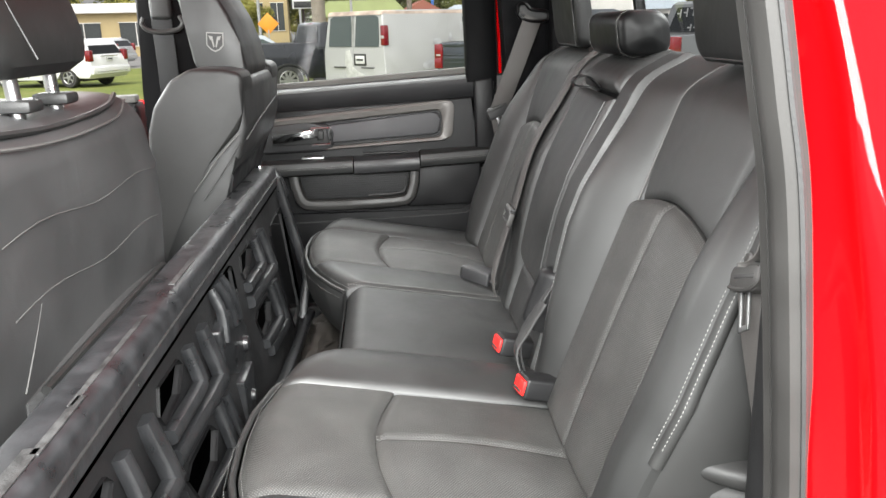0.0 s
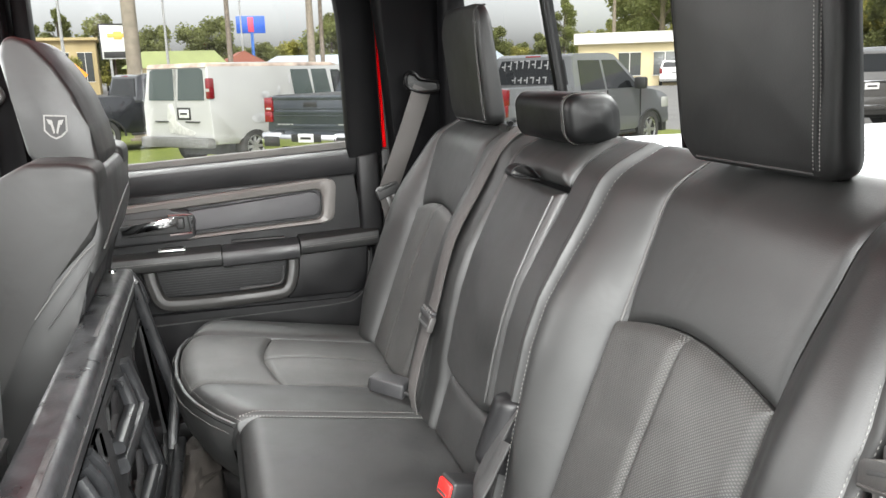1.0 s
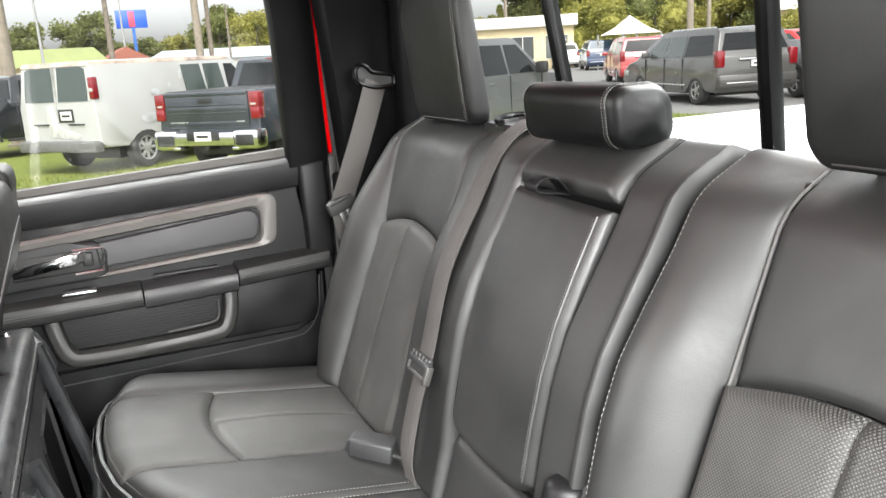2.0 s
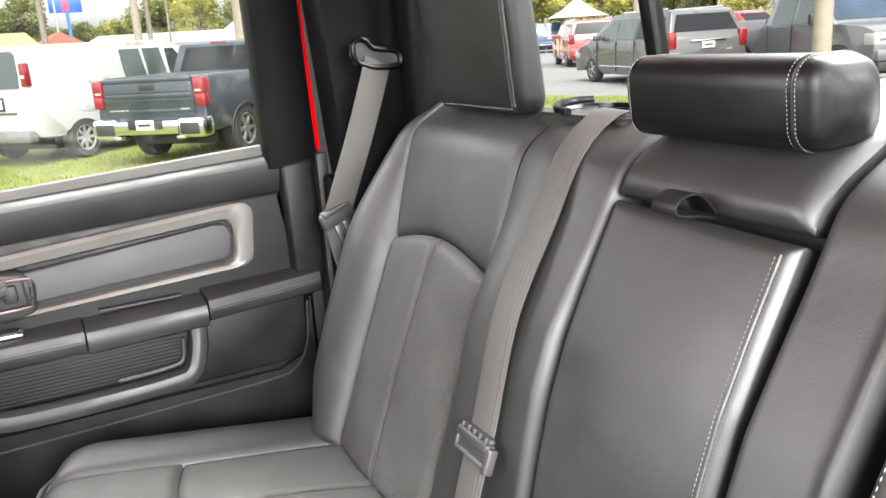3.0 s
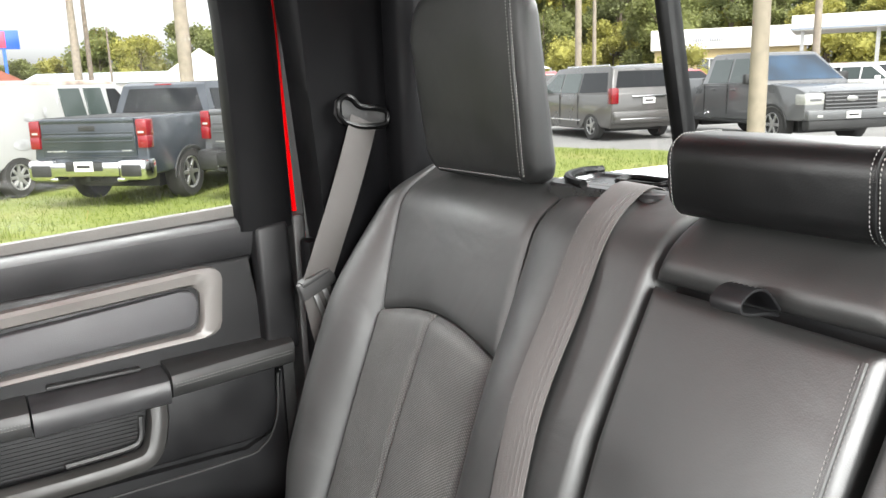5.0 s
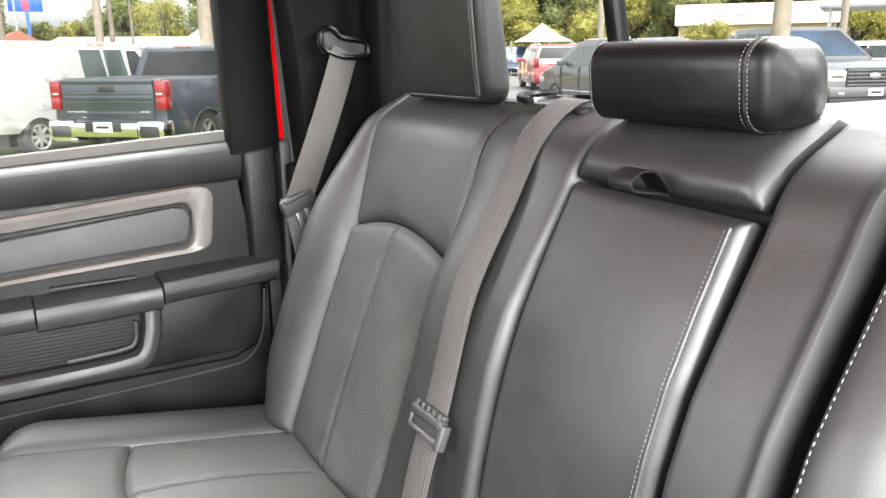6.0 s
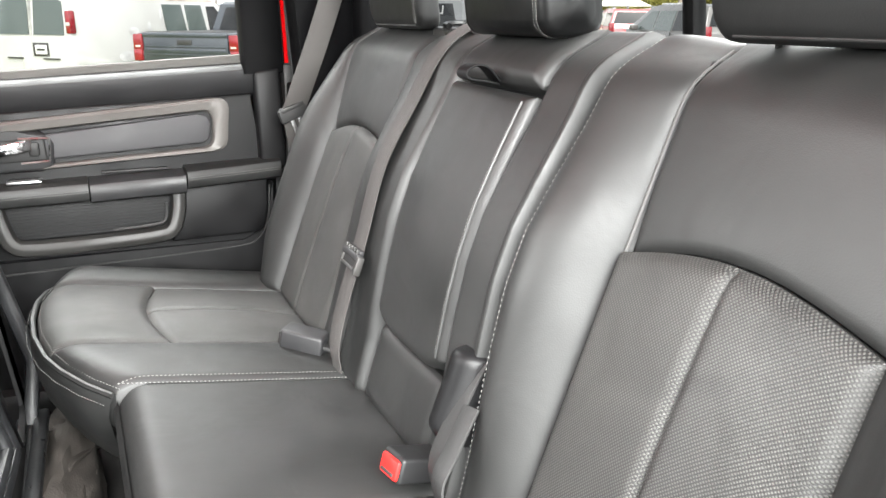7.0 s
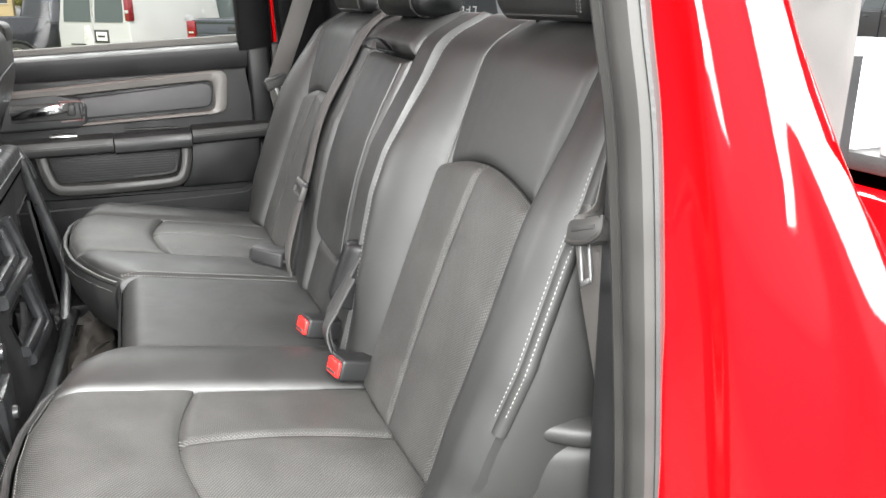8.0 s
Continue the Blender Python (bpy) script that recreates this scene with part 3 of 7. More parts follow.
part("middle_upper_panel", pillow(brow, 0.212, 0.09, 24, 14, 0.012, 0.016, 0.05), LEATHER, far)


def lower(s, t, d):
    u, v = lerp(-0.106, 0.106, s), lerp(0.0, 0.110, t)
    return back(u, v, d - 0.016 + 0.006 * t)


part("middle_lower_panel", pillow(lower, 0.212, 0.11, 24, 14, 0.010, 0.016, 0.05), LEATHER, far)
part("middle_shell", prism([(-0.03, -0.02), (-0.035, 0.5), (-0.05, 0.525), (-0.075, 0.540), (-0.115, 0.535), (-0.13, 0.50), (-0.13, -0.02)], "z", 0, 1), VINYL, far).data.transform(
    Matrix(((-0.936, 0.351, 0, 0.205), (0, 0, 0.40, YC - 0.192), (0.351, 0.936, 0, 1.0), (0, 0, 0, 1))))


def middle(s, t, d):
    u, x = lerp(-0.165, 0.165, s), lerp(-0.097, 0.25, t)
    return seat(x, u, d - 0.004 - 0.03 * max(0, 1 - (x + 0.097) / 0.04) ** 2.2)


part("middle_cushion", pillow(middle, 0.33, 0.347, 40, 40, 0.006, 0.010, 0.05), LEATHER, far)
bm = bmesh.new()
rows = []
for out, drop in ((0.0, 0.03), (-0.006, 0.045), (-0.006, 0.10), (0.0, 0.18), (0.02, 0.22)):
    rows.append([bm.verts.new(seat(-0.097 + out, lerp(-0.165, 0.165, k / 20), -drop)) for k in range(21)])
for a, b in zip(rows, rows[1:]):
    for k in range(20):
        bm.faces.new((a[k], a[k + 1], b[k + 1], b[k]))
part("middle_apron", bm, LEATHER, far)
low_headrest(far)
# the pull loop over the armrest
LOOP = ((0.004, 0.4685), (0.020, 0.4765), (0.031, 0.4785), (0.043, 0.474), (0.050, 0.465), (0.047, 0.4585), (0.036, 0.459), (0.020, 0.4625), (0.004, 0.4645))
pull = part("pull_loop", sweep(smooth_line([back(-0.0075, v, d) for d, v in LOOP], 5), slab(0.027, 0.0024), side=(0, 1, 0)), VINYL, far, "short folded leather pull loop")
part("stitching", merge(bmesh.new(), *[stitches([back(lerp(-0.019, 0.004, k / 8), v + 0.0016, d) for k in range(9)], 0.0045, 0.0032, 0.0005) for d, v in ((0.024, 0.4775), (0.036, 0.4775))]), THREAD_DARK, pull, kind="stuff")
settle(far, (0.1, YC + 0.3, 0.66))
# ---- cab ----
def structure(name, bm, material, label, parent=None, smooth=True):
    return tagged(part(name, bm, material, parent, smooth=smooth), label, kind="structure")


structure("floor", box((-1.7, 0.50, 0.60), (0.62, 2.21, 0.66)), CARPET, "black carpeted cab floor")
structure("ceiling", prism([(-1.02, 1.845), (-0.6, 1.875), (0.1, 1.875), (0.50, 1.85), (0.50, 1.90), (-1.02, 1.90)], "y", 0.50, 2.21), HEADLINER, "grey cloth headliner under the roof")
structure("wall_rear", prism([(0.385, 0.66), (0.505, 1.47), (0.56, 1.47), (0.56, 0.66)], "y", 0.60, 2.19), VINYL, "dark trim on the cab's rear wall below the window")
structure("trim_13", box((0.43, 0.74, 1.38), (0.526, 1.98, 1.478), 0.012, 3), VINYL, "black shelf trim behind the rear seat backs")
structure("wall_front", prism([(-1.70, 0.66), (-1.70, 1.25), (-1.35, 1.25), (-1.35, 1.05), (-1.55, 0.9), (-1.55, 0.66)], "y", 0.52, 2.19), VINYL, "dark dashboard bulk at the cab's front")
# rear window with its slider frame
win = tagged(new("window_1"), "cab rear window with a black sliding frame", kind="structure")


def rear_x(z):
    return 0.508 - 0.17 * (z - 1.5)


def rear_bar(u0, z0, u1, z1, w, name="window_frame"):
    pts = [(rear_x(z0), YC + u0, z0), (rear_x(z1), YC + u1, z1)]
    part(name, sweep(pts, slab(w, 0.022), side=(0, 1, 0) if abs(z1 - z0) > 0.1 else (0, 0, 1)), FRAME_BLACK, win)


for sg in (-1, 1):
    rear_bar(sg * 0.186, 1.44, sg * 0.206, 1.86, 0.020)
rear_bar(-0.66, 1.46, 0.66, 1.46, 0.03)
rear_bar(-0.63, 1.85, 0.63, 1.85, 0.04)
for a, b in ((-0.66, -0.24), (-0.23, 0.23), (0.24, 0.66)):
    bm = bmesh.new()
    q = [bm.verts.new((rear_x(z), YC + u, z)) for u, z in ((a, 1.46), (a * 0.96, 1.85), (b * 0.96, 1.85), (b, 1.46))]
    bm.faces.new(q)
    pane = part("pane", bm, GLASS, win, smooth=False, keep=True)
    pane.visible_shadow = False

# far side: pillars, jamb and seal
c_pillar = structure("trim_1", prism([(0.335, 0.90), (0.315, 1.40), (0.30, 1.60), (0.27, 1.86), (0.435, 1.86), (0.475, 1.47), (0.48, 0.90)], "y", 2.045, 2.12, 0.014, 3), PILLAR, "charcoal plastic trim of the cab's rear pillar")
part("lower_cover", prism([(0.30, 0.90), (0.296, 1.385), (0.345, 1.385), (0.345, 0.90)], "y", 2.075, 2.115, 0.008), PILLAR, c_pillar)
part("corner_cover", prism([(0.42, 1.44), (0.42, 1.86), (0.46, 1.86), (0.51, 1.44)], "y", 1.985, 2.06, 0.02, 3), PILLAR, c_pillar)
structure("trim_2", prism([(0.3105, 1.418), (0.2982, 1.72), (0.288, 1.86), (0.2955, 1.86), (0.3057, 1.72), (0.3180, 1.418)], "y", 2.168, 2.188, 0.0008), RED_PAINT, "red painted door jamb strip")
structure("trim_11", merge(box((0.266, 2.19, 0.75), (0.338, 2.232, 1.87), 0.004), box((0.300, 2.14, 0.75), (0.320, 2.189, 1.416), 0.004)), RUBBER, "black lower jamb beside the closed door")
structure("trim_3", tube(smooth_line([(0.312, 2.125, 0.75), (0.318, 2.125, 1.25), (0.324, 2.125, 1.40), (0.315, 2.125, 1.62), (0.303, 2.12, 1.86)], 6), 0.011), RUBBER, "black rubber seal round the closed door")
structure("trim_12", box((0.24, 2.234, 1.371), (0.40, 2.26, 1.88)), PILLAR, "black outer edge of the rear pillar")
bp = structure("trim_4", prism([(-0.63, 0.70), (-0.62, 1.40), (-0.605, 1.88), (-0.475, 1.88), (-0.47, 1.40), (-0.47, 0.70)], "y", 2.09, 2.19, 0.015, 3), PILLAR, "dark trim of the pillar between the doors")

# ---- closed rear door ----
door = tagged(new("door_1"), "closed rear door with charcoal panel, silver bezel and padded armrest", kind="structure")
part("door_core", box((-0.46, 2.185, 0.72), (0.285, 2.235, 1.405), 0.01), PILLAR, door)


def wall_patch(pts, y0, dy, bevel=0.008, seg=3):
    """A plate on the door: an outline of (x, z), its face at y0, dy thick."""
    return prism(pts, "y", y0, y0 + dy, bevel, seg)


# upper roll under the glass, drawn along x
roll_pts = [(x, 2.182, lerp(1.372, 1.408, (x + 0.45) / 0.69)) for x in np.linspace(-0.455, 0.238, 14)]
part("upper_roll", sweep(roll_pts, [(-0.064, -0.020), (-0.050, 0.010), (-0.030, 0.022), (-0.012, 0.029), (0.000, 0.029), (0.008, 0.021), (0.013, 0.006), (0.015, -0.012), (0.014, -0.03), (-0.064, -0.03)], side=(0, 0, 1)), DOOR_GREY, door)
sill_line = [(x, 2.188, lerp(1.385, 1.424, (x + 0.45) / 0.67)) for x in (-0.455, -0.2, 0.0, 0.222)]
part("window_felt", sweep([(p[0], p[1] - 0.004, p[2] + 0.002) for p in sill_line], slab(0.022, 0.016), side=(0, 0, 1)), FELT, door, "pale dusty felt strip along the glass")
part("main_panel", wall_patch([(-0.455, 0.78), (-0.455, 1.33), (0.24, 1.36), (0.242, 1.22), (0.262, 1.17), (0.262, 0.78)], 2.168, 0.03), VINYL, door)
part("rear_panel", wall_patch([(0.243, 1.20), (0.238, 1.405), (0.292, 1.412), (0.298, 1.20)], 2.140, 0.05, 0.008), VINYL, door)
# silver bezel as a frame open to the front
outer = [(-0.34, 1.312), (0.150, 1.3515), (0.165, 1.3512), (0.176, 1.348), (0.1825, 1.341), (0.1845, 1.331), (0.1785, 1.266), (0.1745, 1.255), (0.166, 1.248), (0.152, 1.2435), (-0.17, 1.229)]
inner = [(-0.34, 1.290), (0.125, 1.3255), (0.136, 1.3255), (0.144, 1.3225), (0.149, 1.3165), (0.1505, 1.309), (0.149, 1.274), (0.1465, 1.264), (0.1415, 1.2565), (0.132, 1.2525), (-0.17, 1.2368)]
bm = bmesh.new()
rows = [[bm.verts.new((x, y, z)) for x, z in pts] for pts, y in ((outer, 2.170), (outer, 2.150), ([(lerp(a[0], b[0], 0.25), lerp(a[1], b[1], 0.25)) for a, b in zip(outer, inner)], 2.1465), ([(lerp(a[0], b[0], 0.85), lerp(a[1], b[1], 0.85)) for a, b in zip(outer, inner)], 2.150), (inner, 2.156), (inner, 2.172))]
for a, b in zip(rows, rows[1:]):
    for k in range(len(outer) - 1):
        bm.faces.new((a[k], a[k + 1], b[k + 1], b[k]))
for e in (0, len(outer) - 1):
    bm.faces.new([r[e] for r in rows])
part("silver_bezel", bm, SILVER, door, "satin silver bezel round the door insert")
part("door_insert", wall_patch([(-0.20, 1.245), (-0.17, 1.294), (0.120, 1.3205), (0.135, 1.320), (0.1435, 1.312), (0.1445, 1.300), (0.1435, 1.280), (0.140, 1.268), (0.130, 1.262)], 2.151, 0.03, 0.004), DOOR_PAD, door, "grey padded door insert")
# handle cup and lever
cup = part("handle_cup", wall_patch([(-0.345, 1.222), (-0.34, 1.300), (-0.215, 1.305), (-0.165, 1.300), (-0.145, 1.28), (-0.15, 1.235), (-0.165, 1.226)], 2.146, 0.03, 0.01), DOOR_GREY, door)
part("handle_recess", wall_patch([(-0.315, 1.243), (-0.31, 1.286), (-0.162, 1.290), (-0.158, 1.246)], 2.1435, 0.012, 0.005), RUBBER, cup)
frame_pts = [(-0.206, 2.141, 1.290), (-0.158, 2.141, 1.289), (-0.1535, 2.141, 1.284), (-0.1565, 2.141, 1.250), (-0.161, 2.141, 1.246), (-0.206, 2.141, 1.244)]
part("chrome_frame", tube(smooth_line(frame_pts, 3), 0.0022, 6), STEEL, cup, "bright chrome edge of the lock recess")
lever = smooth_line([(-0.308, 2.134, 1.263), (-0.28, 2.128, 1.267), (-0.24, 2.124, 1.272), (-0.205, 2.126, 1.277), (-0.185, 2.136, 1.279)], 5)
part("lever", sweep(lever, slab(0.022, 0.010), side=(0, 0, 1)), CHROME, cup, "polished chrome door handle lever")
part("lock_knob", box((-0.19, 2.130, 1.258), (-0.172, 2.145, 1.284), 0.004), RUBBER, cup)
# armrest: front pad, grip, rear pad


def arm_line(x):
    return lerp(1.205, 1.222, (x + 0.33) / 0.6)


def arm(x0, x1, w0, w1, name, material, drop=0.0, thick=0.040):
    xs = np.linspace(x0, x1, 10)
    pts = [(x, 2.14, arm_line(x) - drop) for x in xs]
    bm = bmesh.new()
    rows = []
    for i, (x, y, z) in enumerate(pts):
        w = lerp(w0, w1, i / 9)
        rows.append([bm.verts.new((x, 2.172 - a * w, z + b * thick)) for a, b in ((0, 0.0), (0.35, 0.06), (0.8, 0.0), (0.94, -0.10), (1.0, -0.3), (1.0, -0.62), (0.94, -0.88), (0.8, -1.0), (0.3, -1.05), (0, -1.05))])
    for a, b in zip(rows, rows[1:]):
        for k in range(10):
            bm.faces.new((a[k], a[(k + 1) % 10], b[(k + 1) % 10], b[k]))
    bm.faces.new(rows[0])
    bm.faces.new(rows[-1])
    return part(name, bm, material, door)


front_rest = arm(-0.44, -0.097, 0.052, 0.072, "front_armrest", LEATHER, 0.004)
grip = arm(-0.094, 0.083, 0.074, 0.074, "pull_grip", DOOR_GREY, 0.006, 0.042)
rear_rest = arm(0.086, 0.280, 0.074, 0.050, "rear_armrest", LEATHER, 0.0)
for z in (-0.0215, -0.026):
    part("stitching", stitches([(x, 2.172 - lerp(0.074, 0.050, (x - 0.086) / 0.194) - 0.0006, arm_line(x) + z + 0.006) for x in np.linspace(0.09, 0.276, 30)], 0.004, 0.0033, 0.0005), THREAD, rear_rest, kind="stuff")
    part("stitching", stitches([(x, 2.172 - lerp(0.052, 0.072, (x + 0.44) / 0.343) - 0.0006, arm_line(x) + z + 0.002) for x in np.linspace(-0.42, -0.10, 40)], 0.004, 0.0033, 0.0005), THREAD, front_rest, kind="stuff")
part("grip_well", box((-0.07, 2.152, arm_line(0) - 0.002), (0.055, 2.166, arm_line(0) + 0.003), 0.002), RUBBER, door)
part("switch_plate", moved(box((-0.03, -0.013, -0.002), (0.03, 0.013, 0.003), 0.002), Matrix.Translation((-0.205, 2.140, arm_line(-0.205) + 0.001))), STEEL, door, "small chrome-edged window switch plate")
part("window_switch", moved(box((-0.024, -0.009, 0.0), (0.024, 0.009, 0.006), 0.002), Matrix.Translation((-0.205, 2.140, arm_line(-0.205) + 0.001))), RUBBER, door)
# storage pocket with its rounded rim
part("pocket_back", wall_patch([(-0.245, 1.090), (-0.250, 1.160), (0.06, 1.165), (0.050, 1.100), (0.035, 1.090)], 2.158, 0.012, 0.002), PLASTIC, door)
ribs = [box((-0.24, 2.156, z), (0.048, 2.160, z + 0.003)) for z in np.arange(1.094, 1.16, 0.006)]
part("pocket_ribs", merge(bmesh.new(), *ribs), PLASTIC, door)
rim = [(-0.262, 2.146, 1.165), (-0.254, 2.138, 1.125), (-0.238, 2.132, 1.090), (-0.20, 2.130, 1.081), (-0.08, 2.128, 1.081), (0.02, 2.130, 1.084), (0.052, 2.132, 1.094), (0.066, 2.138, 1.13), (0.070, 2.146, 1.165)]
part("pocket_rim", sweep(smooth_line(rim, 5), slab(0.036, 0.030, 0.012), side=(0, 1, 0)), RIM_GREY, door)
part("pocket_slot", tube(smooth_line([(-0.06, 2.146, 1.098), (0.02, 2.145, 1.102), (0.042, 2.146, 1.112), (0.047, 2.150, 1.145)], 5), 0.0045, 6), RUBBER, door)
part("lower_panel", wall_patch([(-0.45, 0.78), (-0.45, 1.055), (0.20, 1.045), (0.245, 1.065), (0.258, 1.10), (0.262, 1.17), (0.268, 1.17), (0.268, 0.78)], 2.150, 0.03, 0.008), VINYL, door)
part("side_swell", wall_patch([(0.050, 1.062), (0.060, 1.100), (0.064, 1.185), (0.255, 1.190), (0.252, 1.105), (0.243, 1.076), (0.224, 1.064)], 2.1445, 0.03, 0.004, 3), VINYL, door)
part("trim_groove", tube(smooth_line([(-0.44, 2.1485, 1.025), (-0.1, 2.1485, 1.030), (0.17, 2.1485, 1.036), (0.225, 2.1475, 1.048), (0.25, 2.1465, 1.09), (0.258, 2.1465, 1.165)], 5), 0.0022, 5), RUBBER, door)
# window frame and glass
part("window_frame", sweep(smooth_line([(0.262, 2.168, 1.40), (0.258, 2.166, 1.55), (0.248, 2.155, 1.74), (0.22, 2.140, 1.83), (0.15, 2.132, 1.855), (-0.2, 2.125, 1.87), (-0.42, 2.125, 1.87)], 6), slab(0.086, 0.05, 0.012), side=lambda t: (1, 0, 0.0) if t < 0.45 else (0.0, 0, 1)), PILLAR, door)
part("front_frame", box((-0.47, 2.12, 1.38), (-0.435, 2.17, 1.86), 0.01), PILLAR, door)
bm = bmesh.new()
bm.faces.new([bm.verts.new(p) for p in ((-0.45, 2.195, 1.36), (0.23, 2.195, 1.40), (0.20, 2.15, 1.84), (-0.45, 2.14, 1.86))])
pane = part("window_pane", bm, GLASS, door, smooth=False, keep=True)
pane.visible_shadow = False
# front door of the same side
door2 = tagged(new("door_2"), "closed front door with dark panel beyond the front seats", kind="structure")
part("door_core", box((-1.55, 2.14, 0.72), (-0.655, 2.235, 1.375), 0.02), VINYL, door2)
part("window_felt", box((-1.5, 2.155, 1.372), (-0.66, 2.19, 1.392), 0.004), FELT, door2)
part("window_frame", sweep([(-1.45, 2.14, 1.40), (-1.15, 2.12, 1.80), (-1.0, 2.115, 1.85), (-0.65, 2.115, 1.86)], slab(0.05, 0.04), side=(0, 1, 0)), PILLAR, door2)
# near side: sill, roof rail, far-off pillar and front door
structure("trim_10", box((-1.6, 2.12, 0.50), (0.3, 2.25, 0.79), 0.02), PLASTIC, "black sill plate under the closed doors")
structure("wall_near", box((-1.6, 0.44, 0.62), (-0.62, 0.54, 1.37), 0.02), VINYL, "dark inside of the closed front door")
structure("trim_5", prism([(-0.655, 0.60), (-0.645, 1.40), (-0.63, 1.88), (-0.475, 1.88), (-0.47, 1.40), (-0.47, 0.60)], "y", 0.50, 0.60, 0.015, 3), PILLAR, "dark pillar ahead of the open door")
structure("trim_6", box((-0.5, 0.46, 0.55), (0.3, 0.62, 0.66), 0.02), PLASTIC, "black sill plate of the open door")
# roof skin
structure("roof", prism([(-1.0, 1.90), (-0.6, 1.925), (0.1, 1.925), (0.50, 1.89), (0.56, 1.80), (0.50, 1.80), (0.42, 1.87), (-0.95, 1.87)], "y", 0.50, 2.21), RED_PAINT, "red cab roof skin")

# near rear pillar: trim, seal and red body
near_trim = structure("trim_7", prism([(0.352, 0.80), (0.350, 1.38), (0.338, 1.60), (0.31, 1.86), (0.53, 1.86), (0.53, 1.47), (0.53, 0.80)], "y", 0.583, 0.632, 0.012, 3), TRIM_LIT, "charcoal plastic trim of the pillar by the open door")
part("corner_cover", prism([(0.42, 1.40), (0.42, 1.86), (0.48, 1.86), (0.53, 1.40)], "y", 0.633, 0.72, 0.02, 3), PILLAR, near_trim)
part("lower_cover", prism([(0.314, 0.80), (0.310, 1.412), (0.36, 1.412), (0.36, 0.80)], "y", 0.556, 0.612, 0.006), PLASTIC, near_trim)
seal_line = [(0.325, 0.532, 0.62), (0.321, 0.532, 0.95), (0.314, 0.532, 1.15), (0.288, 0.530, 1.40), (0.270, 0.531, 1.50), (0.249, 0.532, 1.60), (0.205, 0.535, 1.80), (0.17, 0.54, 1.86), (0.0, 0.545, 1.875), (-0.45, 0.545, 1.875)]
seal = structure("trim_8", sweep(smooth_line(seal_line, 8), slab(0.027, 0.030, 0.012), side=(1, 0.15, 0)), SEAL, "grey ribbed rubber seal round the open doorway")
inner_line = [(p[0] - 0.003 if p[2] < 1.83 else p[0], p[1] + 0.025, p[2]) for p in seal_line]
part("inner_lip", tube(smooth_line(inner_line, 8), 0.008, 8), SEAL, seal)
part("groove", tube(smooth_line([(p[0] + 0.002, p[1] - 0.0145, p[2]) for p in seal_line[:7]], 8), 0.003, 6), RUBBER, seal)


def body_loft(name, section, zs, shift, root, material=RED_PAINT):
    """Drawn up z: section gives (x, y) points; shift(z) moves them in x and y."""
    bm = bmesh.new()
    rows = []
    for z in zs:
        dx, dy = shift(z)
        rows.append([bm.verts.new((x + dx, y + dy, z)) for x, y in section(z)])
    for a, b in zip(rows, rows[1:]):
        for k in range(len(a) - 1):
            bm.faces.new((a[k], a[k + 1], b[k + 1], b[k]))
    return part(name, bm, material, root)


truck = thing("pickup_truck", "glossy red crew cab pickup truck body beside the open doorway", "truck")


def lean_in(z):
    return (along([0.5, 1.15, 1.34, 1.40, 1.50, 1.60, 1.86], [0.026, 0.020, 0.007, 0.000, -0.013, -0.036, -0.098], z), along([0.5, 1.0, 1.28, 1.42, 1.86], [-0.045, -0.045, -0.018, 0.008, 0.09], z))


def jamb(z):
    """The stepped jamb, flaring below the belt line, then the flank with its tumblehome and the rear corner."""
    f = along([0.55, 1.2, 1.30, 1.345, 1.41, 1.50, 1.86], [3.6, 3.5, 3.4, 3.2, 2.8, 2.4, 2.0], z)
    end = along([0.55, 1.1, 1.2, 1.30, 1.43, 1.86], [0.53, 0.53, 0.50, 0.455, 0.405, 0.375], z)
    tip = along([0.55, 0.9, 1.1, 1.25, 1.38, 1.5, 1.86], [-0.09, -0.085, -0.06, -0.022, 0.014, 0.040, 0.055], z)
    pts = [(0.296, 0.548), (0.302, 0.538), (0.312, 0.528), (0.322, 0.512), (0.327, 0.492)]
    pts += [(0.327 + u * f, y + tip * w) for u, y, w in ((0.010, 0.482, 0.3), (0.019, 0.474, 0.6), (0.024, 0.458, 0.9), (0.031, 0.449, 1.0))]
    r = 0.327 + 0.031 * f
    pts += [(lerp(r, end, s), y + tip) for s, y in ((0.18, 0.4465), (0.5, 0.447), (0.85, 0.449), (1.0, 0.453))]
    pts += [(end + 0.010, 0.468 + tip), (end + 0.018, 0.50 + tip), (end + 0.045, 0.56 + tip * 0.5)]
    return [(q.x, q.y) for q in smooth_line([(x, y, 0) for x, y in pts], 4)]


body_loft("cab_corner", jamb, list(np.linspace(0.55, 1.86, 40)), lean_in, truck)
part("far_body_side", box((-1.6, 2.235, 0.5), (0.56, 2.30, 1.37), 0.03), RED_PAINT, truck)
# bed behind the cab
for y0, y1 in ((0.37, 0.47), (2.24, 2.34)):
    part("bed_side", prism([(0.60, 0.75), (0.60, 1.34), (0.62, 1.36), (2.45, 1.36), (2.47, 1.34), (2.47, 0.75)], "y", y0, y1, 0.02, 3), RED_PAINT, truck)
    part("bed_rail_cap", box((0.61, y0 + 0.005, 1.362), (2.46, y1 + 0.01, 1.378), 0.006), PLASTIC, truck)
part("bed_front", box((0.60, 0.47, 0.75), (0.64, 2.24, 1.34), 0.01), RED_PAINT, truck)
part("bed_floor", box((0.60, 0.47, 0.80), (2.45, 2.24, 0.84)), PLASTIC, truck)
part("tailgate", box((2.40, 0.47, 0.82), (2.47, 2.24, 1.35), 0.015), RED_PAINT, truck)
cover = surface("white_bed_cover", (0.36, 0.365, 0.37), 0.55, bump=0.1)
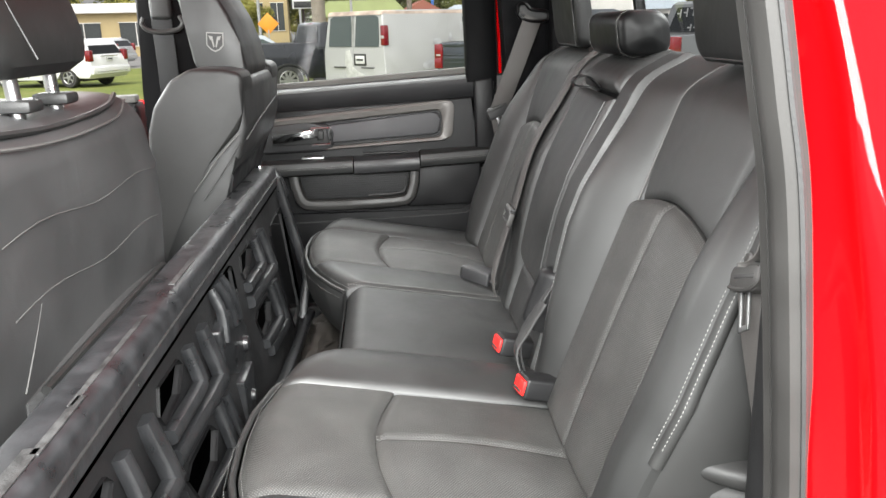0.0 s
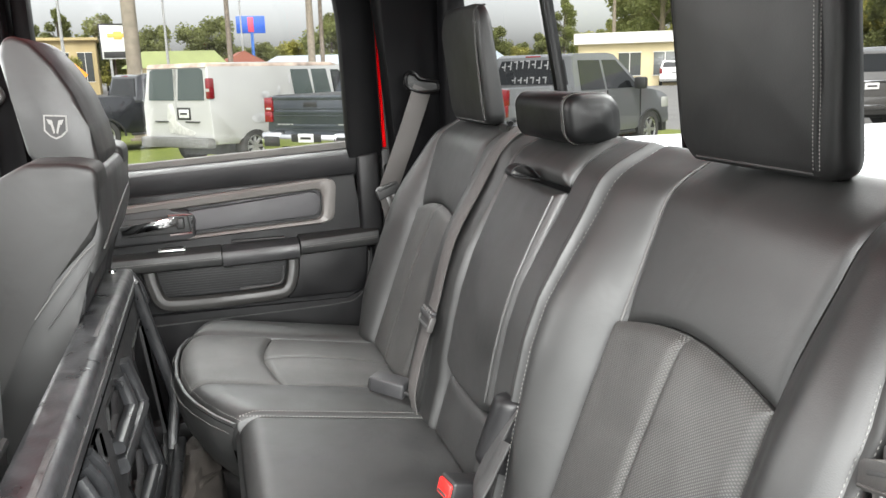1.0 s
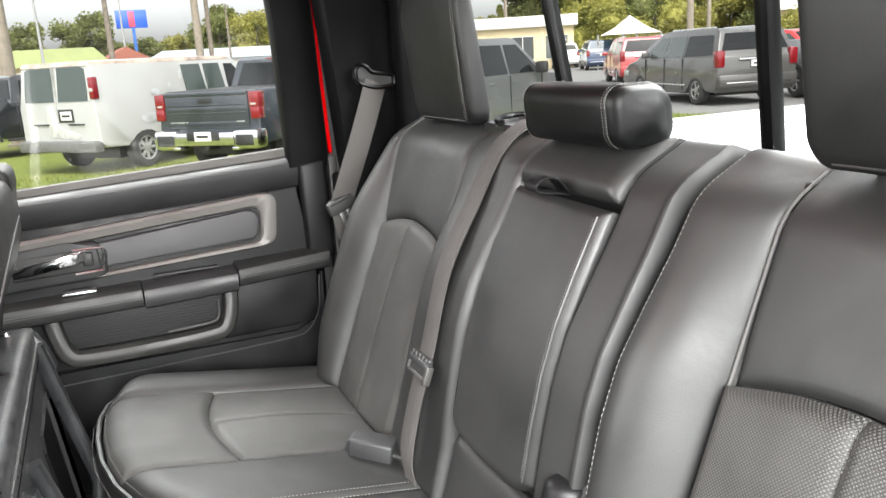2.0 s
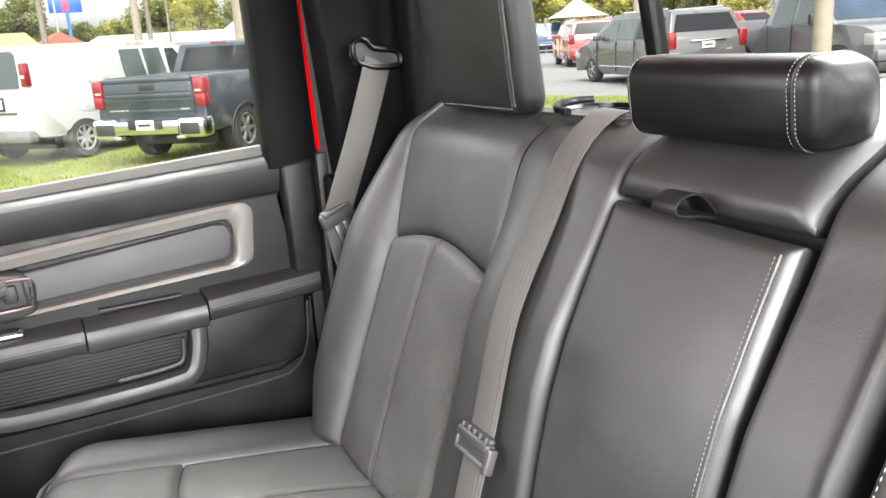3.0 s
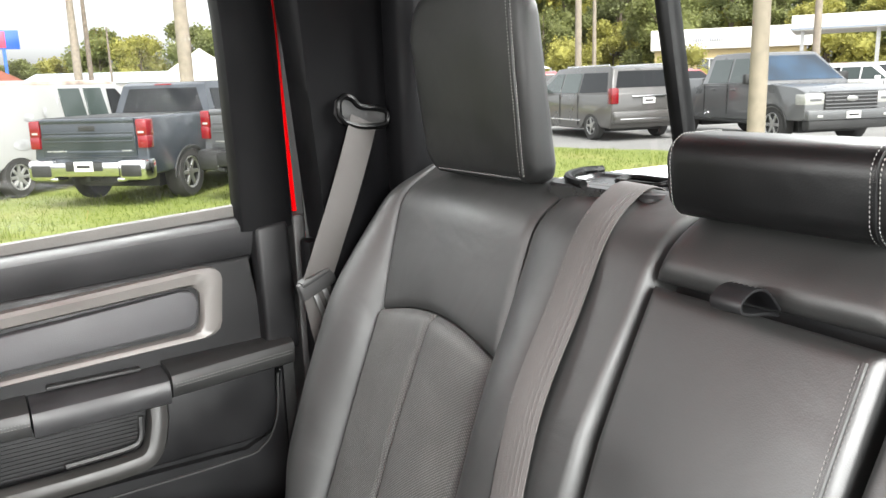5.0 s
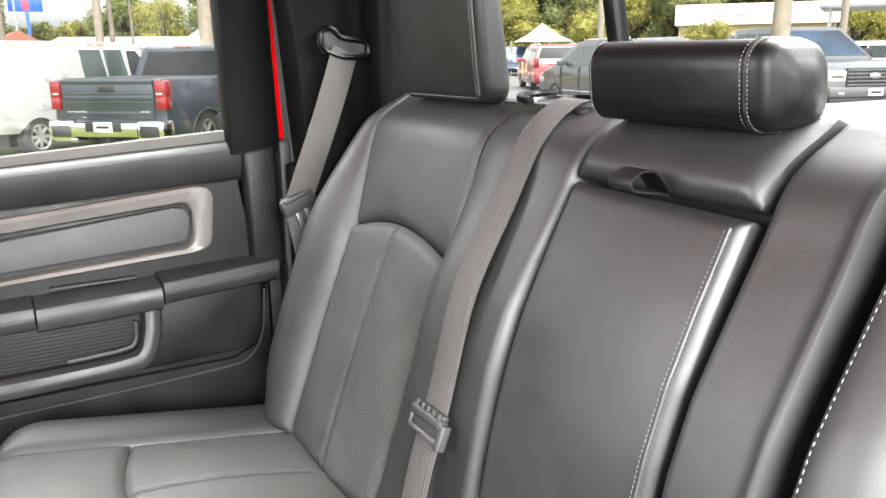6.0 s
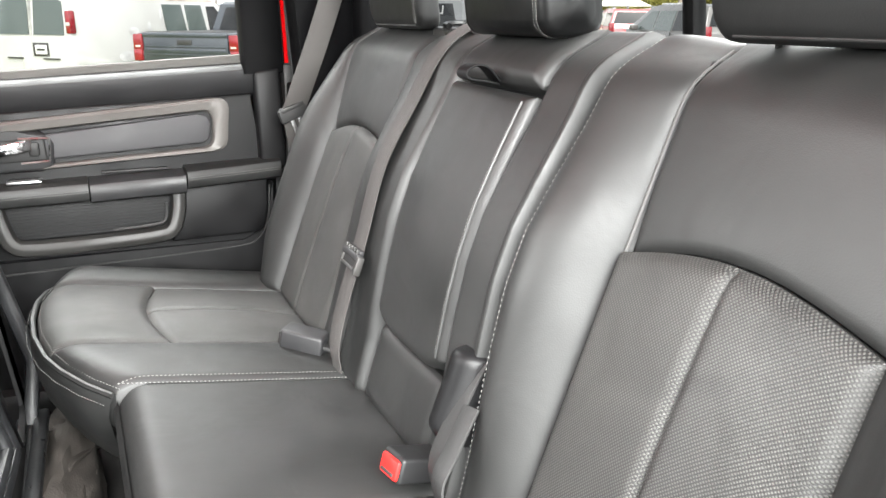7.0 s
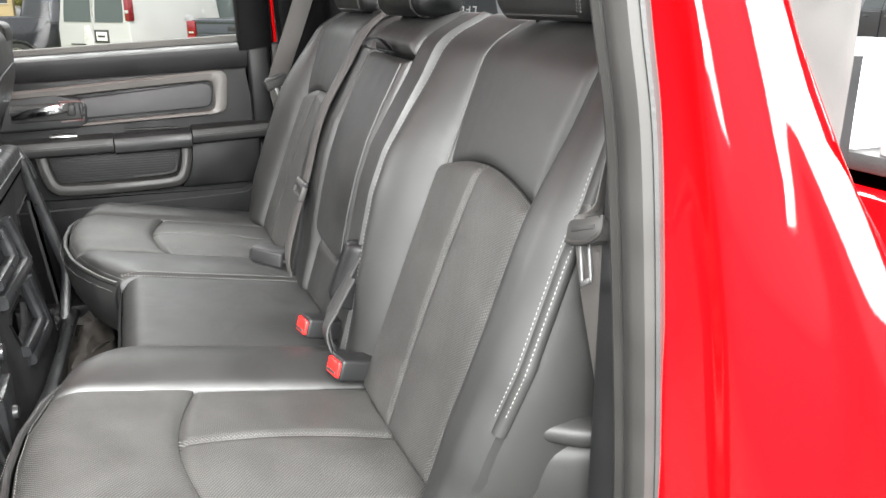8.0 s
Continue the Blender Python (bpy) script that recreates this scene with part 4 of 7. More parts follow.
deck = part("bed_cover", box((0.63, 0.50, 1.352), (2.44, 2.36, 1.372), 0.006), RUBBER, truck, "black backing of the bed cover")
for k in range(24):
    y = 0.506 + 0.0772 * k
    part("cover_slat", box((0.635, y, 1.370), (2.44, y + 0.050, 1.396), 0.006), cover, deck, "pale lengthwise slat of the bed cover")
settle(truck, (0.4, YC, 0.5))


# ---- belts and buckles ----
def ribbon(points, w, side, n=6, thick=0.0014):
    return sweep(smooth_line(points, n), slab(w, thick, 0.0005), side=side)


far_belt = thing("seat_belt", "taupe shoulder belt hanging from the pillar by the closed door", "seat belt", "rear seat belts")
belt_pts = [(0.379, 2.034, 1.562), (0.358, 2.028, 1.510), (0.336, 2.027, 1.453), (0.315, 2.029, 1.400), (0.297, 2.033, 1.352), (0.290, 2.038, 1.332)]
part("webbing", ribbon(belt_pts, 0.046, (1, 0.1, -0.25)), BELT, far_belt)
part("lower_webbing", ribbon([(0.290, 2.044, 1.330), (0.315, 2.060, 1.22), (0.35, 2.07, 1.08), (0.36, 2.07, 0.98)], 0.046, (1, 0.1, -0.1)), BELT, far_belt)
GX, GZ = -0.026, 0.012
guide = part("belt_guide", prism([(x + GX, z + GZ) for x, z in ((0.362, 1.560), (0.364, 1.578), (0.374, 1.586), (0.388, 1.582), (0.400, 1.570), (0.438, 1.565), (0.446, 1.552), (0.440, 1.538), (0.40, 1.536), (0.370, 1.546))], "y", 2.036, 2.046, 0.003, 2), RUBBER, far_belt)
ring_pts = [(0.366, 1.558), (0.366, 1.576), (0.376, 1.584), (0.388, 1.580), (0.400, 1.569), (0.438, 1.563), (0.444, 1.552), (0.438, 1.541), (0.40, 1.540), (0.374, 1.548)]
part("guide_rim", sweep(smooth_line([(x + GX, 2.033, z + GZ) for x, z in ring_pts], 3), ring(0.0045, 8), closed=True), FRAME_BLACK, guide, "glossy black rim of the belt guide")


def tongue(root, m):
    """A latch tongue: black grip with a slot, a steel plate below."""
    grip_ = part("latch_grip", moved(merge(box((-0.031, -0.007, -0.014), (0.031, 0.007, 0.014), 0.005), box((-0.026, -0.009, 0.006), (0.026, 0.009, 0.016), 0.004)), m), RUBBER, root)
    part("latch_plate", moved(merge(box((-0.012, -0.0015, -0.055), (-0.004, 0.0015, -0.012), 0.001), box((0.004, -0.0015, -0.055), (0.012, 0.0015, -0.012), 0.001), box((-0.012, -0.0015, -0.055), (0.012, 0.0015, -0.044), 0.001)), m), TONGUE_STEEL, root)
    return grip_


tongue(far_belt, pose(0.290, 2.038, 1.330, 0, -20, 8))
settle(far_belt, (0.38, 2.05, 1.55))

mid_belt = thing("seat_belt", "taupe belt running down the seat back with a latch on it", "seat belt", "rear seat belts")
BELT_PALE = surface("pale_taupe_webbing", (0.036, 0.033, 0.0315), 0.72, vary=0.1, bump=0.6, grain=900, depth=0.0008)
run = ((0.208, 0.520, -0.110), (0.208, 0.553, -0.085), (0.207, 0.560, -0.060), (0.206, 0.545, -0.036), (0.199, 0.50, -0.004), (0.190, 0.42, 0.015), (0.184, 0.32, 0.033), (0.180, 0.20, 0.026), (0.178, 0.12, 0.024), (0.168, 0.05, 0.020), (0.162, 0.01, 0.004))
pts = [back(*q) for q in run]
web = part("webbing", ribbon(pts, 0.044, (0, 1, 0.04)), BELT_PALE, mid_belt)
ribs = [ribbon([p + Vector((-0.0003, o, 0.0001)) for p in pts[2:]], 0.0022, (0, 1, 0.04), thick=0.0012) for o in (-0.015, -0.009, -0.003, 0.003, 0.009, 0.015)]
part("woven_ribs", merge(bmesh.new(), *ribs), BELT_PALE, web)
edge = smooth_line([p + Vector((-0.001, 0.019, 0.001)) for p in pts[3:7]], 10)
part("edge_stitching", stitches(edge, 0.006, 0.004, 0.0007), THREAD_DARK, mid_belt, kind="stuff")
m = Matrix.LocRotScale(back(0.180, 0.176, 0.031), Matrix(((0, -0.936, 0.351), (1, 0, 0), (0, 0.351, 0.936))).to_quaternion(), None) @ pose(0, 0, 0, 0, 0, 0)
tg = part("latch_grip", moved(merge(box((-0.031, -0.006, 0.001), (0.031, 0.007, 0.013), 0.004, 3), box((-0.028, -0.006, 0.010), (0.028, 0.003, 0.018), 0.003)), m), DOOR_GREY, mid_belt, "worn grey-black belt latch grip")
teeth = [moved(box((-0.023 + 0.0115 * k - 0.002, 0.002, 0.010), (-0.023 + 0.0115 * k + 0.002, 0.0062, 0.0185), 0.001), m) for k in range(5)]
part("grip_ribs", merge(bmesh.new(), *teeth), GUIDE_GREY, tg)
part("belt_slot", moved(box((-0.026, -0.002, -0.010), (0.026, 0.002, 0.002), 0.001), m), RUBBER, tg)
part("slot_bar", moved(box((-0.027, -0.001, -0.014), (0.030, 0.004, -0.0095), 0.0015), m), TONGUE_STEEL, tg, "shiny worn lower bar of the latch")
for lo, hi in (((-0.037, -0.005, -0.018), (-0.028, 0.006, 0.010)), ((0.027, -0.004, -0.012), (0.032, 0.005, 0.006))):
    part("latch_cheek", moved(box(lo, hi, 0.002, 3), m), GUIDE_GREY, tg)
part("rivet", moved(box((-0.0345, 0.0055, -0.0125), (-0.0305, 0.0072, -0.0085), 0.0008), m), RUBBER, tg)
settle(mid_belt, back(0.18, 0.0, 0.0))
slot = thing("belt_slot", "satin black plastic belt outlet tray behind the seat back", "belt guide")
TZ = 1.500


def tray_loop(w, h, r, z, x=0.476, y=1.604):
    return [Vector((x + a, y + b, z + 0.06 * a)) for a, b in rounded(w, h, (r, r, r, r), 6)]


rows_ = [tray_loop(0.090, 0.176, 0.020, TZ - 0.025), tray_loop(0.090, 0.176, 0.020, TZ - 0.003), tray_loop(0.084, 0.170, 0.018, TZ), tray_loop(0.060, 0.146, 0.014, TZ), tray_loop(0.054, 0.140, 0.012, TZ - 0.003)]
bm = bmesh.new()
rows_ = [[bm.verts.new(p) for p in r] for r in rows_]
for a, b in zip(rows_, rows_[1:]):
    for k in range(len(a)):
        bm.faces.new((a[k], a[(k + 1) % len(a)], b[(k + 1) % len(a)], b[k]))
bm.faces.new(rows_[-1])
part("outlet_tray", bm, OUTLET, slot)
part("outlet_mouth", sweep(tray_loop(0.030, 0.062, 0.010, TZ + 0.002, 0.484, 1.585), ring(0.0034, 6), closed=True), FRAME_BLACK, slot)
part("mouth_floor", prism([(p.x, p.y) for p in tray_loop(0.030, 0.062, 0.010, 0, 0.484, 1.585)], "z", TZ - 0.005, TZ - 0.001), RUBBER, slot)
part("outlet_rim", sweep(smooth_line([(0.518, 1.684, TZ + 0.004), (0.492, 1.690, TZ + 0.004), (0.462, 1.680, TZ + 0.003), (0.442, 1.655, TZ + 0.001), (0.434, 1.625, TZ)], 5), ring(0.0050, 8, 0.005)), FRAME_BLACK, slot)
settle(slot, (0.476, 1.604, TZ - 0.022))

near_belt = thing("seat_belt", "taupe belt with grey guide beside the open doorway", "seat belt", "rear seat belts")
part("webbing", ribbon([(0.392, 0.668, 1.52), (0.360, 0.652, 1.45), (0.337, 0.636, 1.39), (0.322, 0.627, 1.345), (0.314, 0.624, 1.325)], 0.046, lambda t: (lerp(0.80, 0.10, ease(0.70, 1.0, t)), lerp(0.58, -0.90, ease(0.70, 1.0, t)), lerp(0.0, 0.25, t))), BELT, near_belt)
part("lower_webbing", ribbon([(0.312, 0.621, 1.322), (0.316, 0.611, 1.27), (0.328, 0.600, 1.19), (0.340, 0.594, 1.10), (0.346, 0.592, 0.97)], 0.046, (0.28, -0.95, 0.05)), BELT, near_belt)
ax = Vector((0.0, -0.945, 0.33))
out_ = Vector((-0.97, 0.08, 0.23)).normalized()
gm = Matrix.Translation((0.3105, 0.624, 1.330)) @ Matrix((ax, -out_, ax.cross(-out_))).transposed().to_4x4() @ Matrix.Diagonal((0.74, 0.85, 0.74, 1))
g = part("latch_grip", moved(merge(prism(rounded(0.078, 0.030, (0.010, 0.014, 0.014, 0.008), 5), "y", -0.010, 0.006, 0.003, 2), prism([(x, z + 0.020) for x, z in rounded(0.022, 0.022, (0.006, 0.008, 0.006, 0.004), 4)], "y", -0.009, 0.005, 0.003, 2)), gm), GUIDE_GREY, near_belt, "worn grey plastic belt latch grip")
part("belt_slot", moved(box((-0.028, -0.0108, 0.000), (0.024, -0.0085, 0.005), 0.001), gm), RUBBER, g)
part("grip_ridge", moved(sweep(smooth_line([(-0.037, -0.010, -0.010), (-0.010, -0.0115, -0.0135), (0.022, -0.0115, -0.0125), (0.038, -0.010, -0.004), (0.038, -0.0095, 0.014)], 4), ring(0.0026, 6)), gm), GUIDE_GREY, g)
plate_ = moved(merge(box((-0.019, -0.0035, -0.062), (-0.0135, -0.001, -0.012), 0.0008), box((0.000, -0.0035, -0.062), (0.0055, -0.001, -0.012), 0.0008), box((-0.019, -0.0035, -0.062), (0.0055, -0.001, -0.055), 0.0008)), gm @ pose(-0.006, 0, 0, 0, -14, 0))
part("latch_plate", plate_, TONGUE_STEEL, near_belt, "dull steel latch plate")
settle(near_belt, (0.344, 0.65, 0.97))


def buckle(x, u, rz, red=True, rise=0.0, tip=0.0):
    z = floor_z(x) + 0.018 + rise
    root = thing("belt_buckle", "black seat belt buckle with red press button on cushion" if red else "black seat belt buckle lying on the cushion", "buckle", "seat belt buckles")
    m = pose(x, YC + u, z, 0, 8 + tip, rz)
    part("buckle_body", moved(box((0.000, -0.020, -0.016), (0.072, 0.020, 0.016), 0.005, 3), m), DOOR_GREY if not red else PLASTIC, root)
    b = part("release_button", moved(merge(box((-0.004, -0.0165, -0.012), (0.004, 0.0165, 0.011), 0.003, 2)), m), RED_PLASTIC if red else RUBBER, root, "red press button" if red else "")
    part("button_slot", moved(box((-0.0055, -0.012, -0.0085), (0.0, 0.012, -0.0045), 0.001), m), RUBBER, b)
    part("stalk", moved(sweep(smooth_line([(0.06, 0, -0.002), (0.09, 0, -0.004), (0.12, 0, -0.02)], 4), slab(0.026, 0.008), side=(0, 1, 0)), m), RUBBER, root)
    settle(root, (x + 0.04, YC + u, z - 0.015))


buckle(0.168, -0.150, 10, True, 0.010, 8)
buckle(0.180, -0.306, 12, True, 0.010, 8)
buckle(0.158, 0.288, -40, False, 0.0)
strap = thing("release_strap", "two black webbing straps rising out of the bench gap", "strap")
part("strap", ribbon([seat(0.205, -0.214, -0.005), back(-0.208, 0.05, 0.030), back(-0.200, 0.10, 0.024), back(-0.192, 0.15, 0.014), back(-0.186, 0.19, 0.0)], 0.026, (0.0, 1, 0.1), 5, 0.003), RUBBER, strap)
part("strap", ribbon([seat(0.200, -0.250, -0.005), back(-0.240, 0.045, 0.040), back(-0.232, 0.085, 0.034), back(-0.222, 0.13, 0.022)], 0.024, (0.0, 1, 0.1), 5, 0.003), RUBBER, strap)


def gap_pad(s, t, d):
    return back(lerp(-0.150, -0.198, s), lerp(0.075, 0.185, t), d + 0.022 + 0.010 * math.sin(math.pi * s) - 0.03 * ease(0.8, 1, t) ** 2)


part("end_cover", pillow(gap_pad, 0.048, 0.11, 12, 20, 0.008, 0.014, 0.05), VINYL, strap)
settle(strap, seat(0.21, -0.2, -0.02))


FOLD_OUT = Vector((-0.66, -0.75, 0.0))


def fold(a, b, c, e, fat):
    """A soft fold of leather between an upper edge a-b and a lower edge c-e, swelling outwards."""
    a, b, c, e = (Vector(q) for q in (a, b, c, e))

    def at(s, t, d):
        p = a.lerp(b, s).lerp(c.lerp(e, s), t)
        sag = 0.007 * math.sin(math.pi * s) * (1 - t) + 0.004 * math.sin(2.6 * math.pi * s + 1.0) * t
        return p + FOLD_OUT * (d + fat * math.sin(math.pi * min(1, 0.12 + 0.8 * t)) ** 0.7 * (0.55 + 0.45 * math.sin(math.pi * (0.15 + 0.7 * s)))) - Vector((0, 0, sag))
    return at


cover_ = thing("seat_side_cover", "grey black leather flap folded below the seat's side", "seat cover")
part("flap", pillow(fold((0.238, 0.722, 1.146), (0.356, 0.622, 1.140), (0.226, 0.726, 1.096), (0.356, 0.622, 1.114), 0.016), 0.125, 0.05, 24, 16, 0.008, 0.014, 0.03), LEATHER_SOFT, cover_)
part("lower_fold", pillow(fold((0.226, 0.727, 1.108), (0.358, 0.624, 1.120), (0.216, 0.728, 1.00), (0.352, 0.630, 1.035), 0.012), 0.13, 0.09, 24, 18, 0.010, 0.018, 0.03), LEATHER_SOFT, cover_)
part("bottom_fold", pillow(fold((0.218, 0.722, 1.03), (0.352, 0.636, 1.04), (0.214, 0.714, 0.93), (0.345, 0.640, 0.93), 0.008), 0.13, 0.1, 18, 14, 0.010, 0.018, 0.03), LEATHER_SOFT, cover_)
settle(cover_, (0.29, 0.66, 0.965))


# ---- front seats ----
def driver_seat():
    root = thing("front_seat", "black leather driver seat back with headrest raised on steel posts", "car seat", "front seats")
    part("backrest", prism([(-0.385, 1.452), (-0.366, 1.425), (-0.358, 1.36), (-0.358, 1.28), (-0.37, 1.10), (-0.41, 0.84), (-0.62, 0.84), (-0.58, 1.20), (-0.56, 1.42), (-0.53, 1.462), (-0.46, 1.470), (-0.41, 1.466)], "y", 0.655, 1.226, 0.026, 4), SEAT_BACK_LIT, root)
    for z0, mat in ((1.362, THREAD_DARK), (1.290, THREAD_DARK)):
        part("seam", tube([(-0.3575, 0.72 + 0.485 * k / 12, z0 - 0.012 * (k / 12) ** 2 + 0.006 * math.sin(9 * k / 12)) for k in range(13)], 0.0007, 6), mat, root)
    part("seam", tube([(-0.3585, 0.778, 1.288), (-0.360, 0.75, 1.25), (-0.362, 0.722, 1.215)], 0.0009, 6), THREAD_DARK, root)
    for off, mat, r in ((0.0, THREAD_DARK, 0.0020), (0.014, RUBBER, 0.004)):
        line = smooth_line([(-0.388 - off, 0.70, 1.452 + off * 0.6), (-0.372 - off, 0.80, 1.442 + off), (-0.368 - off, 0.90, 1.436 + off), (-0.368 - off, 1.0, 1.435 + off), (-0.370 - off, 1.12, 1.440 + off), (-0.384 - off, 1.20, 1.456 + off * 0.6)], 5)
        part("top_piping", tube(line, r, 6), mat, root)

    def pocket(s, t, d):
        z = lerp(0.90, 1.205 + 0.012 * math.sin(math.pi * s), t)
        return Vector((along([0.84, 1.10, 1.28], [-0.41, -0.37, -0.358], z) + d + 0.010 + 0.010 * t * math.sin(math.pi * s), lerp(0.72, 1.20, s), z))
    part("map_pocket", pillow(pocket, 0.48, 0.32, 24, 20, 0.008, 0.016, 0.03), SEAT_BACK_LIT, root)
    part("pocket_hem", tube([pocket(k / 20, 1.0, -0.001) for k in range(1, 20)], 0.006, 8), LEATHER, root)
    bm = bmesh.new()
    rows = []
    for i in range(21):
        t = i / 20
        z = lerp(1.505, 1.77, t)
        e = max(0.0, 1 - abs(2 * t - 1) ** 3.2) ** 0.5
        hw, th = 0.088 + 0.064 * e, 0.022 + 0.076 * e
        loop = []
        for k in range(28):
            q = 2 * math.pi * k / 28
            cx, cy = math.cos(q), math.sin(q)
            loop.append(bm.verts.new((-0.397 - 0.40 * (z - 1.47) + math.copysign(abs(cx) ** 0.6, cx) * th / 2, 0.980 + math.copysign(abs(cy) ** 0.5, cy) * hw, z)))
        rows.append(loop)
    for a, b in zip(rows, rows[1:]):
        for k in range(28):
            bm.faces.new((a[k], a[(k + 1) % 28], b[(k + 1) % 28], b[k]))
    bm.faces.new(rows[0])
    bm.faces.new(rows[-1][::-1])
    head = part("headrest", bm, LEATHER, root)
    part("seam", tube([(-0.397 - 0.40 * (z - 1.47) + 0.046, 0.90, z) for z in np.linspace(1.525, 1.745, 12)], 0.0012, 6), RUBBER, head)
    for y in (-0.044, 0.062):
        part("post", tube([(-0.408, 0.955 + y, 1.44), (-0.413, 0.955 + y, 1.53)], 0.008, 10), STEEL, root)
        part("post_collar", box((-0.430, 0.955 + y - 0.02, 1.468), (-0.386, 0.955 + y + 0.02, 1.482), 0.005), RUBBER, root)
    part("cushion", box((-1.0, 0.70, 0.80), (-0.52, 1.22, 1.0), 0.05, 3), LEATHER, root)
    settle(root, (-0.6, 0.96, 0.66))


def passenger_seat():
    root = thing("front_seat", "black leather front passenger seat with rounded bolster and stitched shield emblem", "car seat", "front seats")
    side = [(-0.50, 1.02), (-0.468, 1.19), (-0.450, 1.30), (-0.447, 1.366), (-0.432, 1.415), (-0.396, 1.464), (-0.357, 1.484), (-0.30, 1.482), (-0.266, 1.474), (-0.262, 1.455), (-0.27, 1.40), (-0.278, 1.37), (-0.34, 1.308), (-0.389, 1.245), (-0.449, 1.130), (-0.48, 1.02)]
    for y0, y1 in ((1.500, 1.615), (1.895, 2.010)):
        bol = part("side_bolster", prism(side, "y", y0, y1, 0.022, 4), LEATHER_SOFT, root)
    def top_line(drop, y):
        return smooth_line([(-0.415, y + 0.014, 1.440 - drop), (-0.392, y + 0.008, 1.463 - drop), (-0.355, y + 0.006, 1.480 - drop), (-0.30, y + 0.006, 1.478 - drop), (-0.270, y + 0.008, 1.470 - drop)], 5)
    part("top_piping", tube(top_line(0.004, 1.502), 0.0022, 6), THREAD_DARK, root)
    part("top_piping", tube(top_line(0.011, 1.497), 0.0016, 6), RUBBER, root)
    part("backrest", prism([(-0.300, 1.452), (-0.275, 1.464), (-0.264, 1.45), (-0.266, 1.37), (-0.283, 1.315), (-0.318, 1.262), (-0.330, 1.20), (-0.36, 0.84), (-0.52, 0.84), (-0.495, 1.02), (-0.455, 1.13), (-0.43, 1.40)], "y", 1.512, 1.985, 0.020, 4), LEATHER, root)
    part("back_pad", prism([(-0.47, 1.02), (-0.42, 1.30), (-0.39, 1.44), (-0.26, 1.44), (-0.33, 1.30), (-0.44, 1.02)], "y", 1.60, 1.91, 0.02, 3), LEATHER, root)
    part("seam", tube(smooth_line([(-0.268, 1.52, 1.35), (-0.2645, 1.70, 1.375), (-0.2655, 1.96, 1.395)], 8), 0.0014, 6), THREAD_DARK, root)

    for dx in (0.0, 0.016):
        part("seam", tube(smooth_line([(-0.372 + dx, 1.4985, 1.255 - dx), (-0.334 + dx, 1.4985, 1.303 - dx), (-0.300 + dx * 0.6, 1.4990, 1.342 - dx), (-0.278, 1.504, 1.362 - dx)], 6), 0.0012, 6), RUBBER if dx else THREAD_DARK, root)
    part("lower_back_cover", prism([(-0.300, 1.29), (-0.306, 1.27), (-0.322, 1.20), (-0.35, 0.84), (-0.37, 0.84), (-0.34, 1.20), (-0.33, 1.27)], "y", 1.545, 1.95, 0.006, 3), VINYL, root)
    profile = [(-0.362, 1.470), (-0.375, 1.486), (-0.387, 1.575), (-0.397, 1.635), (-0.390, 1.660), (-0.375, 1.668), (-0.352, 1.658), (-0.322, 1.622), (-0.297, 1.576), (-0.281, 1.525), (-0.272, 1.475), (-0.280, 1.455), (-0.32, 1.455)]
    head = part("headrest", prism(profile, "y", 1.618, 1.892, 0.024, 4), LEATHER, root)
    shield = [(p * 0.76, q * 0.80) for p, q in ((-0.022, 0.020), (0.022, 0.020), (0.022, -0.011), (0.011, -0.022), (0.0, -0.027), (-0.011, -0.022), (-0.022, -0.011))]
    turn = Matrix.Translation((-0.329, 1.6175, 1.531)) @ pose(0, 0, 0, 0, 4, 0)
    e1 = part("emblem", moved(prism(shield, "y", -0.0015, 0.006), turn), EMBLEM, head, "grey stitched shield emblem", smooth=False)
    part("emblem_field", moved(prism([(p * 0.86, q * 0.86) for p, q in shield], "y", -0.0024, -0.0016), turn), LEATHER_SOFT, e1, smooth=False)
    for sgn in (-1, 1):
        part("emblem_stroke", moved(prism([(sgn * p * 0.76, q * 0.8) for p, q in ((0.016, 0.012), (0.006, 0.010), (0.001, -0.014), (0.004, -0.016), (0.009, 0.002), (0.012, 0.002))], "y", -0.0032, -0.0025), turn), EMBLEM, e1, smooth=False)
    part("cushion", box((-0.90, 1.50, 0.80), (-0.44, 2.01, 1.02), 0.05, 3), LEATHER, root)
    settle(root, (-0.45, 1.755, 0.66))


passenger_seat()
driver_seat()
fb = thing("seat_belt", "dark front seat belt on the pillar with pale guide ends", "seat belt")
part("webbing", ribbon([(-0.549, 2.078, 1.60), (-0.546, 2.075, 1.45), (-0.544, 2.075, 1.2), (-0.534, 2.07, 0.95)], 0.05, (1, 0, 0)), VINYL, fb)
part("height_adjuster", merge(box((-0.574, 2.065, 1.58), (-0.519, 2.09, 1.69), 0.02, 3)), RUBBER, fb)
part("belt_guide", tube(smooth_line([(-0.589, 2.068, 1.585), (-0.594, 2.066, 1.57), (-0.579, 2.066, 1.555), (-0.544, 2.066, 1.55), (-0.509, 2.066, 1.555), (-0.494, 2.066, 1.57), (-0.501, 2.068, 1.588)], 4), 0.006), SEAL, fb)
settle(fb, (-0.57, 2.08, 0.95))

# ---- folded load panel behind the front seats ----
rack = thing("load_panel", "scuffed black plastic folding load panel standing behind front seats", "panel")


def px(z):
    return -0.268 + 0.11 * (1.20 - z)


def smooth_rib(points):
    return [tuple(q) for q in smooth_line(points, 4)]


def rib(points, w=0.020, h=0.018, name="rib"):
    pts = [(px(z) + off, y, z) for y, z, off in points]
    return part(name, sweep(pts, slab(w, h, 0.006), side=(0, 1, 0.35)), PANEL_PLASTIC, rack)


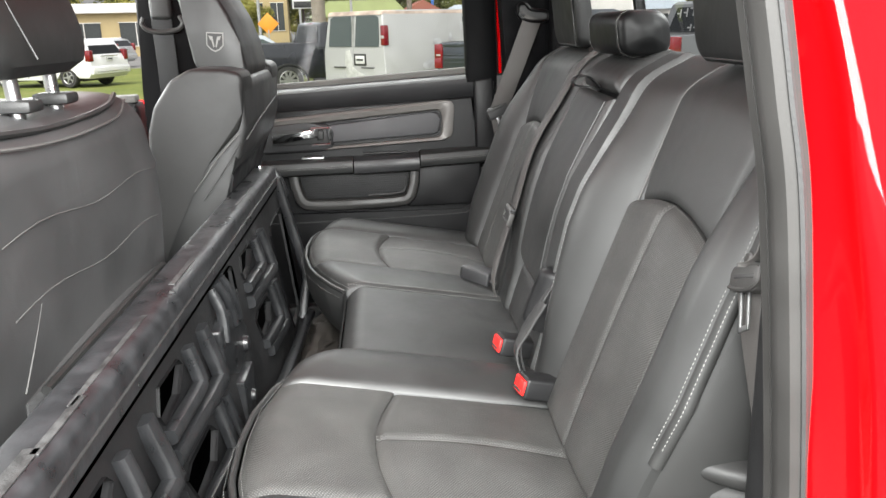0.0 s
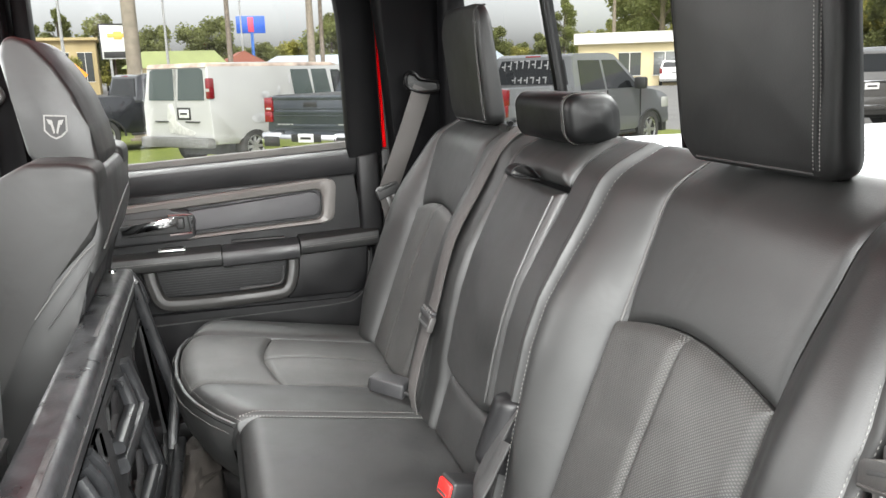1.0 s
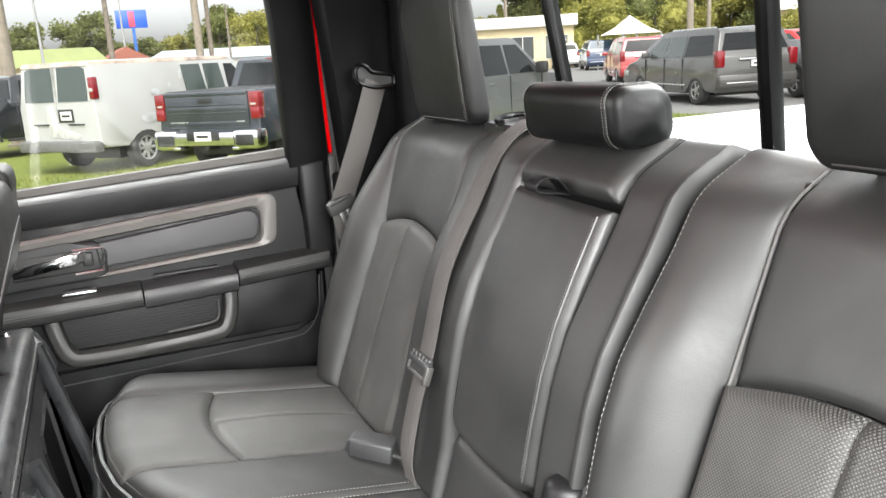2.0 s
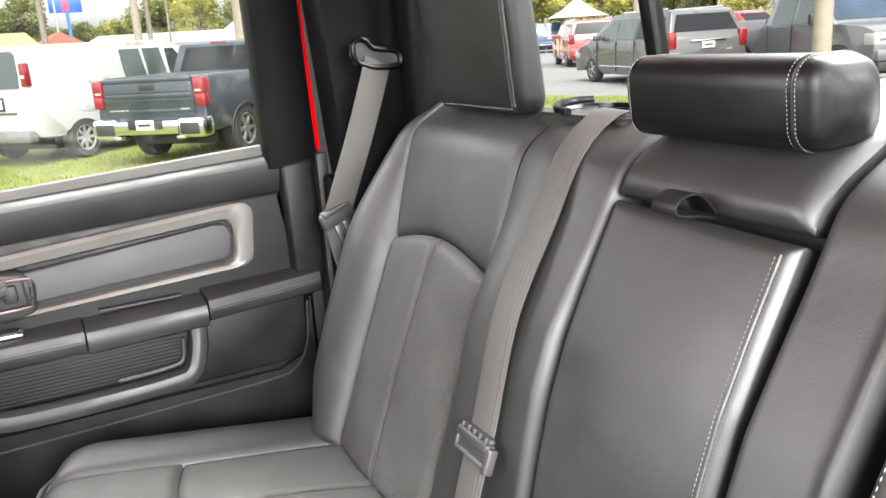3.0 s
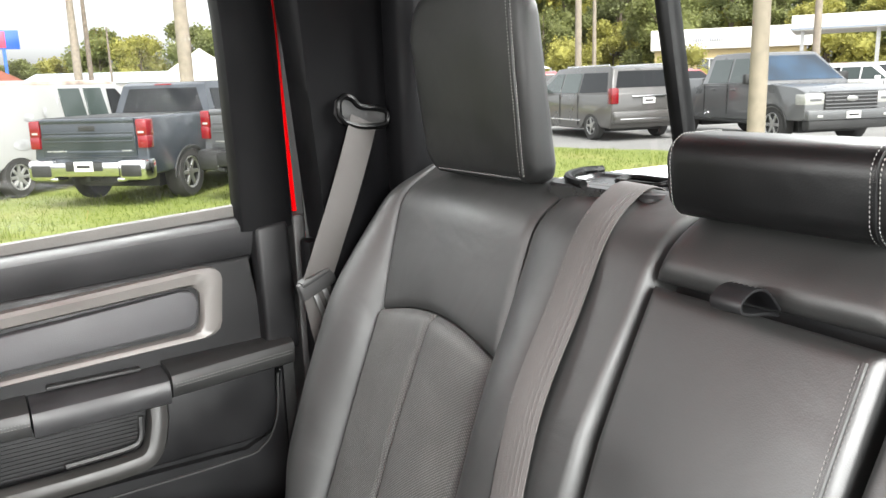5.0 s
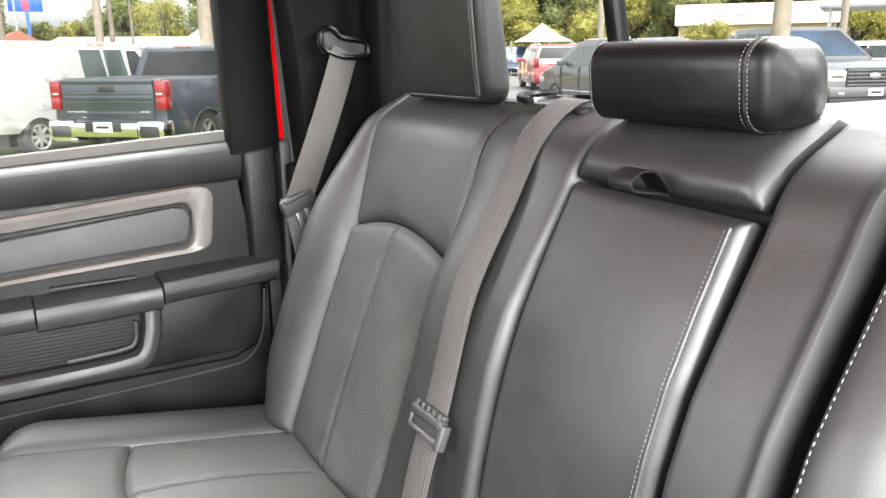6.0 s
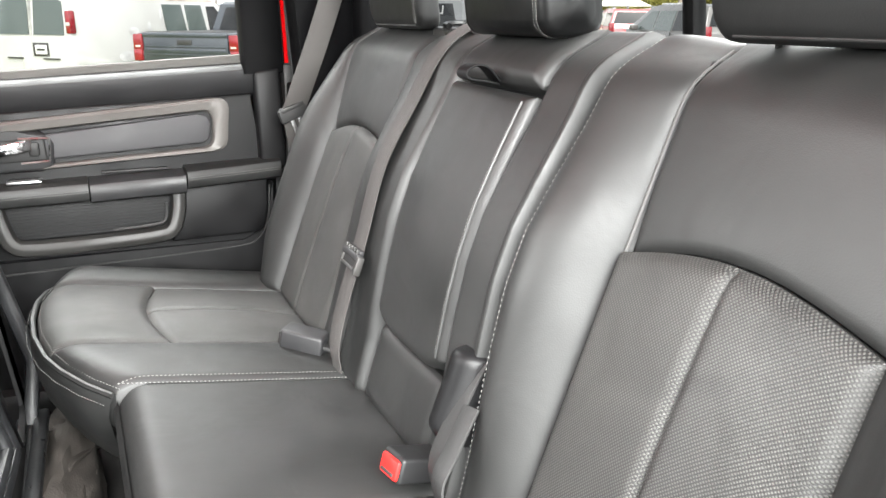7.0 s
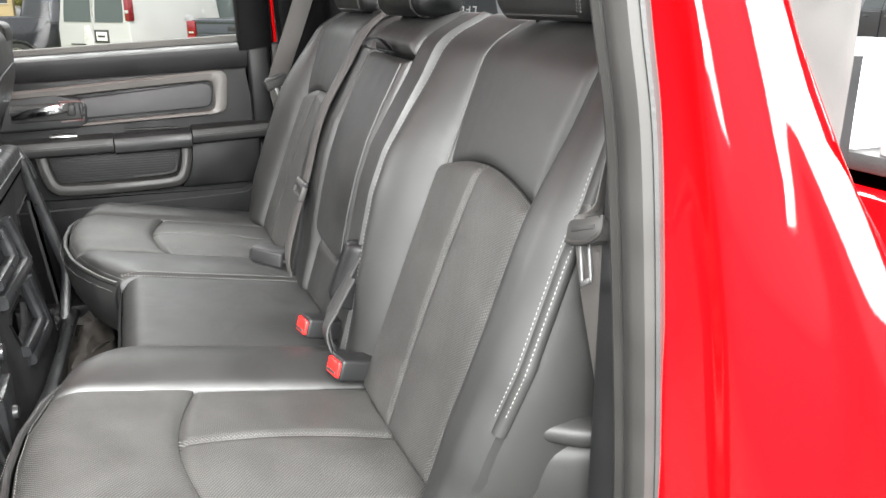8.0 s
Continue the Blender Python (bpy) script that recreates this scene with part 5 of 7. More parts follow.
Y0, Y1 = 0.40, 1.842
part("top_rail", prism([(-0.318, 1.195), (-0.318, 1.236), (-0.311, 1.244), (-0.276, 1.244), (-0.266, 1.237), (-0.262, 1.198), (-0.30, 1.192)], "y", Y0, Y1, 0.005, 3), SCUFF, rack, "scuffed grey-black top rail")
part("rail_groove", box((-0.2655, Y0 + 0.01, 1.2155), (-0.2615, Y1 - 0.01, 1.2185), 0.0008), RUBBER, rack)
for y, w, x, d in ((0.47, 0.09, -0.284, 0.007), (0.60, 0.05, -0.279, 0.004), (0.74, 0.11, -0.282, 0.003), (1.02, 0.06, -0.280, 0.004), (1.50, 0.08, -0.281, 0.003)):
    part("worn_edge", box((x - d, y - w, 1.2430), (x + d, y + w, 1.2448), 0.0006), WORN, rack, "scuffed grey edge of the rail")
part("lower_rail", box((px(0.86) - 0.02, Y0, 0.80), (px(0.86) + 0.010, Y1, 0.872), 0.006), PANEL_PLASTIC, rack)


def board(name, outline, holes, depth=0.006):
    """The moulded face: a flat outline of (y, z) with holes that go through it."""
    bm = bmesh.new()
    loops = [[bm.verts.new((px(z), y, z)) for y, z in pts] for pts in (outline, *holes)]
    for lp in loops:
        for k in range(len(lp)):
            bm.edges.new((lp[k], lp[(k + 1) % len(lp)]))
    bmesh.ops.triangle_fill(bm, edges=bm.edges[:], use_beauty=True)

    def inside(y, z, pts):
        hit = False
        for (y0, z0), (y1, z1) in zip(pts, pts[1:] + pts[:1]):
            if (z0 > z) != (z1 > z) and y < y0 + (z - z0) / (z1 - z0) * (y1 - y0):
                hit = not hit
        return hit
    gone = [f for f in bm.faces if any(inside(f.calc_center_median().y, f.calc_center_median().z, h) for h in holes)]
    bmesh.ops.delete(bm, geom=gone, context="FACES_ONLY")
    for lp in loops:
        lip = [bm.verts.new(v.co + Vector((0.004, 0, 0))) for v in lp]
        low = [bm.verts.new(v.co - Vector((depth, 0, 0))) for v in lp]
        for k in range(len(lp)):
            n = (k + 1) % len(lp)
            bm.faces.new((lp[k], lp[n], lip[n], lip[k]))
            bm.faces.new((lip[k], lip[n], low[n], low[k]))
    return part(name, bm, PLASTIC, rack, smooth=False)


HOLES = []
for y in (0.530, 0.785, 1.300):
    HOLES.append([(y, 1.150), (y + 0.018, 1.176), (y + 0.100, 1.174), (y + 0.112, 1.162), (y + 0.076, 1.140), (y + 0.010, 1.134)])
    HOLES.append([(y + 0.032, 1.050), (y + 0.060, 1.058), (y + 0.160, 1.053), (y + 0.184, 1.032), (y + 0.150, 1.006), (y + 0.060, 1.004)])
HOLES.append([(y + 1.207, z + 1.157) for y, z in rounded(0.070, 0.056, (0.012, 0.012, 0.012, 0.012), 4)])
HOLES.append([(1.632, 1.128), (1.650, 1.146), (1.812, 1.150), (1.826, 1.130), (1.826, 0.900), (1.700, 0.890), (1.662, 0.965)])
board("face_board", [(Y0, 0.872), (1.842, 0.872), (1.842, 1.195), (Y0, 1.195)], HOLES)
for y in (0.530, 0.785, 1.300):
    # nested angle ribs round the openings
    rib(smooth_rib([(y + 0.132, 1.176, 0.006), (y + 0.134, 1.136, 0.012), (y + 0.124, 1.124, 0.012), (y + 0.004, 1.122, 0.006)]), 0.018, 0.018)
    rib(smooth_rib([(y + 0.208, 1.172, 0.004), (y + 0.216, 1.106, 0.014), (y + 0.202, 1.093, 0.014), (y + 0.006, 1.094, 0.004)]), 0.022, 0.020)
    rib(smooth_rib([(y + 0.200, 1.064, 0.004), (y + 0.206, 1.000, 0.012), (y + 0.194, 0.988, 0.012), (y + 0.060, 0.992, 0.004)]), 0.018, 0.018)
    rib(smooth_rib([(y + 0.246, 1.056, 0.004), (y + 0.252, 0.975, 0.012), (y + 0.238, 0.962, 0.012), (y + 0.085, 0.968, 0.004)]), 0.020, 0.018)
part("foot_flange", sweep([(px(0.93) + 0.020, 1.16, 0.955), (px(0.92) + 0.022, 1.36, 0.915), (px(0.88) + 0.022, 1.84, 0.872)], slab(0.018, 0.022, 0.006), side=(0, 0, 1)), PANEL_PLASTIC, rack)
block = part("hinge_block", prism([(1.052, 1.140), (1.120, 1.150), (1.186, 1.134), (1.236, 1.082), (1.248, 1.056), (1.224, 1.046), (1.200, 1.030), (1.150, 1.030), (1.066, 1.070)], "x", -0.278, -0.248, 0.006, 3), PANEL_PLASTIC, rack)
part("bolt_boss", lathe([(0.0, 0.0), (0.013, 0.0), (0.012, 0.007), (0.006, 0.009), (0.0, 0.009)], 14, pose(-0.248, 1.205, 1.060, 0, 90, 0)), PANEL_PLASTIC, block)
part("hinge_foot", prism([(1.120, 1.030), (1.205, 1.030), (1.195, 0.955), (1.160, 0.905), (1.130, 0.940)], "x", -0.262, -0.236, 0.005, 2), PANEL_PLASTIC, block)
part("lower_boss", lathe([(0.0, 0.0), (0.011, 0.0), (0.009, 0.006), (0.0, 0.007)], 12, pose(-0.236, 1.168, 0.985, 0, 90, 0)), PANEL_PLASTIC, block)
for y, tip in ((1.088, -0.010), (1.120, 0.030), (1.150, 0.030)):
    rib(smooth_rib([(y, 1.192, 0.002), (y + tip * 0.4, 1.160, 0.012), (y + tip, 1.115, 0.010)]), 0.014, 0.016, "fin")
part("end_leg", sweep([(-0.266, 1.832, 1.215), (-0.250, 1.838, 1.14), (-0.215, 1.846, 0.985), (-0.213, 1.844, 0.965), (-0.228, 1.815, 0.87)], slab(0.022, 0.022, 0.006), side=(0, 1, 0)), PANEL_PLASTIC, rack)
part("end_bracket", prism([(-0.318, 1.240), (-0.268, 1.238), (-0.250, 1.205), (-0.240, 1.170), (-0.262, 1.160), (-0.30, 1.19)], "y", 1.838, 1.862, 0.006), PANEL_PLASTIC, rack)
part("bolt", lathe([(0, 0), (0.007, 0), (0.006, 0.004), (0, 0.005)], 10, pose(-0.298, 1.815, 1.244)), STEEL, rack)
# black sheet added behind the board; it gives the holes their shade
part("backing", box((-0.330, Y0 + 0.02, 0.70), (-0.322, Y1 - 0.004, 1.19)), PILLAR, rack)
part("foot", box((-0.24, Y0 + 0.1, 0.66), (-0.18, Y1 - 0.1, 0.745), 0.01), PANEL_PLASTIC, rack)
settle(rack, (-0.22, 1.1, 0.66))


# ---- things on the floor ----
def lumpy(at, size, seed, n=18, rough=0.25):
    bm = bmesh.new()
    bmesh.ops.create_icosphere(bm, subdivisions=4, radius=1)
    for v in bm.verts:
        p = v.co.copy()
        k = 1 + rough * noise.fractal(p * 1.7 + Vector((seed, 0, 0)), 1.0, 2.0, 5) - 0.12 * abs(noise.noise(p * 5 + Vector((0, seed, 0))))
        v.co = Vector((p.x * size[0], p.y * size[1], max(p.z, -0.6) * size[2])) * k + Vector(at)
    return bm


bag = thing("tool_bag", "brown crumpled fabric bag on the floor under the bench", "bag")
part("bag_body", lumpy((-0.195, 1.80, 0.745), (0.07, 0.20, 0.10), 3), BAG, bag)
part("bag_flap", sweep(smooth_line([(-0.245, 1.70, 0.795), (-0.215, 1.74, 0.825), (-0.185, 1.80, 0.815), (-0.165, 1.87, 0.78)], 5), slab(0.09, 0.006), side=(1, -0.3, 0)), BAG, bag)
part("bag_zip", tube(smooth_line([(-0.24, 1.68, 0.79), (-0.20, 1.72, 0.822), (-0.17, 1.80, 0.82), (-0.16, 1.90, 0.79)], 5), 0.003, 6), RUBBER, bag)
part("bag_strap", sweep(smooth_line([(-0.262, 1.80, 0.775), (-0.225, 1.83, 0.842), (-0.185, 1.855, 0.835), (-0.150, 1.87, 0.775)], 6), slab(0.034, 0.005), side=(0.3, 1, 0)), BAG, bag)
part("side_pocket", lumpy((-0.158, 1.78, 0.742), (0.030, 0.11, 0.055), 6, rough=0.2), BAG, bag)
settle(bag, (-0.205, 1.80, 0.66))
rag = thing("crumpled_wrapper", "crumpled pale wrapper lying on the bag", "litter")
part("wrapper", lumpy((-0.228, 1.735, 0.792), (0.024, 0.060, 0.026), 9, rough=0.8), PAPER, rag)
settle(rag, (-0.228, 1.735, 0.776))
chip = thing("plastic_scrap", "small blue and white plastic scrap beside the seat", "litter")
part("scrap", lumpy((-0.150, 1.955, 0.79), (0.010, 0.022, 0.016), 5, rough=0.5), surface("blue_plastic", (0.10, 0.32, 0.48), 0.4, vary=0.6, scale=90), chip)
settle(chip, (-0.150, 1.955, 0.78))
structure("trim_9", box((0.02, 0.62, 0.66), (0.25, 2.1, 0.80), 0.02), PLASTIC, "black plastic riser under the bench")
# ---- outdoors ----
OUT = Matrix.Identity(4)


def lot_z(x, y=0):
    """The lot's height: the grass falls off gently behind, the asphalt lies a little above it."""
    return (0.10 * ease(4.0, 9.5, x) - 0.21 * ease(9.0, 18.0, y) * (1 - ease(3.5, 9.0, x))) * (1 - ease(60, 100, math.hypot(x, y)))


def ground_material():
    m = bpy.data.materials.new("grass_and_asphalt")
    m.use_nodes = True
    n, l = m.node_tree.nodes, m.node_tree.links
    b = n["Principled BSDF"]
    b.inputs["Roughness"].default_value = 0.9
    co = n.new("ShaderNodeTexCoord")

    def noise_tex(scale, detail=6):
        k = n.new("ShaderNodeTexNoise")
        k.inputs["Scale"].default_value, k.inputs["Detail"].default_value = scale, detail
        l.new(co.outputs["Object"], k.inputs["Vector"])
        return k

    def ramp(src, stops):
        r = n.new("ShaderNodeValToRGB")
        e = r.color_ramp.elements
        e[0].position, e[0].color = stops[0][0], (*stops[0][1], 1)
        e[1].position, e[1].color = stops[-1][0], (*stops[-1][1], 1)
        for p, c in stops[1:-1]:
            k = e.new(p)
            k.color = (*c, 1)
        l.new(src, r.inputs[0])
        return r.outputs[0]

    def blend(f, a, c, kind="MIX"):
        k = n.new("ShaderNodeMix")
        k.data_type, k.blend_type = "RGBA", kind
        if isinstance(f, float):
            k.inputs["Factor"].default_value = f
        else:
            l.new(f, k.inputs["Factor"])
        l.new(a, k.inputs["A"])
        l.new(c, k.inputs["B"])
        return k.outputs["Result"]
    patches, blades, grit = noise_tex(0.55), noise_tex(9), noise_tex(40)
    grass = blend(0.5, ramp(patches.outputs["Fac"], [(0.3, (0.085, 0.120, 0.014)), (0.55, (0.145, 0.170, 0.026)), (0.75, (0.22, 0.19, 0.065))]),
                  ramp(blades.outputs["Fac"], [(0.3, (0.065, 0.092, 0.010)), (0.7, (0.20, 0.225, 0.04))]))
    asphalt = blend(0.5, ramp(patches.outputs["Fac"], [(0.3, (0.13, 0.128, 0.124)), (0.7, (0.20, 0.195, 0.185))]),
                    ramp(grit.outputs["Fac"], [(0.3, (0.10, 0.10, 0.10)), (0.7, (0.24, 0.235, 0.225))]))
    sep = n.new("ShaderNodeSeparateXYZ")
    l.new(co.outputs["Object"], sep.inputs[0])

    def calc(kind, a, c):
        k = n.new("ShaderNodeMath")
        k.operation = kind
        for i, v in enumerate((a, c)):
            if isinstance(v, (int, float)):
                k.inputs[i].default_value = v
            else:
                l.new(v, k.inputs[i])
        return k.outputs[0]
    wob = calc("MULTIPLY", calc("SUBTRACT", patches.outputs["Fac"], 0.5), 1.6)
    edge = calc("ADD", calc("ADD", sep.outputs[0], calc("MULTIPLY", sep.outputs[1], 0.34)), wob)
    lot = calc("MINIMUM", calc("MAXIMUM", calc("MULTIPLY", calc("SUBTRACT", edge, 16.0), 3.0), 0.0), 1.0)
    # unseen asphalt added by the truck, so no green bounces into the cab
    bounce_asphalt = calc("MINIMUM", calc("MAXIMUM", calc("MULTIPLY", calc("SUBTRACT", 4.2, calc("ADD", sep.outputs[1], wob)), 2.0), 0.0), 1.0)
    road = calc("MINIMUM", calc("MAXIMUM", calc("MULTIPLY", calc("SUBTRACT", calc("ADD", sep.outputs[1], wob), 42.0), 1.5), 0.0), 1.0)
    l.new(blend(calc("MAXIMUM", calc("MAXIMUM", lot, road), bounce_asphalt), grass, asphalt), b.inputs["Base Color"])
    bp = n.new("ShaderNodeBump")
    bp.inputs["Strength"].default_value, bp.inputs["Distance"].default_value = 0.6, 0.05
    l.new(blades.outputs["Fac"], bp.inputs["Height"])
    l.new(bp.outputs[0], b.inputs["Normal"])
    return m


bm = bmesh.new()
rings_ = [0, 2, 4, 5, 6, 7, 8, 9, 10, 11, 12, 13, 14, 15, 16, 17, 18, 20, 22, 25, 30, 37, 45, 56, 70, 90, 120, 250, 600, 1500]
rows = []
for r in rings_[1:]:
    row = []
    for k in range(96):
        q = 2 * math.pi * k / 96
        x, y = r * math.cos(q), r * math.sin(q)
        row.append(bm.verts.new((x, y, lot_z(x, y) + (0.05 * noise.noise(Vector((x * 0.25, y * 0.25, 0))) if 5 < r < 9 else 0))))
    rows.append(row)
c = bm.verts.new((0, 0, 0))
for k in range(96):
    bm.faces.new((c, rows[0][k], rows[0][(k + 1) % 96]))
for a, b in zip(rows, rows[1:]):
    for k in range(96):
        bm.faces.new((a[k], b[k], b[(k + 1) % 96], a[(k + 1) % 96]))
ground = structure("ground", bm, ground_material(), "grass lot meeting worn grey asphalt")
ground.matrix_basis = OUT

FAINT_PAINT = surface("faint_window_paint", (0.20, 0.20, 0.20), 0.8)
CAR_GLASS = surface("dark_car_glass", (0.008, 0.009, 0.010), 0.06, vary=0.1, bump=0.0, spec=0.22, coat=0.0, rvary=0.02)
PALE_GLASS = surface("pale_car_glass", (0.045, 0.06, 0.056), 0.08, vary=0.05, bump=0.0, coat=0.2, rvary=0.02)
# Blotchy blue base colour stands in for sky mirrored in the glass.
BLUE_GLASS = surface("sky_reflection_screen_glass", (0.012, 0.03, 0.055), 0.06, vary=0.6, scale=2, bump=0.0, coat=0.5, rvary=0.02)
TYRE = surface("tyre_rubber", (0.035, 0.034, 0.033), 0.85, bump=0.3)
ALLOY = surface("alloy_rim", (0.42, 0.42, 0.41), 0.35, metal=0.8, vary=0.1, bump=0.0)
STEEL_RIM = surface("dull_steel_rim", (0.36, 0.36, 0.35), 0.5, metal=0.4, vary=0.2, bump=0.0)
TAIL = surface("red_lamp_lens", (0.17, 0.004, 0.008), 0.18, vary=0.1, bump=0.0, coat=0.6)
CLEAR = surface("clear_lamp_lens", (0.36, 0.36, 0.34), 0.15, vary=0.1, bump=0.0, coat=0.6)
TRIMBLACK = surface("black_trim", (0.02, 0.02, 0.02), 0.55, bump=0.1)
PLATE = surface("number_plate", (0.62, 0.62, 0.6), 0.5, bump=0.0)


def paint(name, c, rough=0.3, coat=0.8):
    return surface(name, c, rough, vary=0.05, scale=1.5, bump=0.0, coat=coat, rvary=0.04)


def wheel(root, x, y, r, w, rim, spokes):
    sg = 1 if y > 0 else -1
    m = Matrix.Translation((x, y, r)) @ pose(0, 0, 0, -90 * sg, 0, 0)
    tyre = part("wheel", lathe([(r * 0.62, -w / 2), (r * 0.9, -w / 2), (r * 0.98, -w * 0.36), (r, -w * 0.2), (r, w * 0.2), (r * 0.98, w * 0.36), (r * 0.9, w / 2), (r * 0.64, w / 2), (r * 0.60, w * 0.40), (r * 0.56, w * 0.1)], 28, m), TYRE, root)
    bm = lathe([(r * 0.6, w * 0.30), (r * 0.62, w * 0.44), (r * 0.57, w * 0.46), (r * 0.53, w * 0.2), (0.02, w * 0.15)], 28, m)
    part("rim", bm, TRIMBLACK, tyre)
    sp = [moved(prism([(0.03, -0.030 * r / 0.38), (r * 0.58, -0.026 * r / 0.38), (r * 0.58, 0.026 * r / 0.38), (0.03, 0.030 * r / 0.38)], "z", w * 0.30, w * 0.43, 0.006), m @ pose(0, 0, 0, 0, 0, 360 * k / spokes)) for k in range(spokes)]
    sp.append(lathe([(r * 0.19, w * 0.25), (r * 0.19, w * 0.44), (0.0, w * 0.46)], 16, m))
    sp.append(lathe([(r * 0.575, w * 0.30), (r * 0.62, w * 0.465), (r * 0.60, w * 0.485), (r * 0.545, w * 0.42)], 28, m, False))
    part("spokes", merge(bmesh.new(), *sp), rim, tyre)


def arch_cut(x, r, z0, n=10):
    """Points of a wheel arch in a side outline, front to back."""
    return [(x + r * math.cos(math.pi * k / n), max(z0, r * 0.86 * math.sin(math.pi * k / n) + r * 0.75)) for k in range(n + 1)]


class Car:
    """A parked vehicle: x ahead, y to its left, origin on the ground under the rear axle."""

    def __init__(self, name, label, category, width, colour, belt, roof, taper=0.2):
        self.root = thing(name, label, category, "vehicles on the lot")
        self.w, self.colour, self.belt, self.top, self.taper = width / 2, colour, belt, roof, taper

    def hw(self, z):
        if z <= self.belt:
            return self.w - 0.05 * max(0, (0.55 - z) / 0.55) - 0.03 * max(0, (z - 0.9) / max(0.1, self.belt - 0.9))
        return self.w - 0.03 - self.taper * (z - self.belt) / (self.top - self.belt)

    def shell(self, name, outline, material=None, bevel=0.05, parent=None):
        bm = bmesh.new()
        left = [bm.verts.new((x, self.hw(z), z)) for x, z in outline]
        right = [bm.verts.new((x, -self.hw(z), z)) for x, z in outline]
        n = len(outline)
        caps = [bm.faces.new(left), bm.faces.new(right[::-1])]
        for k in range(n):
            bm.faces.new((left[k], right[k], right[(k + 1) % n], left[(k + 1) % n]))
        if bevel:
            edges = [e for f in caps for e in f.edges]
            bmesh.ops.bevel(bm, geom=edges, offset=bevel, segments=3, profile=0.6, affect="EDGES", clamp_overlap=True)
        bmesh.ops.triangulate(bm, faces=[f for f in bm.faces if len(f.verts) > 6])
        return part(name, bm, material or self.colour, parent or self.root)

    def side_pane(self, pts, material=None, name="side_window"):
        for sg in (1, -1):
            bm = bmesh.new()
            a = [bm.verts.new((x, sg * (self.hw(z) + 0.010), z)) for x, z in pts]
            b = [bm.verts.new((x, sg * (self.hw(z) - 0.03), z)) for x, z in pts]
            n = len(pts)
            bm.faces.new(a)
            for k in range(n):
                bm.faces.new((a[k], b[k], b[(k + 1) % n], a[(k + 1) % n]))
            part(name, bm, material or CAR_GLASS, self.root, smooth=False)

    def end_pane(self, p, q, inset=0.10, name="rear_window", material=None, out=0.012):
        """Glass between two outline points p (low) and q (high)."""
        p2 = (lerp(p[0], q[0], 0.08), lerp(p[1], q[1], 0.08))
        q2 = (lerp(p[0], q[0], 0.90), lerp(p[1], q[1], 0.90))
        d = Vector((q[1] - p[1], 0, -(q[0] - p[0]))).normalized() * out
        mid = 2.0
        if (Vector((p[0], 0, p[1])) - Vector((mid, 0, 1))).dot(d) < 0:
            d = -d
        bm = bmesh.new()
        f, b = [], []
        for (x, z), k in ((p2, 0), (q2, 0.03)):
            h = self.hw(z) - inset - k
            f += [Vector((x, h, z)) + d, Vector((x, -h, z)) + d]
        f = [f[0], f[1], f[3], f[2]]
        a = [bm.verts.new(v) for v in f]
        b = [bm.verts.new(v - d * 4) for v in f]
        bm.faces.new(a)
        for k in range(4):
            bm.faces.new((a[k], b[k], b[(k + 1) % 4], a[(k + 1) % 4]))
        return part(name, bm, material or CAR_GLASS, self.root, smooth=False)

    def box(self, name, lo, hi, material, bevel=0.015, label="", parent=None):
        return part(name, box(lo, hi, bevel), material, parent or self.root, label)

    def pair(self, name, lo, hi, material, bevel=0.015):
        for sg in (1, -1):
            y0, y1 = sorted((sg * lo[1], sg * hi[1]))
            part(name, box((lo[0], y0, lo[2]), (hi[0], y1, hi[2]), bevel), material, self.root)

    def wheels(self, wb, r=0.38, w=0.27, rim=None, spokes=6):
        for x in (0, wb):
            for sg in (1, -1):
                wheel(self.root, x, sg * (self.w - w / 2 - 0.005), r, w, rim or ALLOY, spokes)
            # solid black box across the wheel wells, in place of their shade
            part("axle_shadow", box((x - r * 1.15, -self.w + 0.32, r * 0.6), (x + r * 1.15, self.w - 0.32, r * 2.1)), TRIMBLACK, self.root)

    def place(self, x, y, heading):
        self.root.matrix_basis = pose(x, y, lot_z(x, y), 0, 0, heading)
        return self


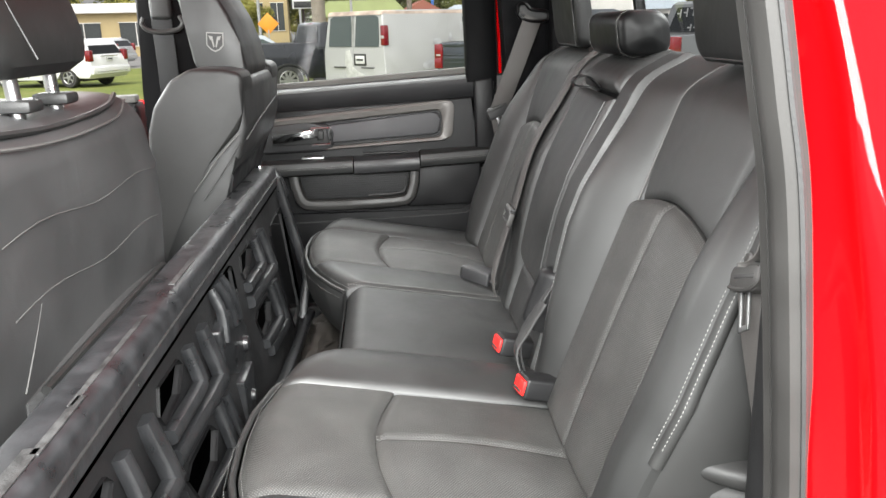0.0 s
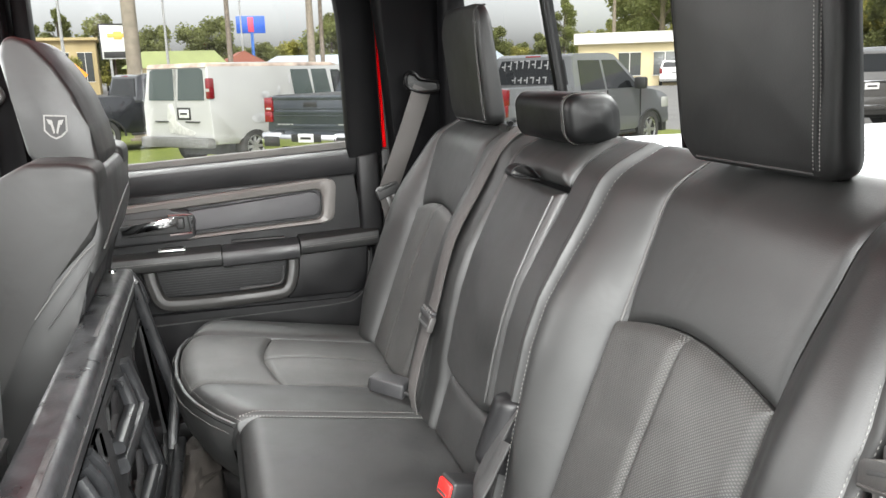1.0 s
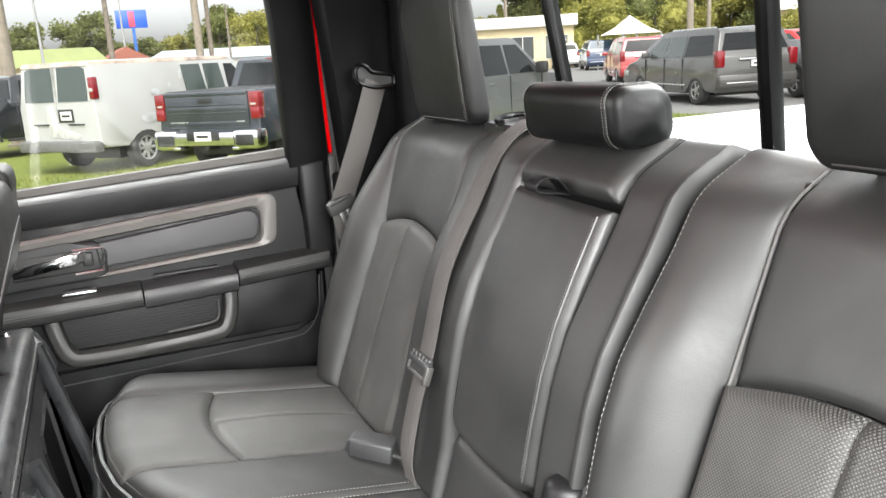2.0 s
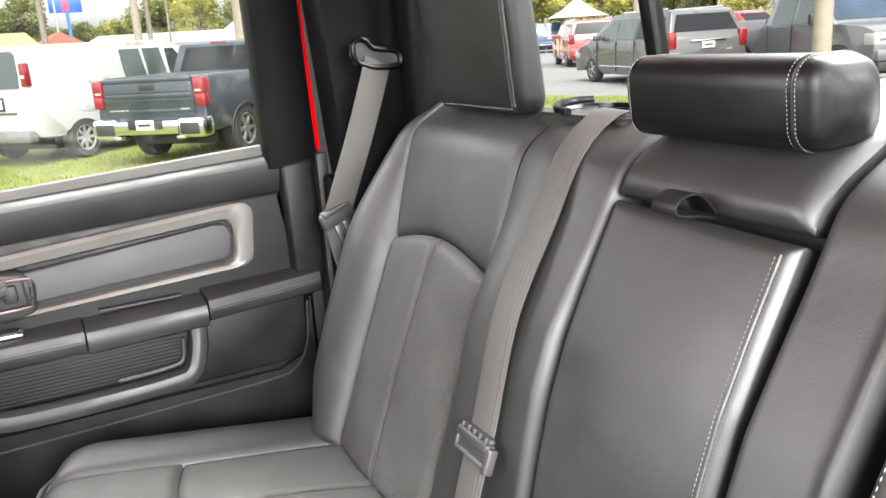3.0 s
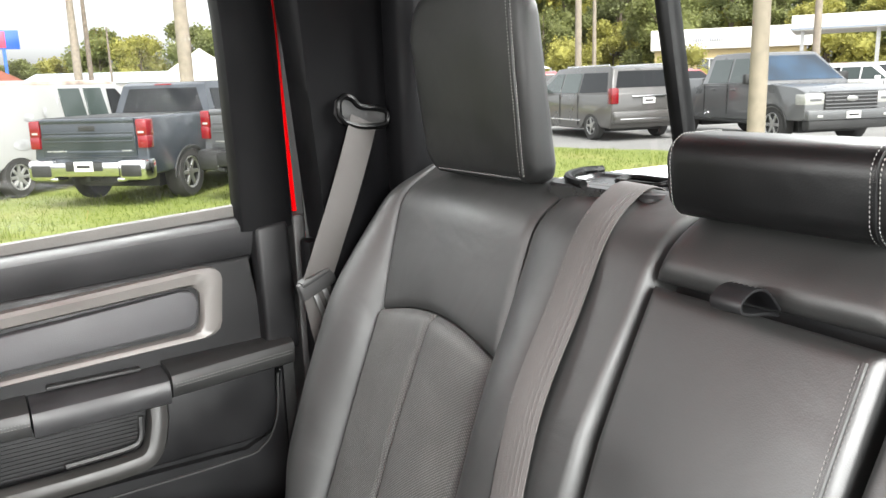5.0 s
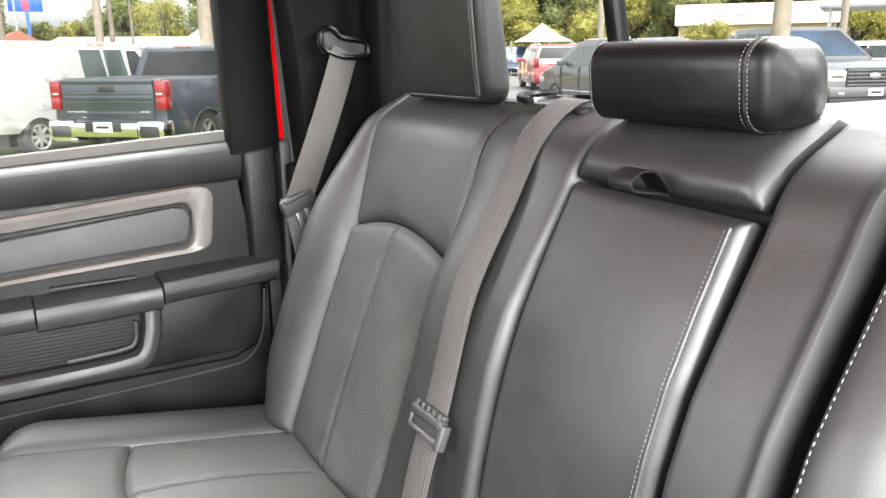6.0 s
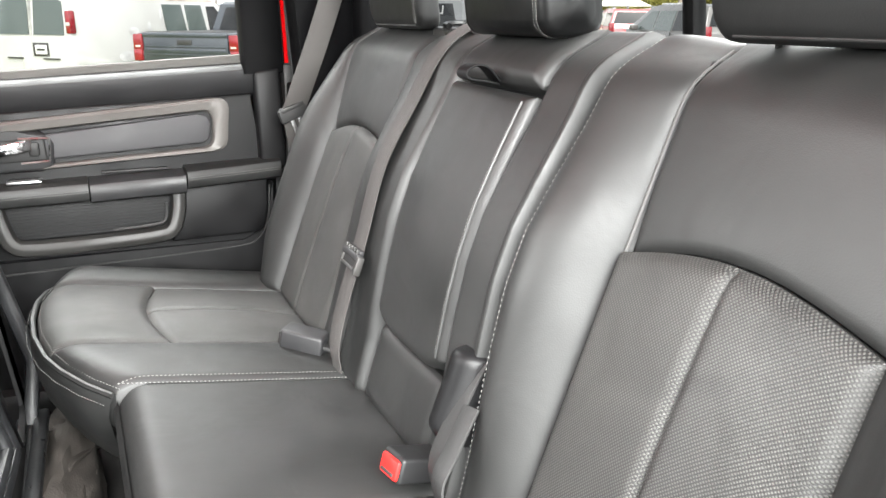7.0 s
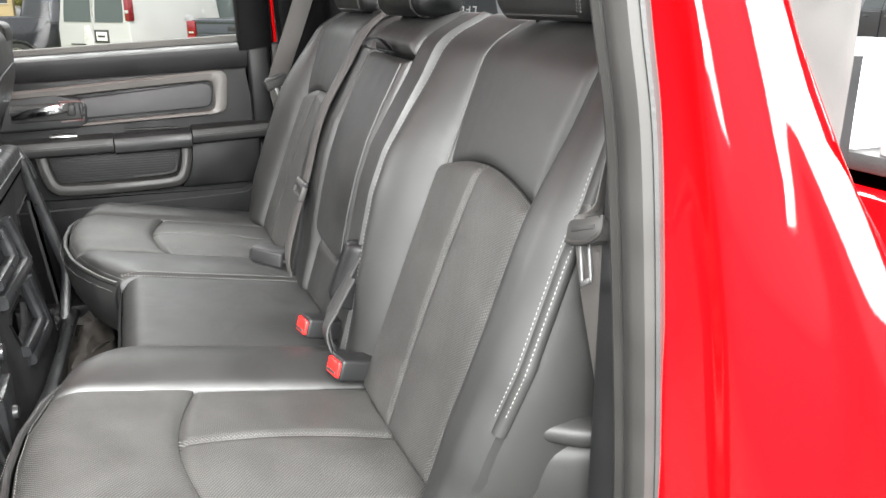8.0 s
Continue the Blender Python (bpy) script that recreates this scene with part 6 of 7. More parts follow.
def pickup(label, colour, width=2.05, roof=1.92, wb=3.7, x0=-1.15, x1=4.75, belt=1.22, rail=1.36, cab=(0.85, 3.05), glass=None, screen=None, rim=None, front_dark=TRIMBLACK, wheel_r=0.41, spokes=6, chrome=True):
    c = Car("pickup_truck", label, "truck", width, colour, belt, roof, 0.19)
    r = wheel_r
    lowz = 0.52
    c.shell("body", [(x0, lowz + 0.05), (x0 + 0.02, rail), (x0 + 0.1, rail + 0.02), (cab[0] - 0.02, rail + 0.02), (cab[0], belt), (cab[1] + 0.35, belt), (cab[1] + 0.6, belt + 0.03), (x1 - 0.35, belt - 0.06), (x1 - 0.06, belt - 0.14), (x1, belt - 0.35), (x1, lowz + 0.05)]
            + [(x1 - 0.1, lowz)] + arch_cut(wb, r * 1.22, lowz) + [(wb - r * 1.5, lowz - 0.06), (r * 1.5, lowz - 0.06)] + arch_cut(0, r * 1.22, lowz) + [(x0 + 0.1, lowz)], bevel=0.04)
    roofline = [(cab[0], belt - 0.02), (cab[0] + 0.10, belt + 0.1), (cab[0] + 0.20, roof - 0.06), (cab[0] + 0.32, roof - 0.01), (cab[1] - 0.75, roof), (cab[1] - 0.5, roof - 0.03), (cab[1] + 0.40, belt + 0.02), (cab[1] + 0.42, belt - 0.03)]
    c.shell("cab", roofline, bevel=0.06)
    b1, t1 = belt + 0.05, roof - 0.13
    mid = (cab[0] + cab[1]) / 2 + 0.05
    c.side_pane([(cab[0] + 0.28, b1), (cab[0] + 0.36, t1), (mid - 0.06, t1), (mid - 0.05, b1)], glass)
    c.side_pane([(mid + 0.04, b1), (mid + 0.04, t1), (cab[1] - 0.52, t1), (cab[1] + 0.12, b1 + 0.04), (cab[1] + 0.12, b1)], glass)
    c.end_pane((cab[0] + 0.10, belt + 0.1), (cab[0] + 0.20, roof - 0.06), 0.13, "rear_window", glass)
    c.end_pane((cab[1] + 0.38, belt + 0.03), (cab[1] - 0.5, roof - 0.03), 0.08, "windscreen", screen or CAR_GLASS)
    # bed well, tailgate, lamps
    # flat black plate on the solid bed, for the shade inside it
    c.box("bed_well", (x0 + 0.10, -c.w + 0.16, rail + 0.012), (cab[0] - 0.06, c.w - 0.16, rail + 0.024), TRIMBLACK, 0.0)
    gate = c.box("tailgate", (x0 - 0.025, -c.w + 0.20, 0.80), (x0 + 0.03, c.w - 0.20, rail + 0.015), colour, 0.02)
    c.box("tailgate_lip", (x0 - 0.04, -c.w + 0.20, rail - 0.06), (x0 + 0.0, c.w - 0.20, rail + 0.005), colour, 0.012, parent=gate)
    c.box("tailgate_crease", (x0 - 0.038, -c.w + 0.24, 1.03), (x0 - 0.01, c.w - 0.24, 1.05), colour, 0.004, parent=gate)
    c.box("tailgate_crease", (x0 - 0.038, -c.w + 0.24, 1.16), (x0 - 0.01, c.w - 0.24, 1.18), colour, 0.004, parent=gate)
    c.box("tailgate_panel", (x0 - 0.031, -c.w + 0.24, 1.062), (x0 - 0.01, c.w - 0.24, 1.148), colour, 0.012, parent=gate)
    c.box("tailgate_fold", (x0 - 0.032, -c.w + 0.24, 0.84), (x0 - 0.01, c.w - 0.24, 0.90), colour, 0.01, parent=gate)
    c.pair("tail_lamp", (x0 - 0.03, c.w - 0.165, 0.93), (x0 + 0.14, c.w + 0.004, 1.12), TAIL, 0.02)
    c.pair("upper_tail_lamp", (x0 - 0.03, c.w - 0.185, 1.105), (x0 + 0.18, c.w + 0.004, 1.365), TAIL, 0.03)
    c.pair("reversing_lamp", (x0 - 0.034, c.w - 0.15, 1.150), (x0 + 0.0, c.w - 0.045, 1.185), CLEAR, 0.008)
    metal = CHROME if chrome else TRIMBLACK
    c.box("rear_bumper", (x0 - 0.20, -c.w + 0.42, 0.52), (x0 + 0.02, c.w - 0.42, 0.74), metal, 0.03)
    c.pair("bumper_corner", (x0 - 0.17, c.w - 0.46, 0.45), (x0 + 0.18, c.w + 0.012, 0.78), metal, 0.07)
    c.pair("bumper_step", (x0 - 0.182, c.w - 0.41, 0.51), (x0 + 0.02, c.w - 0.06, 0.70), TRIMBLACK, 0.03)
    c.box("plate_recess", (x0 - 0.206, -0.32, 0.60), (x0 - 0.1, 0.32, 0.74), TRIMBLACK, 0.02)
    pl = c.box("number_plate", (x0 - 0.215, -0.16, 0.60), (x0 - 0.2, 0.16, 0.75), PLATE, 0.004)
    c.box("plate_bar", (x0 - 0.219, -0.11, 0.655), (x0 - 0.214, 0.11, 0.695), TRIMBLACK, 0.0, parent=pl)
    c.pair("exhaust_tip", (x0 - 0.16, 0.50, 0.44), (x0 + 0.1, 0.64, 0.50), metal, 0.02)
    c.box("spare_wheel", (x0 + 0.15, -0.40, 0.33), (x0 + 0.85, 0.40, 0.55), TYRE, 0.09)
    c.box("hitch", (x0 - 0.14, -0.05, 0.44), (x0 + 0.2, 0.05, 0.54), TRIMBLACK, 0.01)
    c.box("brake_lamp", (cab[0] + 0.20, -0.16, roof - 0.065), (cab[0] + 0.24, 0.16, roof - 0.035), TAIL, 0.006)
    c.box("tailgate_badge", (x0 - 0.034, c.w - 0.62, 0.885), (x0 - 0.02, c.w - 0.28, 0.905), ALLOY, 0.003, parent=gate)
    c.box("tailgate_badge", (x0 - 0.034, -c.w + 0.28, 0.885), (x0 - 0.02, -c.w + 0.44, 0.905), ALLOY, 0.003, parent=gate)
    c.box("tailgate_handle", (x0 - 0.036, -0.14, 1.20), (x0 - 0.02, 0.14, 1.28), TRIMBLACK, 0.01, parent=gate)
    for sg in (1, -1):
        for wx in (0, wb):
            line = [(wx + r * 1.24 * math.cos(math.pi * k / 14), sg * (c.hw(0.8) + 0.004), r * 1.24 * 0.86 * math.sin(math.pi * k / 14) + r * 0.93) for k in range(15)]
            part("arch_lip", sweep(line, slab(0.035, 0.05, 0.01), side=(0, 1, 0)), TRIMBLACK, c.root)
    # front
    g = c.box("grille", (x1 - 0.06, -c.w + 0.42, 0.72), (x1 + 0.025, c.w - 0.42, belt - 0.14), front_dark, 0.03)
    for k in range(5):
        z = lerp(0.76, belt - 0.18, k / 4)
        c.box("grille_bar", (x1 + 0.01, -c.w + 0.44, z - 0.014), (x1 + 0.04, c.w - 0.44, z + 0.014), colour if not chrome else STEEL_RIM, 0.008, parent=g)
    part("badge", moved(lathe([(0.12, 0.0), (0.125, 0.012), (0.10, 0.02), (0.0, 0.022)], 20), Matrix.Translation((x1 + 0.035, 0, 0.93)) @ pose(0, 0, 0, 0, 90, 0) @ Matrix.Diagonal((0.45, 1.0, 1, 1))), ALLOY, g, "plain oval badge")
    c.pair("lamp_divider", (x1 - 0.20, c.w - 0.36, 0.90), (x1 + 0.020, c.w - 0.10, 0.95), colour, 0.01)
    c.pair("fog_lamp", (x1 + 0.02, c.w - 0.34, 0.58), (x1 + 0.112, c.w - 0.22, 0.63), CLEAR, 0.01)
    c.pair("headlamp", (x1 - 0.32, c.w - 0.44, 0.82), (x1 + 0.012, c.w + 0.006, belt - 0.17), CLEAR, 0.04)
    c.box("front_bumper", (x1 - 0.10, -c.w + 0.02, 0.52), (x1 + 0.10, c.w - 0.02, 0.73), metal if chrome else colour, 0.05)
    c.box("lower_grille", (x1 - 0.15, -c.w + 0.06, 0.34), (x1 + 0.07, c.w - 0.06, 0.53), TRIMBLACK, 0.03)
    pl = c.box("number_plate", (x1 + 0.10, -0.16, 0.55), (x1 + 0.115, 0.16, 0.69), PLATE, 0.004)
    c.box("plate_bar", (x1 + 0.114, -0.11, 0.60), (x1 + 0.119, 0.11, 0.64), TRIMBLACK, 0.0, parent=pl)
    for sg in (1, -1):
        part("mirror", box((cab[1] - 0.10, min(sg * c.w, sg * (c.w + 0.24)), belt + 0.02), (cab[1] + 0.04, max(sg * c.w, sg * (c.w + 0.24)), belt + 0.24), 0.04), TRIMBLACK, c.root)
        for x in (cab[0] + 0.42, mid + 0.10):
            part("door_handle", box((x, sg * (c.w - 0.045) - 0.03, belt - 0.12), (x + 0.2, sg * (c.w - 0.045) + 0.03, belt - 0.08), 0.012), colour if not chrome else CHROME, c.root)
        for x in (cab[0] + 0.18, mid, cab[1] + 0.22):
            part("door_gap", box((x - 0.006, sg * (c.w - 0.012) - 0.012, 0.58), (x + 0.006, sg * (c.w - 0.012) + 0.012, belt + 0.02)), TRIMBLACK, c.root)
        part("step_bar", box((r * 1.6, sg * (c.w - 0.02) - 0.05, 0.40), (wb - r * 1.6, sg * (c.w - 0.02) + 0.05, 0.46), 0.02), TRIMBLACK, c.root)
    c.wheels(wb, r, 0.28, rim, spokes)
    return c


SLATE = paint("slate_metallic_paint", (0.020, 0.026, 0.034), 0.32)
pickup("dark slate crew cab pickup with chrome rear bumper on grass", SLATE, width=2.0, x0=-1.22, wheel_r=0.43, rail=1.375).place(2.5, 14.99, 46.9)
ford = pickup("dusty grey older pickup with window writing, on grass", paint("dusty_grey_paint", (0.085, 0.088, 0.092), 0.4), x0=-1.2, x1=4.48, chrome=False, glass=CAR_GLASS).place(4.78, 13.22, 32)
black = pickup("black pickup with bright alloy wheels behind the van", paint("black_paint", (0.012, 0.013, 0.016), 0.25), spokes=10, wheel_r=0.43).place(-2.98, 22.26, 26.8)
pickup("dark grey pickup facing the lot with black grille", paint("dark_grey_paint", (0.088, 0.090, 0.092), 0.3), chrome=False, screen=BLUE_GLASS, glass=PALE_GLASS, front_dark=TRIMBLACK).place(16.65, 14.51, -109.9)
# the worn writing on the older pickup's rear glass, past reading
def glass_point(y, z):
    k = (z - 1.32) / (1.86 - 1.32)
    return Matrix.Translation((lerp(0.95, 1.05, k) - 0.018, y, z)) @ pose(0, 0, 0, 0, 10.5, 0)


rnd = random.Random(12)
for y0, z, count, h, arch_ in ((0.62, 1.62, 9, 0.15, 0.05), (0.36, 1.40, 6, 0.12, 0.0)):
    strokes = []
    for k in range(count):
        y, rise = y0 - 0.135 * k, arch_ * math.sin(math.pi * (k + 0.5) / count)
        strokes.append(moved(box((-0.004, -0.045, 0.0), (0.004, -0.020, h), 0.003), glass_point(y, z + rise)))
        low = h * rnd.choice((0.02, 0.40, 0.80))
        strokes.append(moved(box((-0.004, -0.022, low), (0.004, 0.040, low + 0.026), 0.003), glass_point(y, z + rise)))
    part("writing_bar", merge(bmesh.new(), *strokes), FAINT_PAINT, ford.root, "faint white hand-written marker on the glass")


def van(colour):
    c = Car("cargo_van", "white cargo van with dented side and red tail lamps", "van", 2.0, colour, 1.25, 2.08, 0.12)
    x0, x1, wb, r = -1.12, 4.55, 3.43, 0.38
    c.shell("body", [(x0, 0.62), (x0 + 0.0, 1.25), (x0 + 0.07, 1.98), (x0 + 0.16, 2.07), (0.9, 2.08), (2.7, 2.07), (3.0, 2.02), (3.62, 1.36), (4.30, 1.18), (4.50, 1.02), (x1, 0.62), (x1 - 0.1, 0.48)]
            + arch_cut(wb, r * 1.25, 0.48) + [(wb - 0.6, 0.42), (0.6, 0.42)] + arch_cut(0, r * 1.25, 0.48) + [(x0 + 0.12, 0.50)], bevel=0.06)
    c.shell("roof_rust_band", [(x0 + 0.05, 1.985), (x0 + 0.09, 2.065), (2.6, 2.068), (2.9, 2.03), (2.9, 1.985)], surface("sunburnt_paint", (0.42, 0.33, 0.27), 0.7, vary=0.5, scale=3), 0.02)
    for sg in (1, -1):
        y0, y1 = sorted((sg * 0.05, sg * 0.80))
        bm = bmesh.new()
        a = [bm.verts.new((lerp(x0, x0 + 0.07, (z - 1.25) / 0.73) - 0.014, y, z)) for y, z in ((sg * 0.06, 1.36), (sg * 0.80, 1.36), (sg * 0.80, 1.52), (sg * 0.76, 1.93), (sg * 0.66, 1.97), (sg * 0.08, 1.97))]
        b = [bm.verts.new(v.co + Vector((0.05, 0, 0))) for v in a]
        bm.faces.new(a)
        for k in range(6):
            bm.faces.new((a[k], b[k], b[(k + 1) % 6], a[(k + 1) % 6]))
        part("rear_window", bm, PALE_GLASS, c.root, smooth=False)
        if sg < 0:
            part("tail_lamp", box((x0 - 0.012, sg * 0.925 - 0.06, 1.38), (x0 + 0.13, sg * 0.925 + 0.06, 1.78), 0.03), TAIL, c.root)
            part("reversing_lamp", box((x0 - 0.017, sg * 0.925 - 0.05, 1.52), (x0 + 0.0, sg * 0.925 + 0.05, 1.58), 0.01), CLEAR, c.root)
        part("door_handle", box((x0 - 0.03, sg * 0.45 - 0.2, 0.93), (x0 + 0.01, sg * 0.45 + 0.2, 0.955), 0.008), TRIMBLACK, c.root)
    part("door_gap", box((x0 - 0.006, -0.008, 0.66), (x0 + 0.05, 0.008, 1.98)), STEEL_RIM, c.root)
    c.box("plate_recess", (x0 - 0.016, -0.40, 0.98), (x0 + 0.01, -0.02, 1.22), TRIMBLACK, 0.01)
    pl = c.box("number_plate", (x0 - 0.024, -0.36, 1.02), (x0 - 0.010, -0.08, 1.18), PLATE, 0.004)
    c.box("plate_bar", (x0 - 0.028, -0.32, 1.08), (x0 - 0.022, -0.12, 1.12), TRIMBLACK, 0.0, parent=pl)
    part("primer_patch", prism([(0.06, 0.72), (0.24, 0.70), (0.30, 0.95), (0.24, 1.28), (0.12, 1.30), (0.04, 1.05)], "x", x0 - 0.010, x0 + 0.01, 0.003), surface("grey_primer", (0.45, 0.45, 0.42), 0.7), c.root)
    part("primer_patch", prism([(-0.42, 0.66), (-0.5, 0.74), (-0.1, 0.86), (0.04, 0.96), (0.10, 0.70)], "x", x0 - 0.010, x0 + 0.01, 0.003), surface("grey_primer_low", (0.45, 0.45, 0.42), 0.7), c.root)
    c.box("rear_bumper", (x0 - 0.16, -0.98, 0.44), (x0 + 0.06, 0.98, 0.64), surface("dull_grey_bumper", (0.12, 0.12, 0.115), 0.6), 0.03)
    c.side_pane([(1.35, 1.34), (1.30, 1.92), (1.86, 1.92), (1.92, 1.34)], PALE_GLASS)
    c.side_pane([(2.02, 1.34), (1.98, 1.92), (2.48, 1.92), (2.56, 1.34)], PALE_GLASS)
    c.side_pane([(2.70, 1.36), (2.66, 1.90), (2.92, 1.90), (3.40, 1.42), (3.40, 1.36)], CAR_GLASS)
    c.end_pane((3.62, 1.36), (3.0, 2.02), 0.1, "windscreen")
    for sg in (1, -1):
        dent = surface("dented_patch", (0.42, 0.42, 0.43), 0.5, vary=0.3, scale=4)
        for x, z, a, b in ((0.42, 1.42, 0.13, 0.07), (0.85, 1.50, 0.05, 0.10), (1.22, 1.72, 0.03, 0.10), (0.15, 0.95, 0.22, 0.10)):
            bm = lathe([(0.0, -0.004), (0.6, 0.0), (1.0, 0.004), (0.6, 0.008), (0.0, 0.010)], 14)
            part("dent", moved(bm, Matrix.Translation((x, sg * (c.hw(z) - 0.004), z)) @ pose(0, 0, 0, 90, 0, 0) @ Matrix.Diagonal((a, b, 1, 1))), dent, c.root)
        part("mirror", box((3.2, sg * 1.12 - 0.1, 1.36), (3.3, sg * 1.12 + 0.1, 1.66), 0.03), TRIMBLACK, c.root)
        part("door_gap", box((1.25, sg * 0.985 - 0.012, 0.55), (1.262, sg * 0.985 + 0.012, 1.3)), TRIMBLACK, c.root)
    c.wheels(wb, r, 0.25, STEEL_RIM, 8)
    return c


van(paint("white_van_paint", (0.37, 0.37, 0.36), 0.4)).place(0.2, 17.68, 41.9)


def people_carrier(label, colour, name="minivan", roof=1.74, belt=1.08, x0=-0.98, x1=4.15, wb=3.05, rear_glass=None, nose=0.95, tail=TAIL, width=2.0):
    c = Car(name, label, "car", width, colour, belt, roof, 0.2)
    r = 0.345
    c.shell("body", [(x0 + 0.03, 0.45), (x0, 0.62), (x0 + 0.03, belt), (x0 + 0.05, belt + 0.03), (wb + 0.15, belt), (x1 - 0.35, nose), (x1 - 0.05, nose - 0.2), (x1, 0.5), (x1 - 0.08, 0.28)]
            + arch_cut(wb, r * 1.22, 0.28) + [(wb - 0.6, 0.25), (0.6, 0.25)] + arch_cut(0, r * 1.22, 0.28) + [(x0 + 0.15, 0.30)], bevel=0.05)
    c.shell("cabin", [(x0 + 0.03, belt - 0.03), (x0 + 0.10, belt + 0.12), (x0 + 0.28, roof - 0.08), (x0 + 0.45, roof - 0.01), (1.6, roof), (2.1, roof - 0.04), (wb + 0.2, belt + 0.02), (wb + 0.2, belt - 0.03)], bevel=0.05)
    b1, t1 = belt + 0.04, roof - 0.15
    c.side_pane([(x0 + 0.28, b1 + 0.03), (x0 + 0.46, t1), (0.62, t1), (0.62, b1)], CAR_GLASS)
    c.side_pane([(0.70, b1), (0.70, t1), (1.55, t1), (1.60, b1)], PALE_GLASS)
    c.side_pane([(1.68, b1), (1.64, t1), (2.02, t1), (2.75, b1 + 0.04), (2.75, b1)], PALE_GLASS)
    c.end_pane((x0 + 0.10, belt + 0.12), (x0 + 0.28, roof - 0.08), 0.10, "rear_window", rear_glass or CAR_GLASS)
    c.end_pane((wb + 0.18, belt + 0.03), (2.1, roof - 0.04), 0.08, "windscreen")
    c.pair("tail_lamp", (x0 - 0.015, c.w - 0.20, 0.86), (x0 + 0.20, c.w + 0.004, 1.24), tail, 0.04)
    pl = c.box("number_plate", (x0 - 0.016, -0.16, 0.86), (x0 + 0.02, 0.16, 1.0), PLATE, 0.004)
    c.box("plate_bar", (x0 - 0.020, -0.11, 0.91), (x0 - 0.014, 0.11, 0.95), TRIMBLACK, 0.0, parent=pl)
    c.box("tailgate_trim", (x0 - 0.02, -0.45, 1.01), (x0 + 0.02, 0.45, 1.05), CHROME, 0.01)
    c.box("rear_bumper", (x0 - 0.08, -c.w + 0.03, 0.42), (x0 + 0.12, c.w - 0.03, 0.70), colour, 0.06)
    c.box("bumper_trim", (x0 - 0.085, -c.w + 0.2, 0.50), (x0, c.w - 0.2, 0.53), CHROME, 0.008)
    c.pair("headlamp", (x1 - 0.35, c.w - 0.40, 0.62), (x1 - 0.02, c.w + 0.003, 0.80), CLEAR, 0.04)
    c.box("grille", (x1 - 0.06, -0.45, 0.52), (x1 + 0.02, 0.45, 0.74), TRIMBLACK, 0.03)
    for sg in (1, -1):
        part("mirror", box((2.45, min(sg * (c.w - 0.02), sg * (c.w + 0.2)), belt + 0.02), (2.58, max(sg * (c.w - 0.02), sg * (c.w + 0.2)), belt + 0.17), 0.04), colour, c.root)
        part("side_trim", box((0.5, sg * c.w - 0.012, 0.44), (wb - 0.5, sg * c.w + 0.012, 0.47), 0.006), CHROME, c.root)
        for x in (0.66, 1.63, 2.72):
            part("door_gap", box((x - 0.006, sg * (c.w - 0.010) - 0.012, 0.34), (x + 0.006, sg * (c.w - 0.010) + 0.012, belt)), TRIMBLACK, c.root)
        part("roof_rail", box((-0.4, sg * (c.hw(roof) - 0.06) - 0.02, roof - 0.01), (1.7, sg * (c.hw(roof) - 0.06) + 0.02, roof + 0.035), 0.012), CHROME, c.root)
    c.wheels(wb, r, 0.23, ALLOY, 5)
    return c


GREY_VAN = paint("warm_grey_paint", (0.058, 0.055, 0.052), 0.3)
people_carrier("grey minivan with red tail lamps on the asphalt", GREY_VAN, tail=TAIL).place(14.07, 15.18, 76.5)
RED_CAR = paint("dark_red_car_paint", (0.34, 0.03, 0.03), 0.3)
WHITE_CAR = paint("white_car_paint", (0.75, 0.75, 0.74), 0.35)
people_carrier("red family car seen from behind on the asphalt", RED_CAR, "estate_car", 1.75, 1.05, wb=2.75, x1=3.7).place(19.8, 25.9, 62)
people_carrier("dark blue tall car on the asphalt", paint("navy_paint", (0.03, 0.05, 0.11), 0.3), "estate_car", 1.85, 1.15, wb=2.9, x1=3.9, rear_glass=BLUE_GLASS).place(30.3, 43.4, 62)
people_carrier("white tall car far across the asphalt", WHITE_CAR, "estate_car", 1.8, 1.15, wb=2.9, x1=3.9).place(33.2, 52.0, 60)
people_carrier("white car parked past the pickup", WHITE_CAR, "estate_car", 1.7, 1.05, wb=2.8, x1=3.8).place(31.0, 20.0, -100)
people_carrier("white car parked beside another white car", WHITE_CAR, "estate_car", 1.75, 1.1, wb=2.8, x1=3.8).place(36.2, 19.5, -100)
people_carrier("bright red car behind the dark grey pickup", paint("bright_red_paint", (0.5, 0.03, 0.03), 0.3), "estate_car", 1.7, 1.05, wb=2.8, x1=3.8).place(27.6, 27.0, -95)
people_carrier("white car on the grass past the front window", WHITE_CAR, "estate_car", 1.5, 0.95, wb=2.7, x1=3.6).place(-10.4, 29.0, 160)
people_carrier("silver car waiting beyond the grass", paint("silver_paint", (0.42, 0.43, 0.44), 0.3), "estate_car", 1.5, 0.95, wb=2.7, x1=3.6).place(-14.5, 44.0, 170)
people_carrier("pale car behind the black pickup", paint("pale_blue_grey_paint", (0.4, 0.43, 0.46), 0.3), "estate_car", 1.6, 1.0, wb=2.7, x1=3.6).place(-6.2, 27.5, 20)

# ---- poles, signs, wires ----
CONCRETE = surface("weathered_concrete_pole", (0.235, 0.20, 0.155), 0.85, vary=0.2, scale=4)
WOOD = surface("grey_wood_pole", (0.17, 0.14, 0.11), 0.9, vary=0.3, scale=5)


